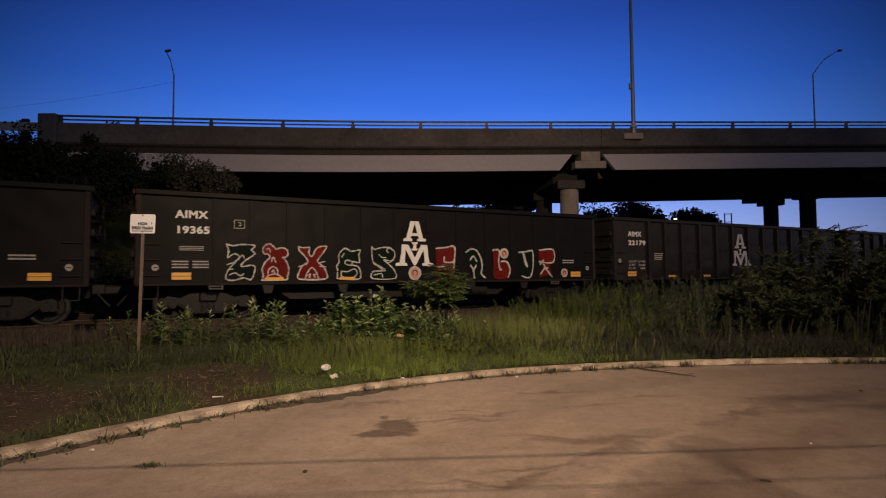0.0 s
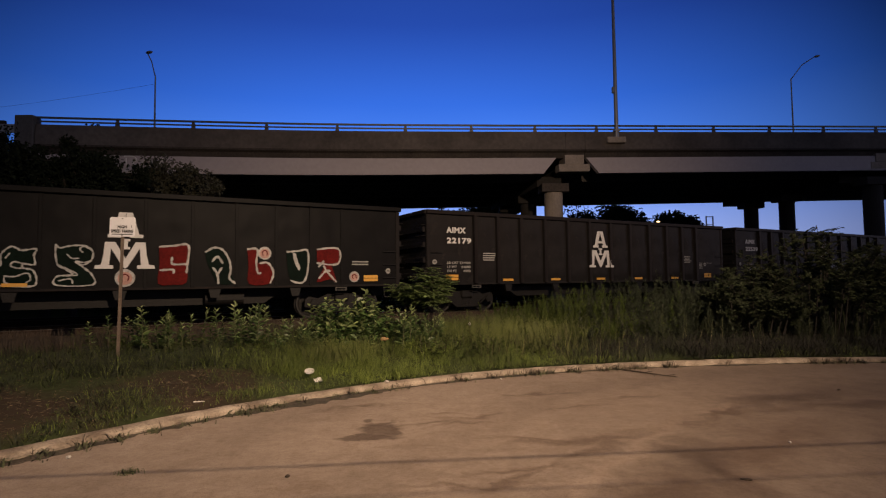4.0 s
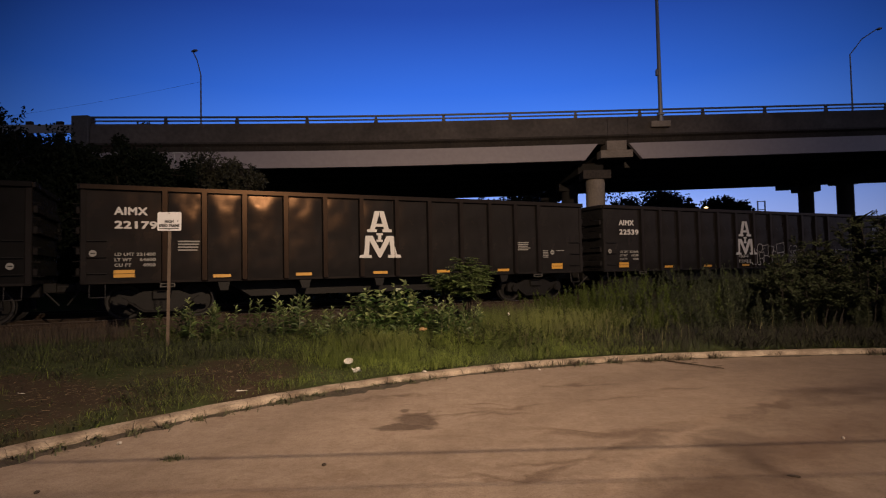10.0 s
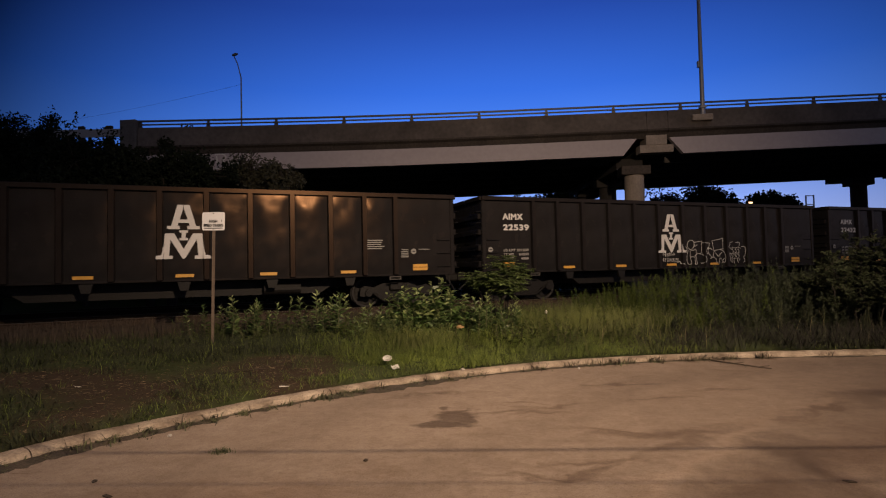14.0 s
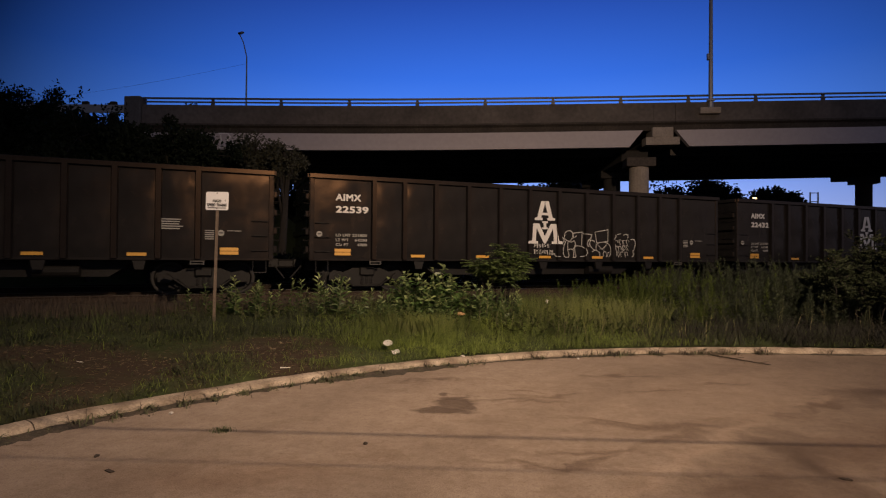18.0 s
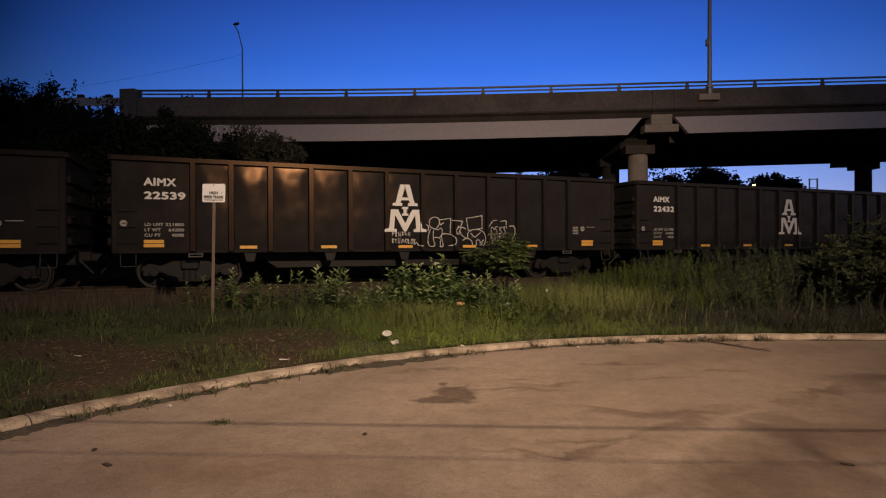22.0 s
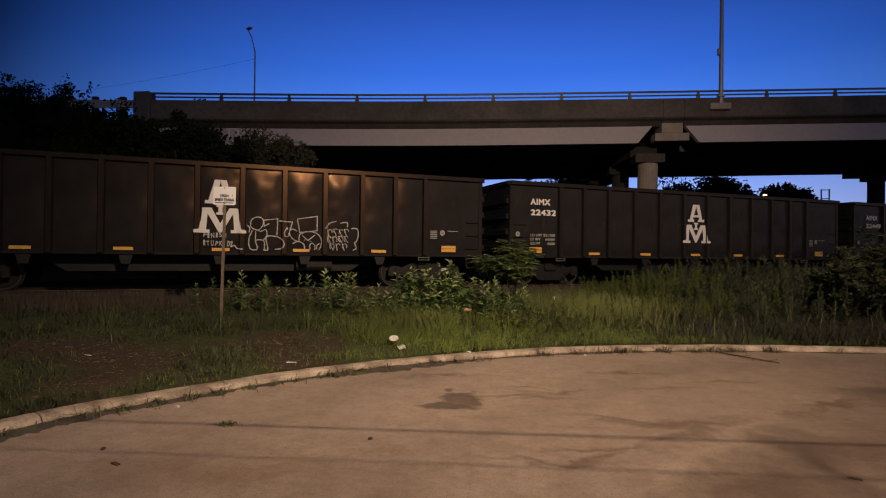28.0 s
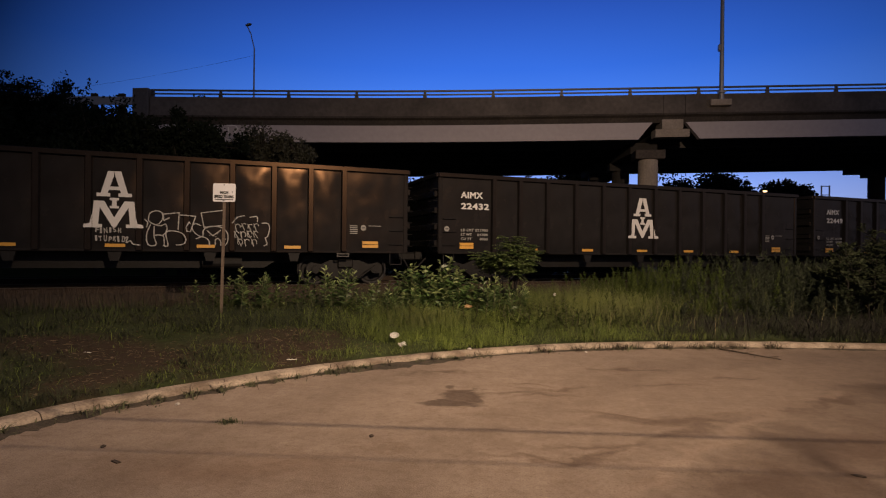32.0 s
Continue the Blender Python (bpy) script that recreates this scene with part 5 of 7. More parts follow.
    for x0, x1, h, colour, outline, ringed, inner in glyphs:
        at = lambda l: [(x0 + (x1 - x0) * a, 1.06 + h * b) for a, b in l]
        edge = at(rounded(outline + outline[:1], 3))
        letter = new("graffiti_letter")
        letter.parent = car
        st = Strokes(y)
        st.flat(edge[:-1])
        part("paint_fill", st.bm, M[colour], letter)
        if ringed:
            st = Strokes(y - 0.002)
            st.line(edge, 0.036, 0.35)
            part("white_outline", st.bm, M["graffiti_white"], letter)
        for l in inner:
            st = Strokes(y - 0.002)
            st.line(at(rounded(l, 4)), 0.032 if ringed else 0.052, 0.25)
            part("white_stroke", st.bm, M["graffiti_white"], letter)
    for x, z, r in ((0.11, 1.24, 0.22), (3.48, 1.90, 0.18), (6.10, 1.23, 0.16)):
        letter = new("graffiti_dot")
        letter.parent = car
        st = Strokes(y)
        st.disc(x, z, r, 20)
        part("white_outline", st.bm, M["graffiti_white"], letter)
        st = Strokes(y - 0.003)
        st.disc(x, z - 0.01, r * 0.74, 18)
        part("paint_fill", st.bm, M["graffiti_pink"], letter)
        st = Strokes(y - 0.006)
        st.arc(x, z, r * 0.38, r * 0.42, -50, 230, 0.03)
        part("white_stroke", st.bm, M["graffiti_red"], letter)


M["graffiti_pink"] = material("faded_pink_spray_paint", (0.42, 0.24, 0.20), 0.65, var=0.2, scale=5, fine=25, bump=0.02)


def line_graffiti(car):
    """Thin white outline characters sprayed over sheets and posts, a blob of scribble and two small tags."""
    w, base, post = 0.026, FACE - 0.052, FACE - 0.112
    figure = [[(.76, 1.72), (.78, 1.89), (.92, 1.97), (1.06, 1.93), (1.08, 1.78), (.98, 1.63), (.84, 1.65), (.76, 1.72)],
              [(.67, 1.75), (.74, 1.67), (.72, 1.56)],
              [(.81, 1.62), (.73, 1.42), (.72, 1.21), (.79, 1.09), (.91, 1.09)],
              [(.89, 1.59), (.89, 1.32), (.94, 1.15), (.91, 1.09)],
              [(.87, 1.34), (1.01, 1.36), (1.11, 1.31), (1.12, 1.1)],
              [(.87, 1.63), (1.03, 1.59), (1.15, 1.64), (1.18, 1.48), (1.09, 1.35)]]
    flag = [[(1.44, 1.49), (1.46, 1.94), (1.09, 1.89), (1.11, 1.73), (1.23, 1.8)], [(1.49, 1.88), (1.85, 1.86), (1.73, 1.46), (1.65, 1.46), (1.63, 1.57), (1.7, 1.71), (1.72, 1.66)]]
    belly = [[(1.09, 1.09), (1.21, 1.1), (1.16, 1.43), (1.4, 1.46), (1.57, 1.38), (1.63, 1.24), (1.56, 1.13), (1.4, 1.11)]]
    hat = [[(1.98, 1.95), (2.52, 2.04), (2.52, 1.64), (2.05, 1.58), (1.98, 1.95)]]
    face = [[(1.98, 1.61), (1.86, 1.67), (1.77, 1.6), (1.8, 1.47), (1.92, 1.36), (2.03, 1.33)],
            [(2.03, 1.33), (2.04, 1.5), (2.15, 1.58), (2.33, 1.61), (2.52, 1.56), (2.63, 1.42), (2.63, 1.22), (2.57, 1.11)],
            [(1.86, 1.27), (2.01, 1.33), (2.16, 1.25), (2.19, 1.11)],
            [(2.33, 1.11), (2.33, 1.25), (2.4, 1.29), (2.46, 1.21), (2.46, 1.11)],
            [(2.51, 1.11), (2.52, 1.23), (2.58, 1.28)]]
    brow = [[(2.12, 1.5), (2.27, 1.36), (2.45, 1.51)], [(2.17, 1.37), (2.19, 1.37)], [(2.33, 1.34), (2.35, 1.34)], [(2.36, 1.42), (2.38, 1.42)]]
    cloud = [[(2.74, 1.7), (2.87, 1.86), (3.05, 1.91)], [(3.17, 1.87), (3.36, 1.89), (3.37, 1.77)], [(3.48, 1.72), (3.64, 1.72), (3.69, 1.58), (3.64, 1.37), (3.58, 1.32), (3.63, 1.17), (3.55, 1.11)]]
    for lines, soft in ((figure, True), (flag, False), (belly, True), (hat, False), (face, True), (brow, False), (cloud, True)):
        for l in lines:
            st = Strokes(base, post)
            st.line(rounded(l, 4) if soft else l, w, 0.2)
            part("graffiti_line", st.bm, M["graffiti_white"], car)
    rng = random.Random(9)
    for x, z in ((2.88, 1.60), (3.04, 1.62), (3.20, 1.60), (3.35, 1.62), (2.86, 1.40), (3.02, 1.40), (3.18, 1.42), (3.34, 1.42), (2.94, 1.2), (3.12, 1.2), (3.30, 1.2)):
        st = Strokes(base, post)
        st.arc(x, z, 0.062, 0.085, rng.uniform(-60, 60), rng.uniform(180, 330), 0.020, 8)
        st.line([(x - 0.07, z + 0.09), (x + 0.05 * rng.uniform(-1, 1.5), z - 0.1)], 0.020)
        part("scribble", st.bm, M["graffiti_white"], car)
    for z, text, wd, x in ((1.40, "FINISH", 0.60, -0.42), (1.18, "ITUPKID", 0.68, -0.42)):
        step = wd / len(text)
        for k, c in enumerate(text):
            marks = lettering(car, c, x + step * k, z + rng.uniform(-0.02, 0.02), 0.14 * rng.uniform(0.88, 1.15), base, "graffiti_white", 0.035, (0.045 if c == "I" else step * rng.uniform(0.66, 0.8)), "scrawled_tag")
            for ob in marks:
                ob.matrix_basis = ob.matrix_basis @ Matrix.Rotation(radians(rng.uniform(-9, 9)), 4, "Y")
    st = Strokes(base, post)
    st.line(rounded([(0.22, 1.24), (0.30, 1.30), (0.27, 1.16), (0.36, 1.2), (0.42, 1.12), (0.56, 1.10)]), 0.028)
    part("tag_flourish", st.bm, M["graffiti_white"], car)


big_graffiti(car_1)
line_graffiti(car_3)


# ---- plants ----
def leaf_mesh(name, base, along, normal, length, width, mats, which=None, fold=0.25):
    """Many pointed leaves: base points, directions, normals (n x 3 arrays), lengths and widths."""
    along = along / np.linalg.norm(along, axis=1, keepdims=True)
    side = np.cross(along, normal)
    side /= np.linalg.norm(side, axis=1, keepdims=True) + 1e-9
    up = np.cross(side, along)
    L, W = length[:, None], width[:, None]
    n = len(base)
    v = np.empty((n, 4, 3))
    v[:, 0] = base
    v[:, 1] = base + along * L * 0.45 + side * W * 0.5 + up * W * fold
    v[:, 2] = base + along * L - up * L * 0.12
    v[:, 3] = base + along * L * 0.45 - side * W * 0.5 + up * W * fold
    k = np.arange(n)[:, None] * 4
    faces = np.concatenate([k + np.array([[0, 1, 2]]), k + np.array([[0, 2, 3]])], 0)
    me = bpy.data.meshes.new(name)
    me.from_pydata(v.reshape(-1, 3).tolist(), [], faces.tolist())
    for m in mats:
        me.materials.append(m)
    if which is not None:
        me.polygons.foreach_set("material_index", np.concatenate([which, which]).astype(np.int32))
    return me


def blade_mesh(name, root, height, lean, width, mat, rng):
    """Grass blades: each a bent tapered strip."""
    n = len(root)
    a = rng.uniform(-0.5 * np.pi, 0.5 * np.pi, n)
    face = np.stack([np.cos(a), np.sin(a), np.zeros(n)], 1)
    bend = np.stack([-np.sin(a), np.cos(a), np.zeros(n)], 1)
    H, W, B = height[:, None], width[:, None], (lean * rng.choice((-1.0, 1.0), n))[:, None]
    up = np.array([[0, 0, 1.0]])
    v = np.empty((n, 5, 3))
    v[:, 0], v[:, 1] = root - face * W / 2, root + face * W / 2
    mid = root + up * H * 0.6 + bend * B * H * 0.3
    v[:, 2], v[:, 3] = mid + face * W * 0.35, mid - face * W * 0.35
    v[:, 4] = root + up * H * (1 - 0.25 * abs(B)) + bend * B * H
    k = np.arange(n)[:, None] * 5
    # a blade that bends far over shows its upper side
    over = B < -1.5
    quads = (k + np.where(over, np.array([[1, 0, 3, 2]]), np.array([[0, 1, 2, 3]]))).tolist()
    tris = (k + np.where(over, np.array([[2, 3, 4]]), np.array([[3, 2, 4]]))).tolist()
    me = bpy.data.meshes.new(name)
    me.from_pydata(v.reshape(-1, 3).tolist(), [], quads + tris)
    me.materials.append(mat)
    # blades catch the light as turf does, mostly from above
    soft = rng.normal(size=(n, 3)) * 0.14 + (0, -0.25, 1.0)
    soft /= np.linalg.norm(soft, axis=1, keepdims=True)
    me.normals_split_custom_set_from_vertices(np.repeat(soft, 5, 0).tolist())
    return me


def past_kerb(xy):
    """beyond_kerb for many points."""
    out = np.empty(len(xy))
    for a in range(0, len(xy), 4000):
        p = xy[a:a + 4000]
        d = KERB_XY[None] - p[:, None]
        q = (d ** 2).sum(2)
        i = q.argmin(1)
        j = np.minimum(i + 1, len(KERB_XY) - 1)
        t = KERB_XY[j] - KERB_XY[j - 1]
        r = p - KERB_XY[j - 1]
        out[a:a + 4000] = np.sqrt(q.min(1)) * np.sign(t[:, 0] * r[:, 1] - t[:, 1] * r[:, 0])
    return out


def across_track(xy):
    return (xy[:, 0] - TRACK.x) * ACROSS.x + (xy[:, 1] - TRACK.y) * ACROSS.y


def patchy(xy, scale, seed=0.0):
    return np.array([noise.noise(Vector((x * scale, y * scale, seed))) for x, y in xy])


def heights(xy):
    return np.array([ground_z(x, y) for x, y in xy])


def bare(xy):
    """How bare the soil is: trodden patches near the kerb."""
    b = np.zeros(len(xy))
    for cx, cy, rx, ry in BARE:
        b = np.maximum(b, np.exp(-(((xy[:, 0] - cx) / rx) ** 2 + ((xy[:, 1] - cy) / ry) ** 2)))
    return b


def build_grass():
    rng = np.random.default_rng(4)
    # short turf
    xy = np.stack([rng.uniform(-13, 9, 340000), rng.uniform(3, 14.5, 340000)], 1)
    d, w = past_kerb(xy), across_track(xy)
    n = patchy(xy, 0.9) + 0.6 * patchy(xy, 2.7, 5)
    keep = (d > 0.12) & (w < -3.0) & (rng.uniform(0, 1, len(xy)) < np.clip(0.75 + n * 0.9 - 0.95 * bare(xy), 0.10, 1)) & (rng.uniform(0, 1, len(xy)) < np.clip(1.15 - 0.05 * np.hypot(xy[:, 0], xy[:, 1] - 7), 0.3, 1))
    xy, n = xy[keep], n[keep]
    lush = np.clip((past_kerb(xy) - 0.5) / 1.6, 0, 1) * np.clip((xy[:, 0] + 6.5) / 3.0, 0.1, 1) * np.clip(0.75 + 0.9 * patchy(xy, 1.6, 11), 0.1, 1.6)
    h = rng.uniform(0.04, 0.15, len(xy)) * np.clip(1 + 1.5 * patchy(xy, 3.4, 21), 0.45, 2.0) * (1 + 0.7 * n.clip(-0.5, 1)) * (1 - 0.6 * bare(xy)) * (1 + 1.1 * lush)
    root = np.column_stack([xy, heights(xy) - 0.01])
    dull = rng.uniform(0, 1, len(xy)) < 0.85 * np.maximum(np.clip((-2.0 - xy[:, 0]) / 2.2, 0, 1), np.clip((xy[:, 0] - 1.2) / 3.2, 0, 1))
    for pick, nm, mat, label in ((~dull, "grass", "grass", "short uneven green grass on the verge"), (dull, "sparse_grass", "dull_grass", "dull sparse grass round the bare soil")):
        k = int(pick.sum())
        tagged(new(nm, blade_mesh(nm, root[pick], h[pick], rng.uniform(0.5, 2.3, k), rng.uniform(0.004, 0.010, k), M[mat], rng)), label, "grass", kind="stuff")
    # taller grass away from the kerb
    xy = np.stack([rng.uniform(-7.5, 12.5, 80000), rng.uniform(7.5, 16, 80000)], 1)
    d, w = past_kerb(xy), across_track(xy)
    n = patchy(xy, 0.7, 9) + 0.5 * patchy(xy, 2.0, 3)
    reach = np.where(xy[:, 0] > 0.3, 0.3, 2.0)
    keep = (d > reach) & (w < -2.6) & (rng.uniform(0, 1, len(xy)) < np.clip(0.42 + n + 0.10 * (d - reach) - 1.2 * bare(xy) - 0.95 * (xy[:, 0] < -2.8) - 0.45 * (xy[:, 0] > 4.5), 0.0, 1))
    xy, n, d = xy[keep], n[keep], d[keep]
    h = rng.uniform(0.14, 0.36, len(xy)) * np.clip(1 + 1.2 * patchy(xy, 2.6, 17), 0.5, 1.8) * (0.65 + 0.16 * d.clip(0, 4)) * (1 + 0.3 * n)
    root = np.column_stack([xy, heights(xy) - 0.01])
    # the darker grass takes over towards the right
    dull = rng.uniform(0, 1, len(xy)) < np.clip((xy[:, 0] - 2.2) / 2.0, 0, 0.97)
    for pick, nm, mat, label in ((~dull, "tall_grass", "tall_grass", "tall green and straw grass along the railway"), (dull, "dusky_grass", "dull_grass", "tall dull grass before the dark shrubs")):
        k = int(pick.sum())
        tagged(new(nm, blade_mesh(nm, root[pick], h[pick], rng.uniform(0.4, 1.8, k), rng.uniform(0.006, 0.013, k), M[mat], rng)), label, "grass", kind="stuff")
    # a yellowing meadow patch in front of the stand
    xy = np.stack([rng.normal(1.9, 0.8, 4200), rng.normal(12.6, 0.75, 4200)], 1)
    xy = xy[(past_kerb(xy) > 1.2) & (across_track(xy) < -2.8)]
    root = np.column_stack([xy, heights(xy) - 0.01])
    tagged(new("meadow_grass", blade_mesh("meadow_grass", root, rng.uniform(0.25, 0.75, len(xy)), rng.uniform(0.3, 1.6, len(xy)), rng.uniform(0.005, 0.010, len(xy)), M["meadow"], rng)), "tall yellow-green meadow grass in front of the weeds", "grass", kind="stuff")
    xy = np.stack([rng.normal(-1.7, 0.45, 1100), rng.normal(10.7, 0.32, 1100)], 1)
    root = np.column_stack([xy, heights(xy) - 0.01])
    tagged(new("meadow_grass", blade_mesh("meadow_grass", root, rng.uniform(0.18, 0.5, len(xy)), rng.uniform(0.4, 1.8, len(xy)), rng.uniform(0.004, 0.009, len(xy)), M["meadow"], rng)), "yellowing tuft of long grass before the bush", "grass", kind="stuff")
    # grey tangle of dead weeds further along the kerb
    xy = np.stack([rng.uniform(2.4, 13.0, 30000), rng.uniform(8.4, 13.5, 30000)], 1)
    d = past_kerb(xy)
    xy = xy[(d > 0.14) & (d < 2.4) & (patchy(xy, 1.3, 8) > -0.15) & (rng.uniform(0, 1, len(xy)) < np.clip((xy[:, 0] - 2.0) / 2.5, 0, 1))]
    root = np.column_stack([xy, heights(xy) - 0.01])
    tagged(new("dead_weeds", blade_mesh("dead_weeds", root, rng.uniform(0.12, 0.5, len(xy)), rng.uniform(0.8, 2.4, len(xy)), rng.uniform(0.005, 0.011, len(xy)), M["dead_weed"], rng)), "grey tangle of dead weeds along the kerb", "weeds", kind="stuff")
    # a few tall bleached stems near the kerb
    xy = np.stack([rng.uniform(0.8, 7.0, 90), rng.uniform(9.2, 11.6, 90)], 1)
    d = past_kerb(xy)
    xy = xy[(d > 0.2) & (d < 1.3)]
    root = np.column_stack([xy, heights(xy) - 0.01])
    tagged(new("grass_stems", blade_mesh("grass_stems", root, rng.uniform(0.3, 0.8, len(xy)), rng.uniform(0.2, 1.1, len(xy)), rng.uniform(0.005, 0.009, len(xy)), M["stem_pale"], rng)), "tall bleached grass stems near the kerb", "grass", kind="stuff")
    # dry grass by the track
    u, v = rng.uniform(-20, 3, 22000), rng.uniform(-4.6, -1.7, 22000)
    xy = np.stack([TRACK.x + ALONG.x * u + ACROSS.x * v, TRACK.y + ALONG.y * u + ACROSS.y * v], 1)
    keep = patchy(xy, 0.8, 2) > -0.25
    xy = xy[keep]
    root = np.column_stack([xy, np.full(len(xy), 0.24)])
    tagged(new("dry_grass", blade_mesh("dry_grass", root, rng.uniform(0.15, 0.5, len(xy)), rng.uniform(0.1, 0.8, len(xy)), rng.uniform(0.006, 0.011, len(xy)), M["dead_grass"], rng)), "dry brown grass beside the track", "grass", kind="stuff")
    # tufts in the gutter
    pts = []
    for k, p in enumerate(KERB_LINE):
        if p.y < 2.5 or p.x > 10:
            continue
        q = noise.noise(Vector((p.x * 1.3, p.y * 1.3, 4))) + 0.7 * noise.noise(Vector((p.x * 4.5, p.y * 4.5, 2)))
        m = int(max(0, q + 0.12 + (0.25 if p.x < -1 else 0.0)) * (110 if p.x < -1 else 190))
        dd = (KERB_LINE[min(k + 1, len(KERB_LINE) - 1)] - p).normalized()
        for _ in range(m):
            o = rng.uniform(-0.17, -0.08) if rng.uniform() < 0.8 else rng.uniform(-0.3, -0.08)
            pts.append((p.x + dd.x * rng.uniform(0, 0.25) - dd.y * o, p.y + dd.y * rng.uniform(0, 0.25) + dd.x * o, 0.0))
    root = np.array(pts)
    dry = rng.uniform(0, 1, len(root)) < np.where(root[:, 0] > -0.5, 0.68, 0.15)
    tagged(new("dry_gutter_weeds", blade_mesh("dry_gutter_weeds", root[dry], rng.uniform(0.04, 0.19, dry.sum()), rng.uniform(0.7, 2.2, dry.sum()), rng.uniform(0.005, 0.012, dry.sum()), M["dead_grass"], rng)), "reddish dry weeds rooted along the kerb", "weeds", kind="stuff")
    root = root[~dry]
    tagged(new("gutter_weeds", blade_mesh("gutter_weeds", root, rng.uniform(0.02, 0.10, len(root)), rng.uniform(0.8, 2.4, len(root)), rng.uniform(0.008, 0.018, len(root)), M["gutter_weed"], rng)), "small dark weeds rooted in the gutter", "weeds", kind="stuff")


build_grass()


def plant(name, stems, leaves_per, height, leaf_l, leaf_w, spread, seed, leaf_mat, droop=0.2, top_only=False, ragged=0.25, rise=0.25, young=False):
    """Meshes for one leafy plant at the origin: its stems and its leaves."""
    rng = np.random.default_rng(seed)
    bms = []
    B, A, N, Ls, Ws, T = [], [], [], [], [], []
    for s in range(stems):
        a = rng.uniform(0, 2 * np.pi)
        r = spread * np.sqrt(rng.uniform(0, 1))
        h = height * rng.uniform(1 - ragged, 1 + ragged * 0.4)
        foot = np.array([0.35 * r * np.cos(a), 0.35 * r * np.sin(a), 0.0])
        tip = np.array([r * np.cos(a), r * np.sin(a), h])
        mid = (foot + tip) / 2 + np.array([0.04 * rng.normal(), 0.04 * rng.normal(), 0.05 * h])
        bm = bmesh.new()
        rod(bm, foot, mid, 0.010, 0.008, 5)
        rod(bm, mid - (mid - foot) * 0.02, tip, 0.008, 0.004, 5)
        bms.append(mesh_of(bm, "stem", M["stem"]))
        for k in range(leaves_per):
            t = rng.uniform(0.45, 1.0) if top_only else 0.12 + 0.88 * (k + rng.uniform(0, 1)) / leaves_per
            p = foot + (mid - foot) * min(1, 2 * t) if t < 0.5 else mid + (tip - mid) * (2 * t - 1)
            b = rng.uniform(0, 2 * np.pi)
            lift = rise + 0.9 * t ** 3 - droop * rng.uniform(0, 1)
            B.append(p)
            T.append(young and (t + 0.12 * rng.normal() > 0.82 or rng.uniform() < 0.08))
            A.append((np.cos(b), np.sin(b), lift))
            N.append((0.3 * rng.normal(), 0.3 * rng.normal(), 1))
            q = 1.0 - 0.45 * t ** 2
            Ls.append(leaf_l * q * rng.uniform(0.7, 1.2))
            Ws.append(leaf_w * q * rng.uniform(0.75, 1.2))
    return bms, leaf_mesh("foliage", np.array(B), np.array(A), np.array(N), np.array(Ls), np.array(Ws), [M[leaf_mat], M["young_leaf"]], np.array(T))


def set_plant(name, meshes, x, y, turn, size, label, category, group=""):
    ob = thing(name, pose(x, y, ground_z(x, y) - 0.02, 0, 0, turn) @ Matrix.Scale(size, 4), label, category, group)
    for me in meshes[0]:
        shared("stem", me, ob)
    shared("foliage", meshes[1], ob)
    return ob


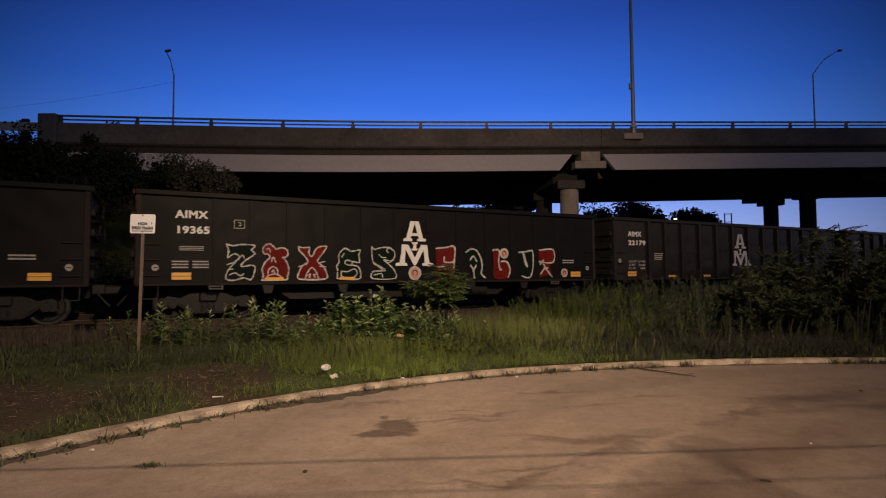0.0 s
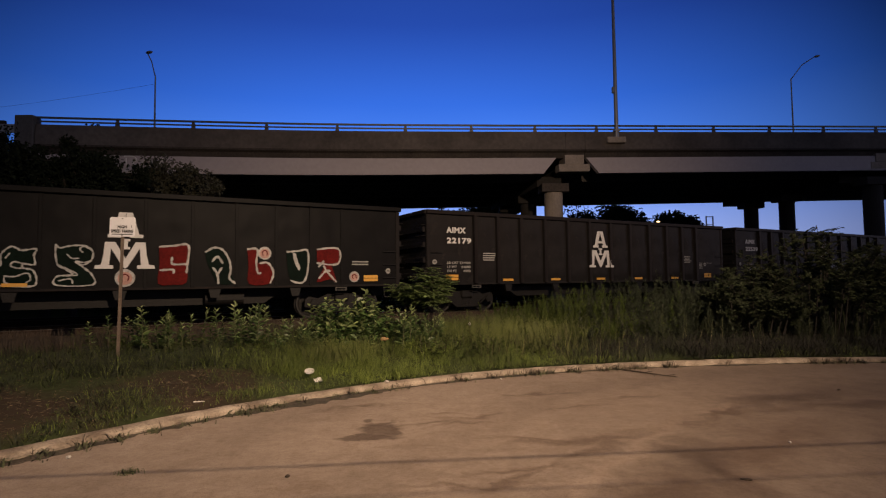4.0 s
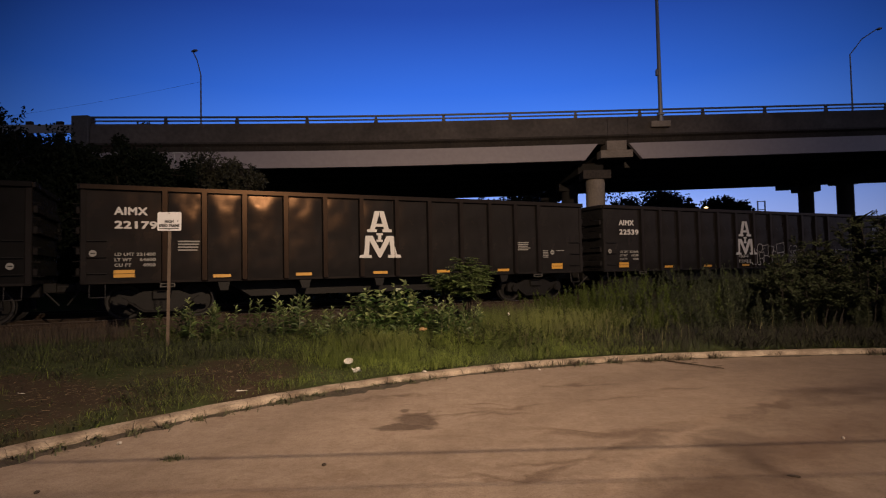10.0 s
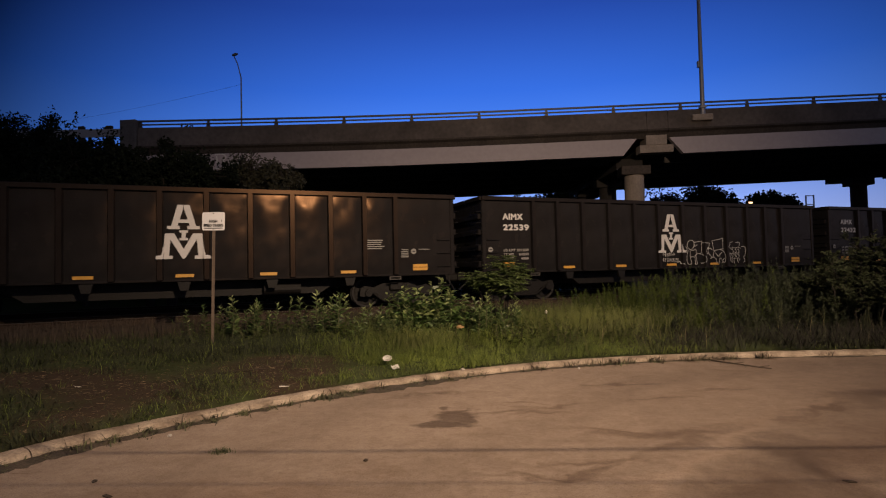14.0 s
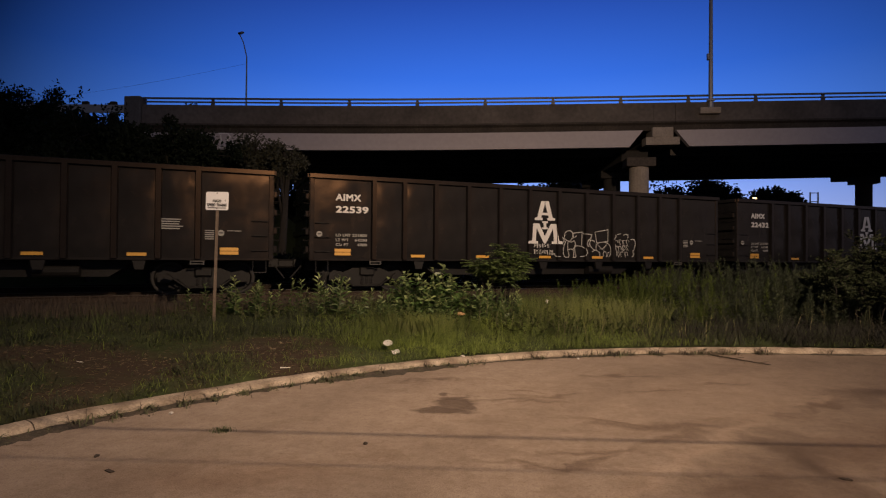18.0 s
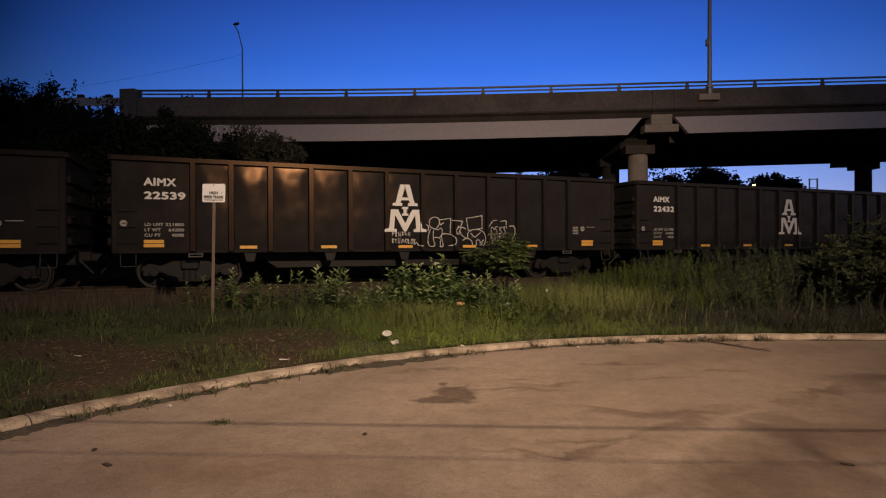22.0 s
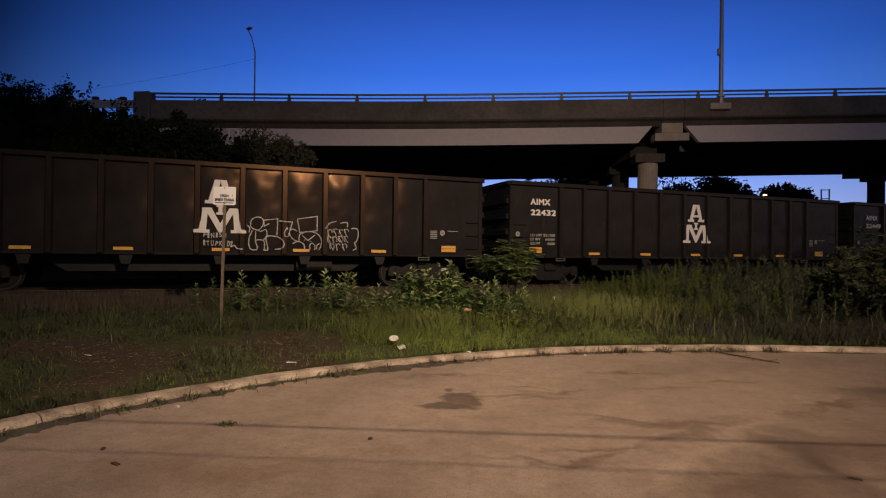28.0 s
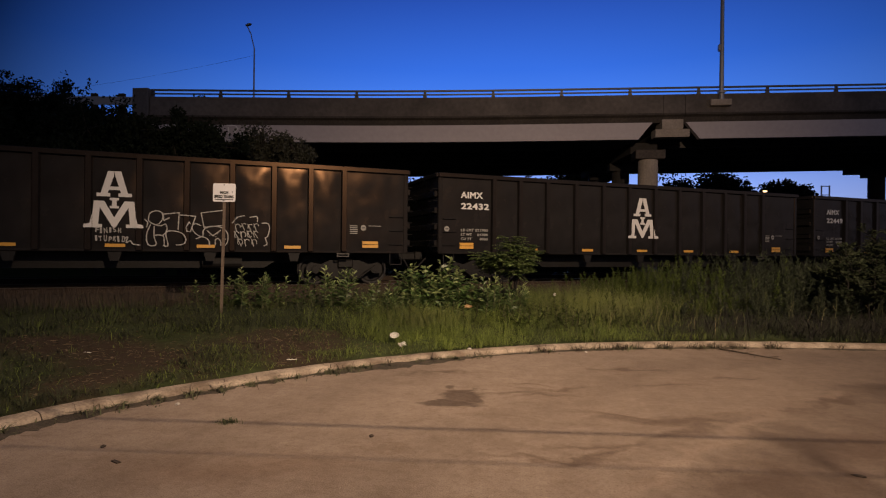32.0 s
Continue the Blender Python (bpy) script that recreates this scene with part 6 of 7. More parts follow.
def build_plants():
    rng = random.Random(12)
    milk = [plant("milkweed", 1, 24, 0.95, 0.23, 0.080, 0.12, 30 + k, "milk_leaf", 0.35, rise=0.6, young=k != 2) for k in range(5)]
    # loose clumps past the sign: middle x, middle y, half width, how many, size
    clumps = ((-5.25, 11.4, 0.6, 15, 0.9), (-6.3, 11.6, 0.5, 6, 0.75), (-3.65, 11.4, 0.38, 11, 0.95), (-2.75, 11.0, 0.42, 11, 0.72), (-2.0, 11.2, 0.4, 6, 0.6), (-0.42, 11.7, 0.4, 11, 0.82), (0.25, 11.9, 0.35, 8, 0.8), (-4.4, 11.7, 0.3, 3, 0.6), (-1.2, 11.5, 0.3, 4, 0.6))
    spots = [(c[0] + rng.gauss(0, 0.55) * c[2], c[1] + rng.gauss(0, 0.3), c[4] * rng.uniform(0.7, 1.12)) for c in clumps for _ in range(c[3])]
    for k, (x, y, size) in enumerate(spots):
        set_plant("milkweed", milk[k % 5], x, y, rng.uniform(0, 360), size, "leafy milkweed plant with upright broad green leaves", "weed", "milkweed plants")
    poke = [plant("broadleaf_bush", 11, 22, 1.15, 0.34, 0.165, 0.65, 50 + k, "leaf", 0.95, ragged=0.5, young=True) for k in range(2)]
    for k, (x, y, s) in enumerate(((-2.2, 12.3, 0.82), (-1.7, 12.2, 0.95), (-1.4, 12.5, 0.92), (-1.15, 12.1, 0.8), (-0.55, 12.5, 0.62), (-1.95, 11.9, 0.7))):
        set_plant("broadleaf_bush", poke[k % 2], x, y, 70 * k, 0.9 * s, "dense bush of broad drooping green leaves", "bush", "bushes by the track")
    # low creeping weeds in the middle of the verge
    low = [plant("ground_weed", 5, 16, 0.32, 0.09, 0.042, 0.5, 70 + k, "weed_leaf", 0.5) for k in range(2)]
    for k in range(54):
        x = rng.uniform(-0.8, 2.4)
        y = rng.uniform(10.4, 13.0)
        if k % 3 == 0:
            x, y = rng.uniform(-6.4, -1.4), rng.uniform(10.9, 11.7)
        set_plant("ground_weed", low[k % 2], x, y, rng.uniform(0, 360), rng.uniform(0.7, 1.2), "low tangled small-leaved weed in the grass", "weed", "low weeds")
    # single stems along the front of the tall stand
    # half the stems get darkened leaves, set where the lamplight fades to the right
    tall = [plant("tall_weed", 1, 84, 1.15, 0.12, 0.022, 0.16, 90 + k, "weed_leaf" if k < 6 else "dimmed_leaf", 0.3, rise=0.6) for k in range(12)]
    for k in range(300):
        x = rng.uniform(2.0, 13.0)
        y = rng.uniform(10.9, 14.0)
        d = beyond_kerb(x, y)
        w = (Vector((x, y, 0)) - TRACK).dot(ACROSS)
        if not 0.9 + 0.5 * rng.random() < d < 2.6 or w > -2.8:
            continue
        size = (0.55 + 0.40 * ramp01(d, 1.0, 3.0)) * rng.uniform(0.75, 1.12) * (0.6 + 0.4 * ramp01(x, 2.0, 5.5))
        set_plant("tall_weed", tall[k % 6 + (6 if x + rng.uniform(-0.9, 0.9) > 4.3 else 0)], x, y, rng.uniform(0, 360), size, "tall narrow-leaved weed at the edge of a dense stand", "weed", "stand of tall weeds")
    for x, y in ((0.9, 11.6), (1.35, 12.2), (2.1, 12.0), (1.0, 10.3), (1.7, 12.6)):
        set_plant("tall_weed", tall[0], x, y, 40 * x, 0.78, "tall narrow-leaved weed standing in the grass", "weed", "stand of tall weeds")


def weed_stand():
    """The mass of tall weeds behind, past counting: thin leafy stems, uneven in height."""
    rng = np.random.default_rng(44)
    n = 2300
    xy = np.stack([rng.uniform(1.6, 16, n), rng.uniform(10.5, 19, n)], 1)
    d, w = past_kerb(xy), across_track(xy)
    keep = (d > 1.6) & (w < -2.6) & (rng.uniform(0, 1, n) < np.clip((xy[:, 0] - 1.4) / 2.2, 0, 1))
    xy, d = xy[keep], d[keep]
    n = len(xy)
    h = (0.62 + 0.40 * np.clip((d - 1.5) / 2.0, 0, 1)) * (1 + 0.5 * patchy(xy, 0.9, 6)) * rng.uniform(0.55, 1.2, n) * np.clip(0.45 + 0.13 * (xy[:, 0] - 1.6), 0.45, 1.0)
    per = 64
    t = rng.uniform(0.12, 1.0, (n, per))
    lean = rng.normal(size=(n, 2)) * 0.17
    B = np.empty((n, per, 3))
    B[..., 0] = xy[:, None, 0] + lean[:, None, 0] * t * h[:, None]
    B[..., 1] = xy[:, None, 1] + lean[:, None, 1] * t * h[:, None]
    B[..., 2] = heights(xy)[:, None] + t * h[:, None]
    a = rng.uniform(0, 2 * np.pi, (n, per))
    A = np.stack([np.cos(a), np.sin(a), 0.75 + 1.3 * t ** 2 - 0.3 * rng.uniform(0, 1, (n, per))], -1)
    q = 1.0 - 0.5 * t ** 2
    B, A, q = B.reshape(-1, 3), A.reshape(-1, 3), q.ravel()
    k = len(B)
    N = rng.normal(size=(k, 3)) * 0.3 + (0, 0, 1)
    L, W = 0.125 * q * rng.uniform(0.7, 1.25, k), 0.022 * q * rng.uniform(0.8, 1.4, k)
    # a darker copy of the leaves paints the lamplight's fading to the right
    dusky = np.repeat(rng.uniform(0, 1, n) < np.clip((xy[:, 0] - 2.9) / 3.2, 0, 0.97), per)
    for pick, nm, mat, label in ((~dusky, "weed_stand", "weed_leaf", "dense stand of tall narrow-leaved green weeds"), (dusky, "dusky_weeds", "dimmed_leaf", "dense stand of tall weeds, leaves darkened as the light falls off")):
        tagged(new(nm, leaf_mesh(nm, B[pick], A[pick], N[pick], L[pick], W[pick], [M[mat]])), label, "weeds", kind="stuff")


weed_stand()
build_plants()


def compound_bush(name, x, y, z, canes, height, spread, seed, leaf_l, leaf_w, mat, label, category, pairs=7, low=0.35, short=0.5, fronds=9, rise=-0.25, loose=0.25):
    """A bush whose canes carry long feathered leaves."""
    rng = np.random.default_rng(seed)
    ob = thing(name, pose(x, y, z), label, category)
    B, A, N, Ls, Ws = [], [], [], [], []
    for c in range(canes):
        bm = bmesh.new()
        a = rng.uniform(0, 2 * np.pi)
        r = spread * np.sqrt(rng.uniform(0.02, 1))
        tip = np.array([r * np.cos(a), r * np.sin(a), height * (rng.uniform(short, 1.0) - 0.35 * (r / spread) ** 2)])
        foot = np.array([0.6 * r * np.cos(a), 0.6 * r * np.sin(a), -0.05])
        knee = foot + (tip - foot) * (0.35, 0.35, 0.7) + rng.normal(size=3) * (0.06, 0.06, 0.02)
        rod(bm, foot, knee, 0.012, 0.009, 5)
        rod(bm, knee, tip, 0.009, 0.005, 5)
        for k in range(fronds):
            b = rng.uniform(0, 2 * np.pi)
            u = rng.uniform(low, 1.0)
            start = foot + (knee - foot) * u * 2 if u < 0.5 else knee + (tip - knee) * (2 * u - 1)
            way = np.array([np.cos(b), np.sin(b), rng.uniform(rise, rise + 0.75)])
            way /= np.linalg.norm(way)
            length = leaf_l * 3.2 * rng.uniform(0.7, 1.2)
            side = np.cross(way, (0, 0, 1.0))
            rod(bm, start, start + way * length, 0.004, 0.002, 4)
            for j in range(pairs):
                p = start + way * length * (j + 1) / pairs - np.array([0, 0, 0.12 * length * (j / pairs) ** 2])
                for sgn in (-1, 1):
                    B.append(p)
                    A.append(side * sgn + way * 0.5 + np.array([0, 0, -0.15]))
                    N.append((loose * rng.normal(), loose * rng.normal(), 1))
                    Ls.append(leaf_l * rng.uniform(0.7, 1.15))
                    Ws.append(leaf_w * rng.uniform(0.8, 1.15))
        part("cane", bm, M["bark"], ob)
    shared("foliage", leaf_mesh("foliage", np.array(B), np.array(A), np.array(N), np.array(Ls), np.array(Ws), [M[mat]]), ob)
    return ob


compound_bush("sumac_bush", -0.1, 12.9, 0.28, 22, 1.88, 0.60, 5, 0.092, 0.042, "sumac_leaf", "round sumac bush with feathered green leaves", "bush", low=0.72, short=0.8, fronds=22)
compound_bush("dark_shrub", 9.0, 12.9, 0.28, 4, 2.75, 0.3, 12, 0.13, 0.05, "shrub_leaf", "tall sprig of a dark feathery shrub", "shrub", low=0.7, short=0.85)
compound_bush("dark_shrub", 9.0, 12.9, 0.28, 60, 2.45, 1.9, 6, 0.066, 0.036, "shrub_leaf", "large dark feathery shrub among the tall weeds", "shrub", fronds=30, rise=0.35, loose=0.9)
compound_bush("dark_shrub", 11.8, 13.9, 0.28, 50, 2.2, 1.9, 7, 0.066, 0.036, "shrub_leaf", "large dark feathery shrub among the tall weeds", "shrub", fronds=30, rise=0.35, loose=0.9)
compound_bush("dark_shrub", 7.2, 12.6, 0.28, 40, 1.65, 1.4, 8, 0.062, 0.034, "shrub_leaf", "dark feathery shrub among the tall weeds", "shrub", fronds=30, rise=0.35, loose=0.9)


def tree(x, y, z, height, crown_r, crown_z, leaves, seed, label, leaf=0.16, mat="tree_leaf", name="tree", squash=0.8):
    """A tapered trunk with limbs that fork twice, and leaves gathered in clumps at the twigs, with gaps between."""
    rng = np.random.default_rng(seed)
    ob = thing(name, pose(x, y, z), label, "tree" if name == "tree" else "shrub", "trees round the bridge")
    bm = bmesh.new()
    top = np.array([rng.normal() * 0.04 * height, rng.normal() * 0.04 * height, height * 0.72])
    rod(bm, (0, 0, -0.4), top * 0.5, 0.028 * height, 0.020 * height, 8)
    rod(bm, top * 0.5, top, 0.020 * height, 0.008 * height, 7)
    tips = []
    for k in range(16):
        a = 2.4 * k + rng.uniform(-0.4, 0.4)
        f = rng.uniform(0.35, 1.0)
        start = top * f
        r = crown_r * rng.uniform(0.55, 1.0)
        end = np.array([r * np.cos(a), r * np.sin(a), crown_z + crown_r * squash * rng.uniform(-0.75, 0.95) * (1 - 0.4 * (r / crown_r) ** 2)])
        mid = (start + end) / 2 + np.array([0, 0, 0.08 * height])
        rod(bm, start, mid, 0.009 * height, 0.006 * height, 5)
        rod(bm, mid, end, 0.006 * height, 0.002 * height, 5)
        tips += [end, mid]
        for j in range(3):
            t2 = end + rng.normal(size=3) * crown_r * 0.28
            rod(bm, mid + (end - mid) * 0.5, t2, 0.003 * height, 0.001 * height, 4)
            tips.append(t2)
    part("trunk", bm, M["bark"], ob)
    tips = np.array(tips)
    weight = rng.uniform(0.2, 1.0, len(tips))
    which = rng.choice(len(tips), leaves, p=weight / weight.sum())
    sigma = crown_r * rng.uniform(0.08, 0.20, len(tips))[which][:, None]
    B = tips[which] + np.clip(rng.normal(size=(leaves, 3)), -1.5, 1.5) * sigma
    A = rng.normal(size=(leaves, 3)) + np.array([0, 0, -0.3])
    N = rng.normal(size=(leaves, 3)) * 0.6 + np.array([0, 0, 1])
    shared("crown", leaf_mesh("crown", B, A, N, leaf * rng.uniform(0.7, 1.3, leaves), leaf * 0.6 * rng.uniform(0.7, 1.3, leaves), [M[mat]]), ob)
    return ob


def build_trees():
    dark = "dark leafy tree on the bridge embankment at dusk"
    for k, (x, y, top, r, n) in enumerate(((-12.4, 20.0, 6.5, 1.5, 8000), (-13.6, 20.4, 6.7, 1.9, 8000), (-16.4, 21.5, 7.3, 2.1, 8000), (-18.4, 23.6, 7.5, 1.5, 7000), (-20.1, 24.0, 8.0, 1.35, 7000), (-22.3, 24.0, 9.0, 1.5, 7500), (-24.6, 24.2, 8.3, 1.7, 7500), (-27.5, 25.0, 9.4, 2.0, 7500), (-17.6, 19.2, 5.6, 2.2, 7500), (-20.8, 19.6, 6.8, 2.3, 7500), (-24.5, 20.0, 7.6, 2.4, 7500), (-15.0, 18.9, 5.2, 1.7, 7000), (-28.5, 21.0, 8.6, 2.6, 7500))):
        z = ground_z(x, y)
        cz = max(top - z - 0.95 * r, 0.8)
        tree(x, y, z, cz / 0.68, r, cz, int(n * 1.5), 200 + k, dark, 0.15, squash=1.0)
    for x, y, r, zc, n, seed in ((-12.1, 26.6, 1.15, 6.45, 3400, 231), (-10.9, 26.3, 0.95, 6.05, 2600, 232)):
        z = ground_z(x, y)
        tree(x, y, z, (zc - z) / 0.68, r, zc - z, n, seed, "pale-leaved young tree in front of the bridge girder", 0.15, "pale_tree")
    for k, (x, y) in enumerate(((-11.5, 49), (-15.5, 51), (-19.5, 48), (-23.5, 50), (-28, 49), (-33, 52))):
        tree(x, y, ground_z(x, y), 6.6, 3.2, 4.6, 5200, 260 + k, "dark leafy tree behind the bridge", 0.34, squash=1.15)
    far = "distant dark tree seen under the bridge"
    for k, (x, y, top, r, n) in enumerate(((22.6, 75, 11.7, 3.6, 4200), (26.3, 76, 10.9, 2.6, 3000), (29.8, 75, 10.0, 2.1, 2600), (32.8, 74, 10.5, 2.0, 2600), (35.7, 76, 9.4, 1.6, 1800), (7.3, 74, 11.7, 2.2, 2400), (3.0, 76, 11, 2.6, 2400), (13.5, 78, 9.5, 3.0, 2400), (47, 72, 6.2, 2.4, 2200), (54, 74, 6.0, 2.6, 2200), (61, 76, 6.4, 2.8, 2200))):
        cz = top - 0.3 - 0.95 * r
        tree(x, y, 0.25, cz / 0.68, r, cz, n, 300 + k, far, 0.46, squash=1.0)


build_trees()


def build_undergrowth():
    """Dark scrub behind the tracks and a far belt of woods, nothing of which can be counted."""
    rng = np.random.default_rng(77)
    n = 60000
    u, v = rng.uniform(-40, 55, n), rng.uniform(7.6, 12.0, n)
    xy = np.stack([TRACK.x + ALONG.x * u + ACROSS.x * v, TRACK.y + ALONG.y * u + ACROSS.y * v], 1)
    h = (1.1 + 0.8 * np.array([noise.noise(Vector((a * 0.3, b * 0.3, 1))) for a, b in xy])).clip(0.25, 2.0) * rng.uniform(0.1, 1.0, n)
    B = np.column_stack([xy, heights(xy) + h])
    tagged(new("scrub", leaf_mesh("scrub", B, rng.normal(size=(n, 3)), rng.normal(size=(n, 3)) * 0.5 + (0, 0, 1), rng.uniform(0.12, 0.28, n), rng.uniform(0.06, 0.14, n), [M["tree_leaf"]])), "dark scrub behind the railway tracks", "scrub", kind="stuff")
    n = 15000
    x, y = rng.uniform(-42, -8.5, n), rng.uniform(51, 58, n)
    top = np.array([7.6 + 1.4 * noise.noise(Vector((a * 0.25, b * 0.25, 5))) for a, b in zip(x, y)]) * np.clip((-6.0 - x) / 5.0, 0.2, 1)
    B = np.column_stack([x, y, 0.2 + top * rng.uniform(0, 1, n) ** 0.8])
    tagged(new("thicket", leaf_mesh("thicket", B, rng.normal(size=(n, 3)), rng.normal(size=(n, 3)) * 0.6 + (0, -0.6, 0.6), rng.uniform(0.4, 0.9, n), rng.uniform(0.25, 0.6, n), [M["tree_leaf"]])), "dark thicket behind the bridge", "thicket", kind="stuff")
    n = 70000
    x = rng.uniform(-90, 150, n)
    y = 105 + rng.uniform(-6, 14, n)
    top = np.array([4.2 + 2.2 * noise.noise(Vector((a * 0.07, 0, 3))) + 1.2 * noise.noise(Vector((a * 0.3, 0, 7))) for a in x])
    B = np.column_stack([x, y, 0.2 + top * rng.uniform(0, 1, n) ** 0.6])
    tagged(new("far_woods", leaf_mesh("far_woods", B, rng.normal(size=(n, 3)), rng.normal(size=(n, 3)) * 0.6 + (0, -0.6, 0.6), rng.uniform(0.9, 1.9, n), rng.uniform(0.6, 1.3, n), [M["tree_leaf"]])), "distant belt of dark woods", "woods", kind="stuff")


build_undergrowth()


# ---- sign ----
def build_sign():
    x, y = -5.70, 10.58
    z = ground_z(x, y)
    sign = thing("warning_sign", pose(x, y, z, 0, 1.2, 0), "small white railway warning sign on a rusty steel post", "sign")
    top = 2.83 - z
    bm = bmesh.new()
    # U-channel post
    box(bm, -0.024, 0.024, 0.006, 0.012, -0.4, top - 0.03)
    for s in (-1, 1):
        box(bm, s * 0.024, s * 0.017, 0.012, 0.036, -0.4, top - 0.03)
    part("post", bm, M["post"], sign)
    bm = bmesh.new()
    box(bm, -0.235, 0.235, -0.003, 0.003, top - 0.36, top, 0.0)
    vert = [e for e in bm.edges if abs(e.verts[0].co.y - e.verts[1].co.y) > 0.001]
    bmesh.ops.bevel(bm, geom=vert, offset=0.016, segments=3, affect="EDGES")
    board = part("board", bm, M["sign_white"], sign)
    for text, cz, size, w in (("HIGH", top - 0.205, 0.055, 0.17), ("SPEED TRAINS", top - 0.285, 0.055, 0.40)):
        me = words(text, size, 0.0035)
        xs = [v.co.x for v in me.vertices]
        me.transform(Matrix.Translation((-w / 2, 0, 0)) @ Matrix.Diagonal((w / (max(xs) - min(xs)), 1, 1, 1)) @ Matrix.Translation((-min(xs), 0, 0)))
        me.materials.append(M["letter"])
        for c in characters(me):
            shared("lettering", c, board, pose(0, -0.006, cz))
    st = Strokes(-0.0055)
    st.flat([(-0.19, top - 0.325), (0.19, top - 0.325), (0.19, top - 0.310), (-0.19, top - 0.310)])
    part("small_writing", st.bm, M["letter"], board)
    st = Strokes(-0.0055)
    st.flat([(0.165, top - 0.195), (0.173, top - 0.195), (0.175, top - 0.15), (0.163, top - 0.15)])
    part("printed_mark", st.bm, M["letter"], board)
    for zz in (top - 0.025, top - 0.335):
        bm = bmesh.new()
        rod(bm, (0, -0.009, zz), (0, -0.003, zz), 0.011, sides=8)
        part("bolt", bm, M["truck"], board)


M["post"] = material("rusty_sign_post", (0.22, 0.17, 0.13), 0.7, 0.4, var=0.25, scale=4, fine=40, bump=0.1)
build_sign()


# ---- the street lamp that lights the road, and the wires overhead ----
def build_street_light():
    base = Vector((8.0, -5.6, 0.0))
    head = LAMP_AT + Vector((0, 0, 0.16))
    lamp = thing("street_light", Matrix.Translation(base), "wooden pole street light with a lit amber lamp", "street light")
    bm = bmesh.new()
    rod(bm, (0, 0, -0.5), (0, 0, 10.8), 0.16, 0.11, 14)
    part("pole", bm, M["timber"], lamp)
    d = head - base
    bm = bmesh.new()
    rod(bm, (0, 0, 9.5), (d.x * 0.5, d.y * 0.5, 10.05), 0.035, 0.032, 8)
    rod(bm, (d.x * 0.5, d.y * 0.5, 10.05), (d.x * 0.93, d.y * 0.93, d.z + 0.04), 0.032, 0.03, 8)
    part("arm", bm, M["steel"], lamp)
    bm = bmesh.new()
    box(bm, -0.17, 0.17, -0.36, 0.30, 0.0, 0.12, 0.04)
    bmesh.ops.transform(bm, matrix=Matrix.Translation(d) @ Matrix.Rotation(math.atan2(d.y, d.x) - math.pi / 2, 4, "Z"), verts=bm.verts)
    part("lamp_head", bm, M["steel"], lamp)
    bm = bmesh.new()
    box(bm, -0.10, 0.10, -0.12, 0.12, -0.012, 0.0)
    bmesh.ops.transform(bm, matrix=Matrix.Translation(d), verts=bm.verts)
    part("lamp_glass", bm, M["glow"], lamp)


build_street_light()


def wire(a, b, sag, r, name, label):
    bm = bmesh.new()
    a, b = Vector(a), Vector(b)
    n = 24
    pts = [a.lerp(b, k / n) - Vector((0, 0, sag * 4 * (k / n) * (1 - k / n))) for k in range(n + 1)]
    for p, q in zip(pts, pts[1:]):
        rod(bm, p, q, r, sides=6)
    ob = new(name, mesh_of(bm, name, M["cable"]))
    return tagged(ob, label, "cable")


CABLES = ((0.775, 0.0055), (0.47, 0.003))
for x in (-26.0, 30.0):
    pole = thing("utility_pole", pose(x, 0.6 + 0.062 * (x - 2.6), 0), "weathered wooden utility pole carrying cables over the road", "utility pole", "utility poles")
    bm = bmesh.new()
    rod(bm, (0, 0, -0.6), (0, 0, 8.2), 0.15, 0.11, 12)
    part("pole", bm, M["timber"], pole)
    bm = bmesh.new()
    box(bm, -0.05, 0.05, -0.9, 0.9, 6.38, 6.5, 0.01)
    part("crossarm", bm, M["timber"], pole)
for y, r in CABLES:
    wire((-26.0, y - 0.062 * 28.6, 6.5), (30.0, y + 0.062 * 27.4, 6.5), 0.5, r, "overhead_cable", "black overhead cable strung between wooden poles")
p1 = on_bridge(-18.65, DECK - 0.2, -6.5)
wire((-75, 58, 18.6), (p1.x, p1.y, p1.z), 1.2, 0.008, "overhead_cable", "thin dark cable running to the street lamp on the bridge")


# ---- litter and small things ----
def paper_plate(x, y, tilt, turn, name, label, crumple=0.0, lift=0.12):
    bm = bmesh.new()
    rings = []
    for r, z in ((0.0, 0.0), (0.05, 0.0), (0.058, 0.009), (0.074, 0.012)):
        rings.append([bm.verts.new((r * math.cos(2 * math.pi * k / 20), r * math.sin(2 * math.pi * k / 20), z + crumple * math.sin(2 * math.pi * 3 * k / 20) * r)) for k in range(20)] if r else [bm.verts.new((0, 0, 0))])
    for k in range(20):
        bm.faces.new((rings[0][0], rings[1][k], rings[1][(k + 1) % 20]))
    for a, b in zip(rings[1:], rings[2:]):
        for k in range(20):
            bm.faces.new((a[k], b[k], b[(k + 1) % 20], a[(k + 1) % 20]))
    bmesh.ops.solidify(bm, geom=list(bm.faces), thickness=0.002)
    ob = new(name, mesh_of(bm, name, M["paper"], True))
    ob.matrix_basis = pose(x, y, ground_z(x, y) + lift, tilt, 0, turn)
    tagged(ob, label, "plate", "discarded paper plates")


paper_plate(-1.80, 8.68, 30, 10, "paper_plate", "discarded white paper plate lying in the grass")
paper_plate(-1.62, 8.40, 16, 50, "paper_plate", "crumpled soiled paper plate lying in the grass", 0.25, 0.035)


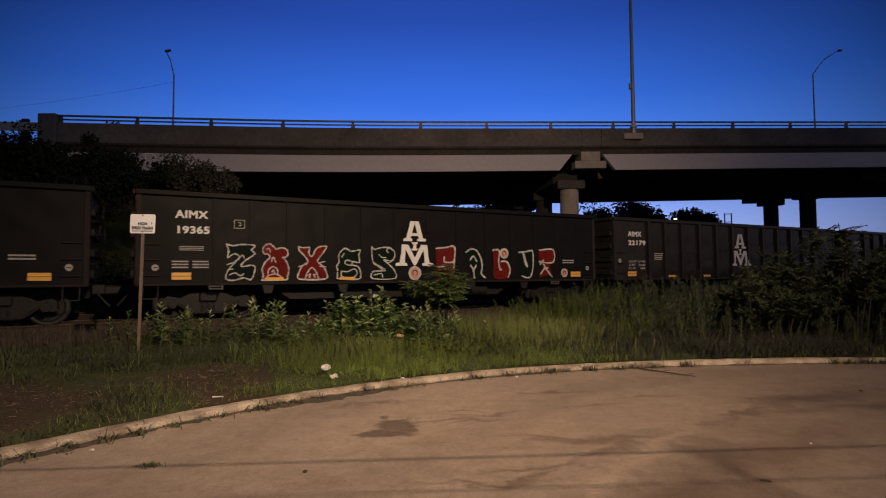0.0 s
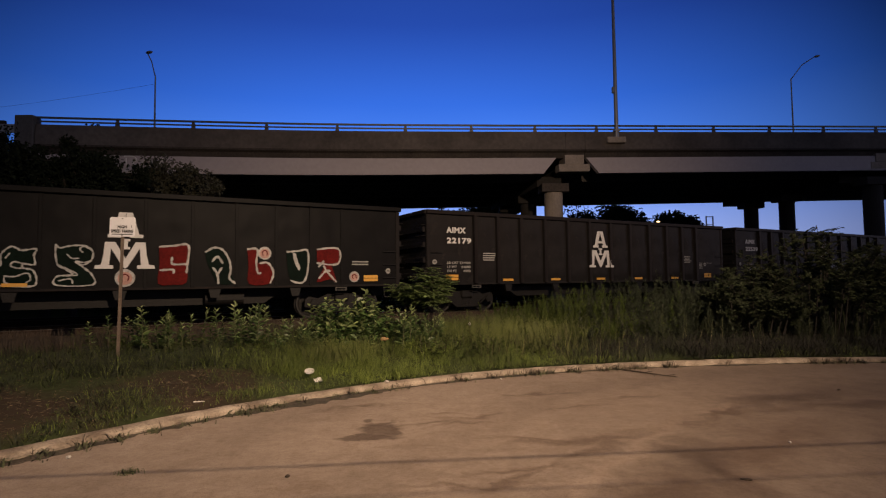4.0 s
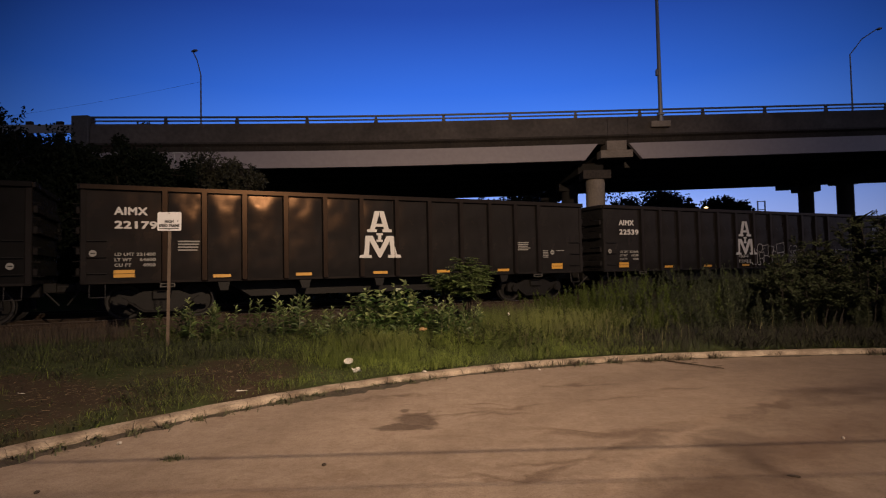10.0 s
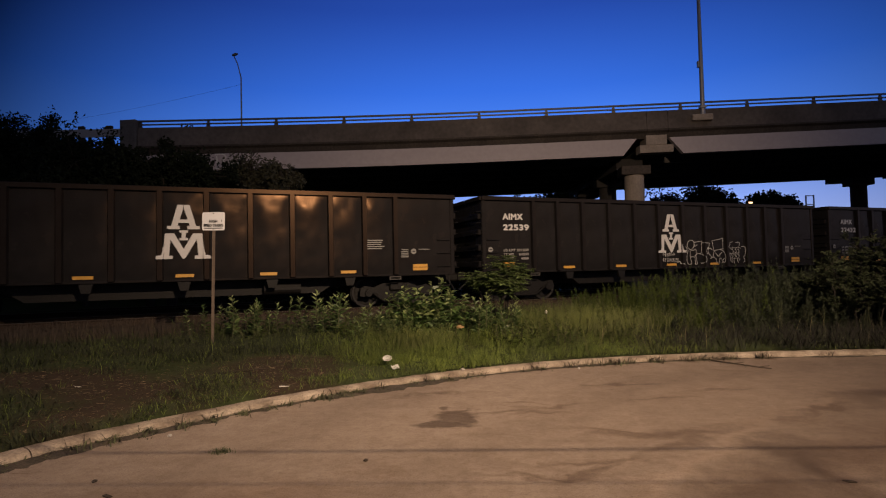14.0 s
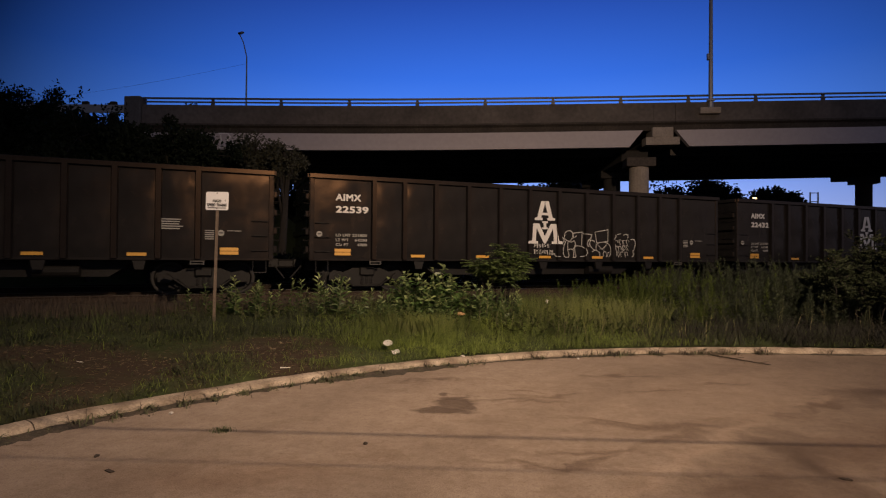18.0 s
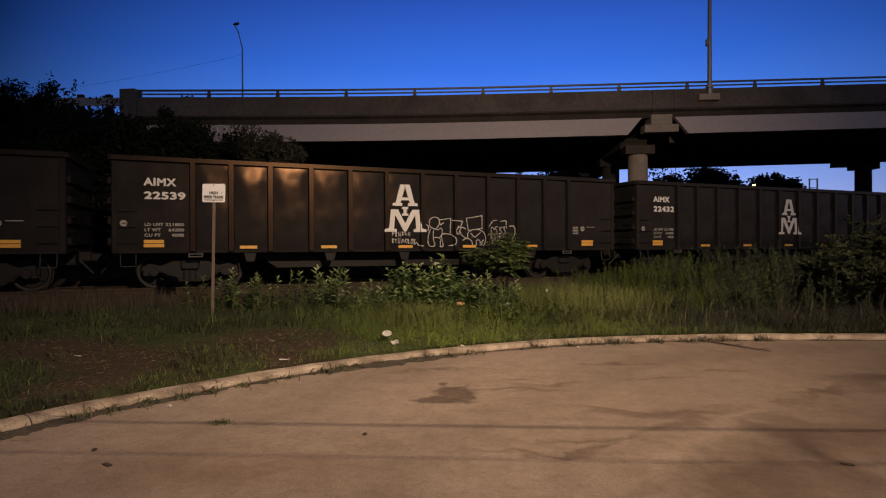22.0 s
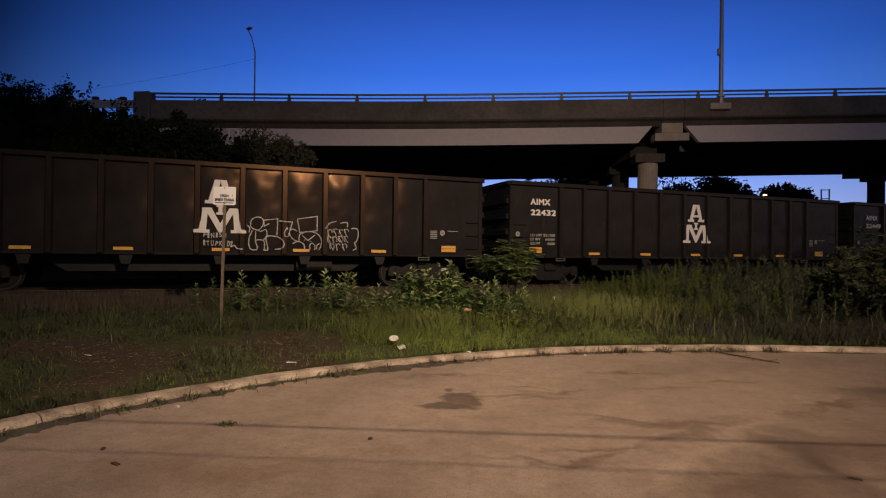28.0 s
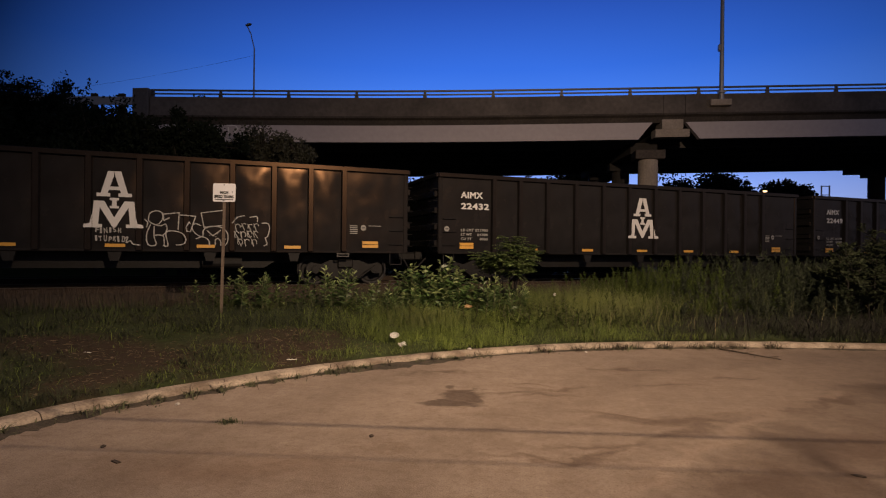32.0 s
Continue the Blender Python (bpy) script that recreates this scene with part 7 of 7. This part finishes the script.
def chip(name, x, y, z, size, mat, label, category, seed, flat=0.6, group=""):
    """A small uneven lump."""
    bm = bmesh.new()
    bmesh.ops.create_icosphere(bm, subdivisions=2, radius=1.0)
    for v in bm.verts:
        q = 1 + 0.35 * noise.noise(v.co * 1.6 + Vector((seed * 3.7, 0, 0)))
        v.co = Vector((v.co.x * size[0], v.co.y * size[1], v.co.z * size[2])) * q
    ob = new(name, mesh_of(bm, name, M[mat]))
    ob.matrix_basis = pose(x, y, z, 0, 0, 37 * seed)
    return tagged(ob, label, category, group)


def stick(name, a, b, r, mat, label, seed=0, twigs=0):
    bm = bmesh.new()
    a, b = Vector(a), Vector(b)
    rng = random.Random(seed)
    last = a
    n = 5
    for k in range(1, n + 1):
        p = a.lerp(b, k / n) + Vector((rng.uniform(-1, 1), rng.uniform(-1, 1), 0)) * 0.06 * (b - a).length / n
        rod(bm, last, p, r * (1 - 0.12 * (k - 1)), r * (1 - 0.12 * k), 6)
        if twigs and k < n:
            d = (b - a).normalized()
            q = p + (d * 0.5 + Vector((-d.y, d.x, 0.1)) * rng.choice((-1, 1))) * 0.16
            rod(bm, p, q, r * 0.5, r * 0.25, 5)
        last = p
    ob = new(name, mesh_of(bm, name, M[mat]))
    return tagged(ob, label, "stick" if mat == "twig" else "litter")


chip("stone", -1.15, 4.73, 0.012, (0.02, 0.016, 0.012), "mulch", "small dark stone on the asphalt", "stone", 1)
chip("stone", 3.45, 5.4, 0.008, (0.016, 0.013, 0.010), "pale_stone", "tiny pale stone on the asphalt", "stone", 2)
chip("stone", -3.30, 5.36, 0.012, (0.030, 0.022, 0.016), "pale_stone", "small pale stone by the kerb", "stone", 3)
chip("stone", 1.15, 9.05, 0.012, (0.022, 0.02, 0.016), "pale_stone", "small pale stone by the kerb", "stone", 4)
chip("stone", -0.62, 8.50, 0.10, (0.035, 0.022, 0.018), "pale_stone", "pale broken stone lying on the kerb", "stone", 5)
chip("dirt_clump", -2.02, 7.46, 0.015, (0.12, 0.06, 0.04), "mulch", "heap of dark dirt and dead leaves by the kerb", "dirt", 6)
chip("dirt_clump", -2.24, 7.27, 0.015, (0.09, 0.045, 0.028), "mulch", "heap of dark dirt and dead leaves by the kerb", "dirt", 7)
chip("dirt_clump", -3.18, 4.18, 0.003, (0.038, 0.02, 0.010), "mulch", "small dark clump of dirt on the asphalt", "dirt", 8)
chip("bottle_cap_scrap", 2.49, 4.46, 0.004, (0.045, 0.02, 0.008), "mulch", "flattened dark scrap on the asphalt", "litter", 9)
chip("dark_scrap", 5.7, 7.8, 0.006, (0.028, 0.02, 0.012), "mulch", "small dark scrap on the asphalt", "litter", 10)
chip("orange_scrap", -0.92, 12.0, ground_z(-0.92, 12.0) + 0.16, (0.11, 0.06, 0.05), "rag", "crumpled orange plastic scrap among weeds", "litter", 11)
chip("white_scrap", 0.95, 13.1, ground_z(0.95, 13.1) + 0.38, (0.06, 0.03, 0.04), "paper", "torn white plastic scrap caught in the grass", "litter", 12)
bm = bmesh.new()
box(bm, -0.042, 0.042, -0.016, 0.016, 0, 0.010, 0.003)
scrap = new("flat_scrap", mesh_of(bm, "flat_scrap", M["mulch"]))
scrap.matrix_basis = pose(-2.86, 3.9, 0.001, 0, 0, -25)
tagged(scrap, "flat dark brown scrap on the asphalt", "litter")
stick("branch", (3.35, 9.72, 0.02), (3.95, 8.95, 0.015), 0.014, "twig", "dead forked branch fallen from the kerb onto asphalt", 1, 1)
stick("litter_stick", (-2.85, 7.02, 0.15), (-2.71, 7.0, 0.16), 0.008, "paper", "white splintered stick lying on bare soil", 2)
stick("litter_stick", (-6.15, 7.05, 0.16), (-5.85, 7.0, 0.17), 0.008, "paper", "white splintered stick lying on bare soil", 3)
stick("litter_stick", (-5.65, 6.95, 0.16), (-5.5, 6.9, 0.17), 0.010, "paper", "white splintered stick lying on bare soil", 4)
stick("branch", (-4.2, 7.9, 0.17), (-3.5, 8.2, 0.18), 0.009, "twig", "thin dead twig on bare soil", 5, 1)


def asphalt_weed():
    rng = np.random.default_rng(3)
    n = 150
    xy = np.column_stack([-2.53 + rng.normal(size=n) * 0.045, 4.91 + rng.normal(size=n) * 0.035, np.zeros(n)])
    ob = new("crack_weed", blade_mesh("crack_weed", xy, rng.uniform(0.015, 0.045, n), rng.uniform(0.4, 1.4, n), rng.uniform(0.005, 0.010, n), M["gutter_weed"], rng))
    tagged(ob, "small flat weed growing from a crack in the asphalt", "weed")


asphalt_weed()


M["straw"] = material("straw_and_dead_leaves", (0.20, 0.155, 0.10), 0.85, var=0.2, scale=0.7, fine=6, bump=0, second=(0.07, 0.045, 0.025), random_hue=0.6)


def scatter_debris():
    """Dead leaves, chips and straw on the bare soil and along the gutter."""
    rng = np.random.default_rng(21)
    n = 7500
    xy = np.column_stack([rng.uniform(-7.5, -1.5, n), rng.uniform(5, 10.5, n)])
    d = past_kerb(xy)
    keep = (d > 0.2) & (rng.uniform(0, 1, n) < 0.12 + bare(xy))
    xy = xy[keep]
    k = len(xy)
    B = np.column_stack([xy, heights(xy) + 0.008])
    A = rng.normal(size=(k, 3)) * (1, 1, 0.15)
    tagged(new("leaf_litter", leaf_mesh("leaf_litter", B, A, rng.normal(size=(k, 3)) * 0.3 + (0, 0, 1), rng.uniform(0.02, 0.10, k), rng.uniform(0.003, 0.010, k), [M["straw"]])), "dead leaves and straw on bare soil", "leaf litter", kind="stuff")


scatter_debris()


def far_things():
    gantry = thing("signal_gantry", pose(45.7, 90, 0.2), "distant thin steel frame gantry beyond the bridge", "gantry")
    for x in (-0.55, 0.55):
        bm = bmesh.new()
        box(bm, x - 0.07, x + 0.07, -0.1, 0.1, 0, 11.3)
        part("gantry_post", bm, M["steel"], gantry)
    for z in (11.2, 9.9):
        bm = bmesh.new()
        box(bm, -0.55, 0.55, -0.05, 0.05, z - 0.06, z + 0.06)
        part("gantry_beam", bm, M["steel"], gantry)
    lamp = thing("far_lamp", pose(24.86, 60, 0.2), "distant lit lamp on a slim post", "street lamp")
    bm = bmesh.new()
    rod(bm, (0, 0, 0), (0, 0, 7.38), 0.06, sides=8)
    part("pole", bm, M["steel"], lamp)
    bm = bmesh.new()
    bmesh.ops.create_icosphere(bm, subdivisions=2, radius=0.15, matrix=Matrix.Translation((0, 0, 7.44)) @ Matrix.Diagonal((1.4, 1, 0.6, 1)))
    part("lamp_globe", bm, M["glow"], lamp)


far_things()


# ---- what moves ----
def motions():
    turn = Matrix.Rotation(THETA, 4, "Z")
    for car, start in CARS:
        walk(car, [(0.5 * i, Matrix.Translation(TRACK + ALONG * (start - travelled(0.5 * i)) + Vector((0, 0, RAIL_Z))) @ turn) for i in range(65)])
    for wheel, dx in WHEELS:
        walk(wheel, [(0.25 * i, pose(dx, 0, WHEEL_R, 0, -math.degrees(travelled(0.25 * i) / WHEEL_R), 0)) for i in range(129)])


motions()
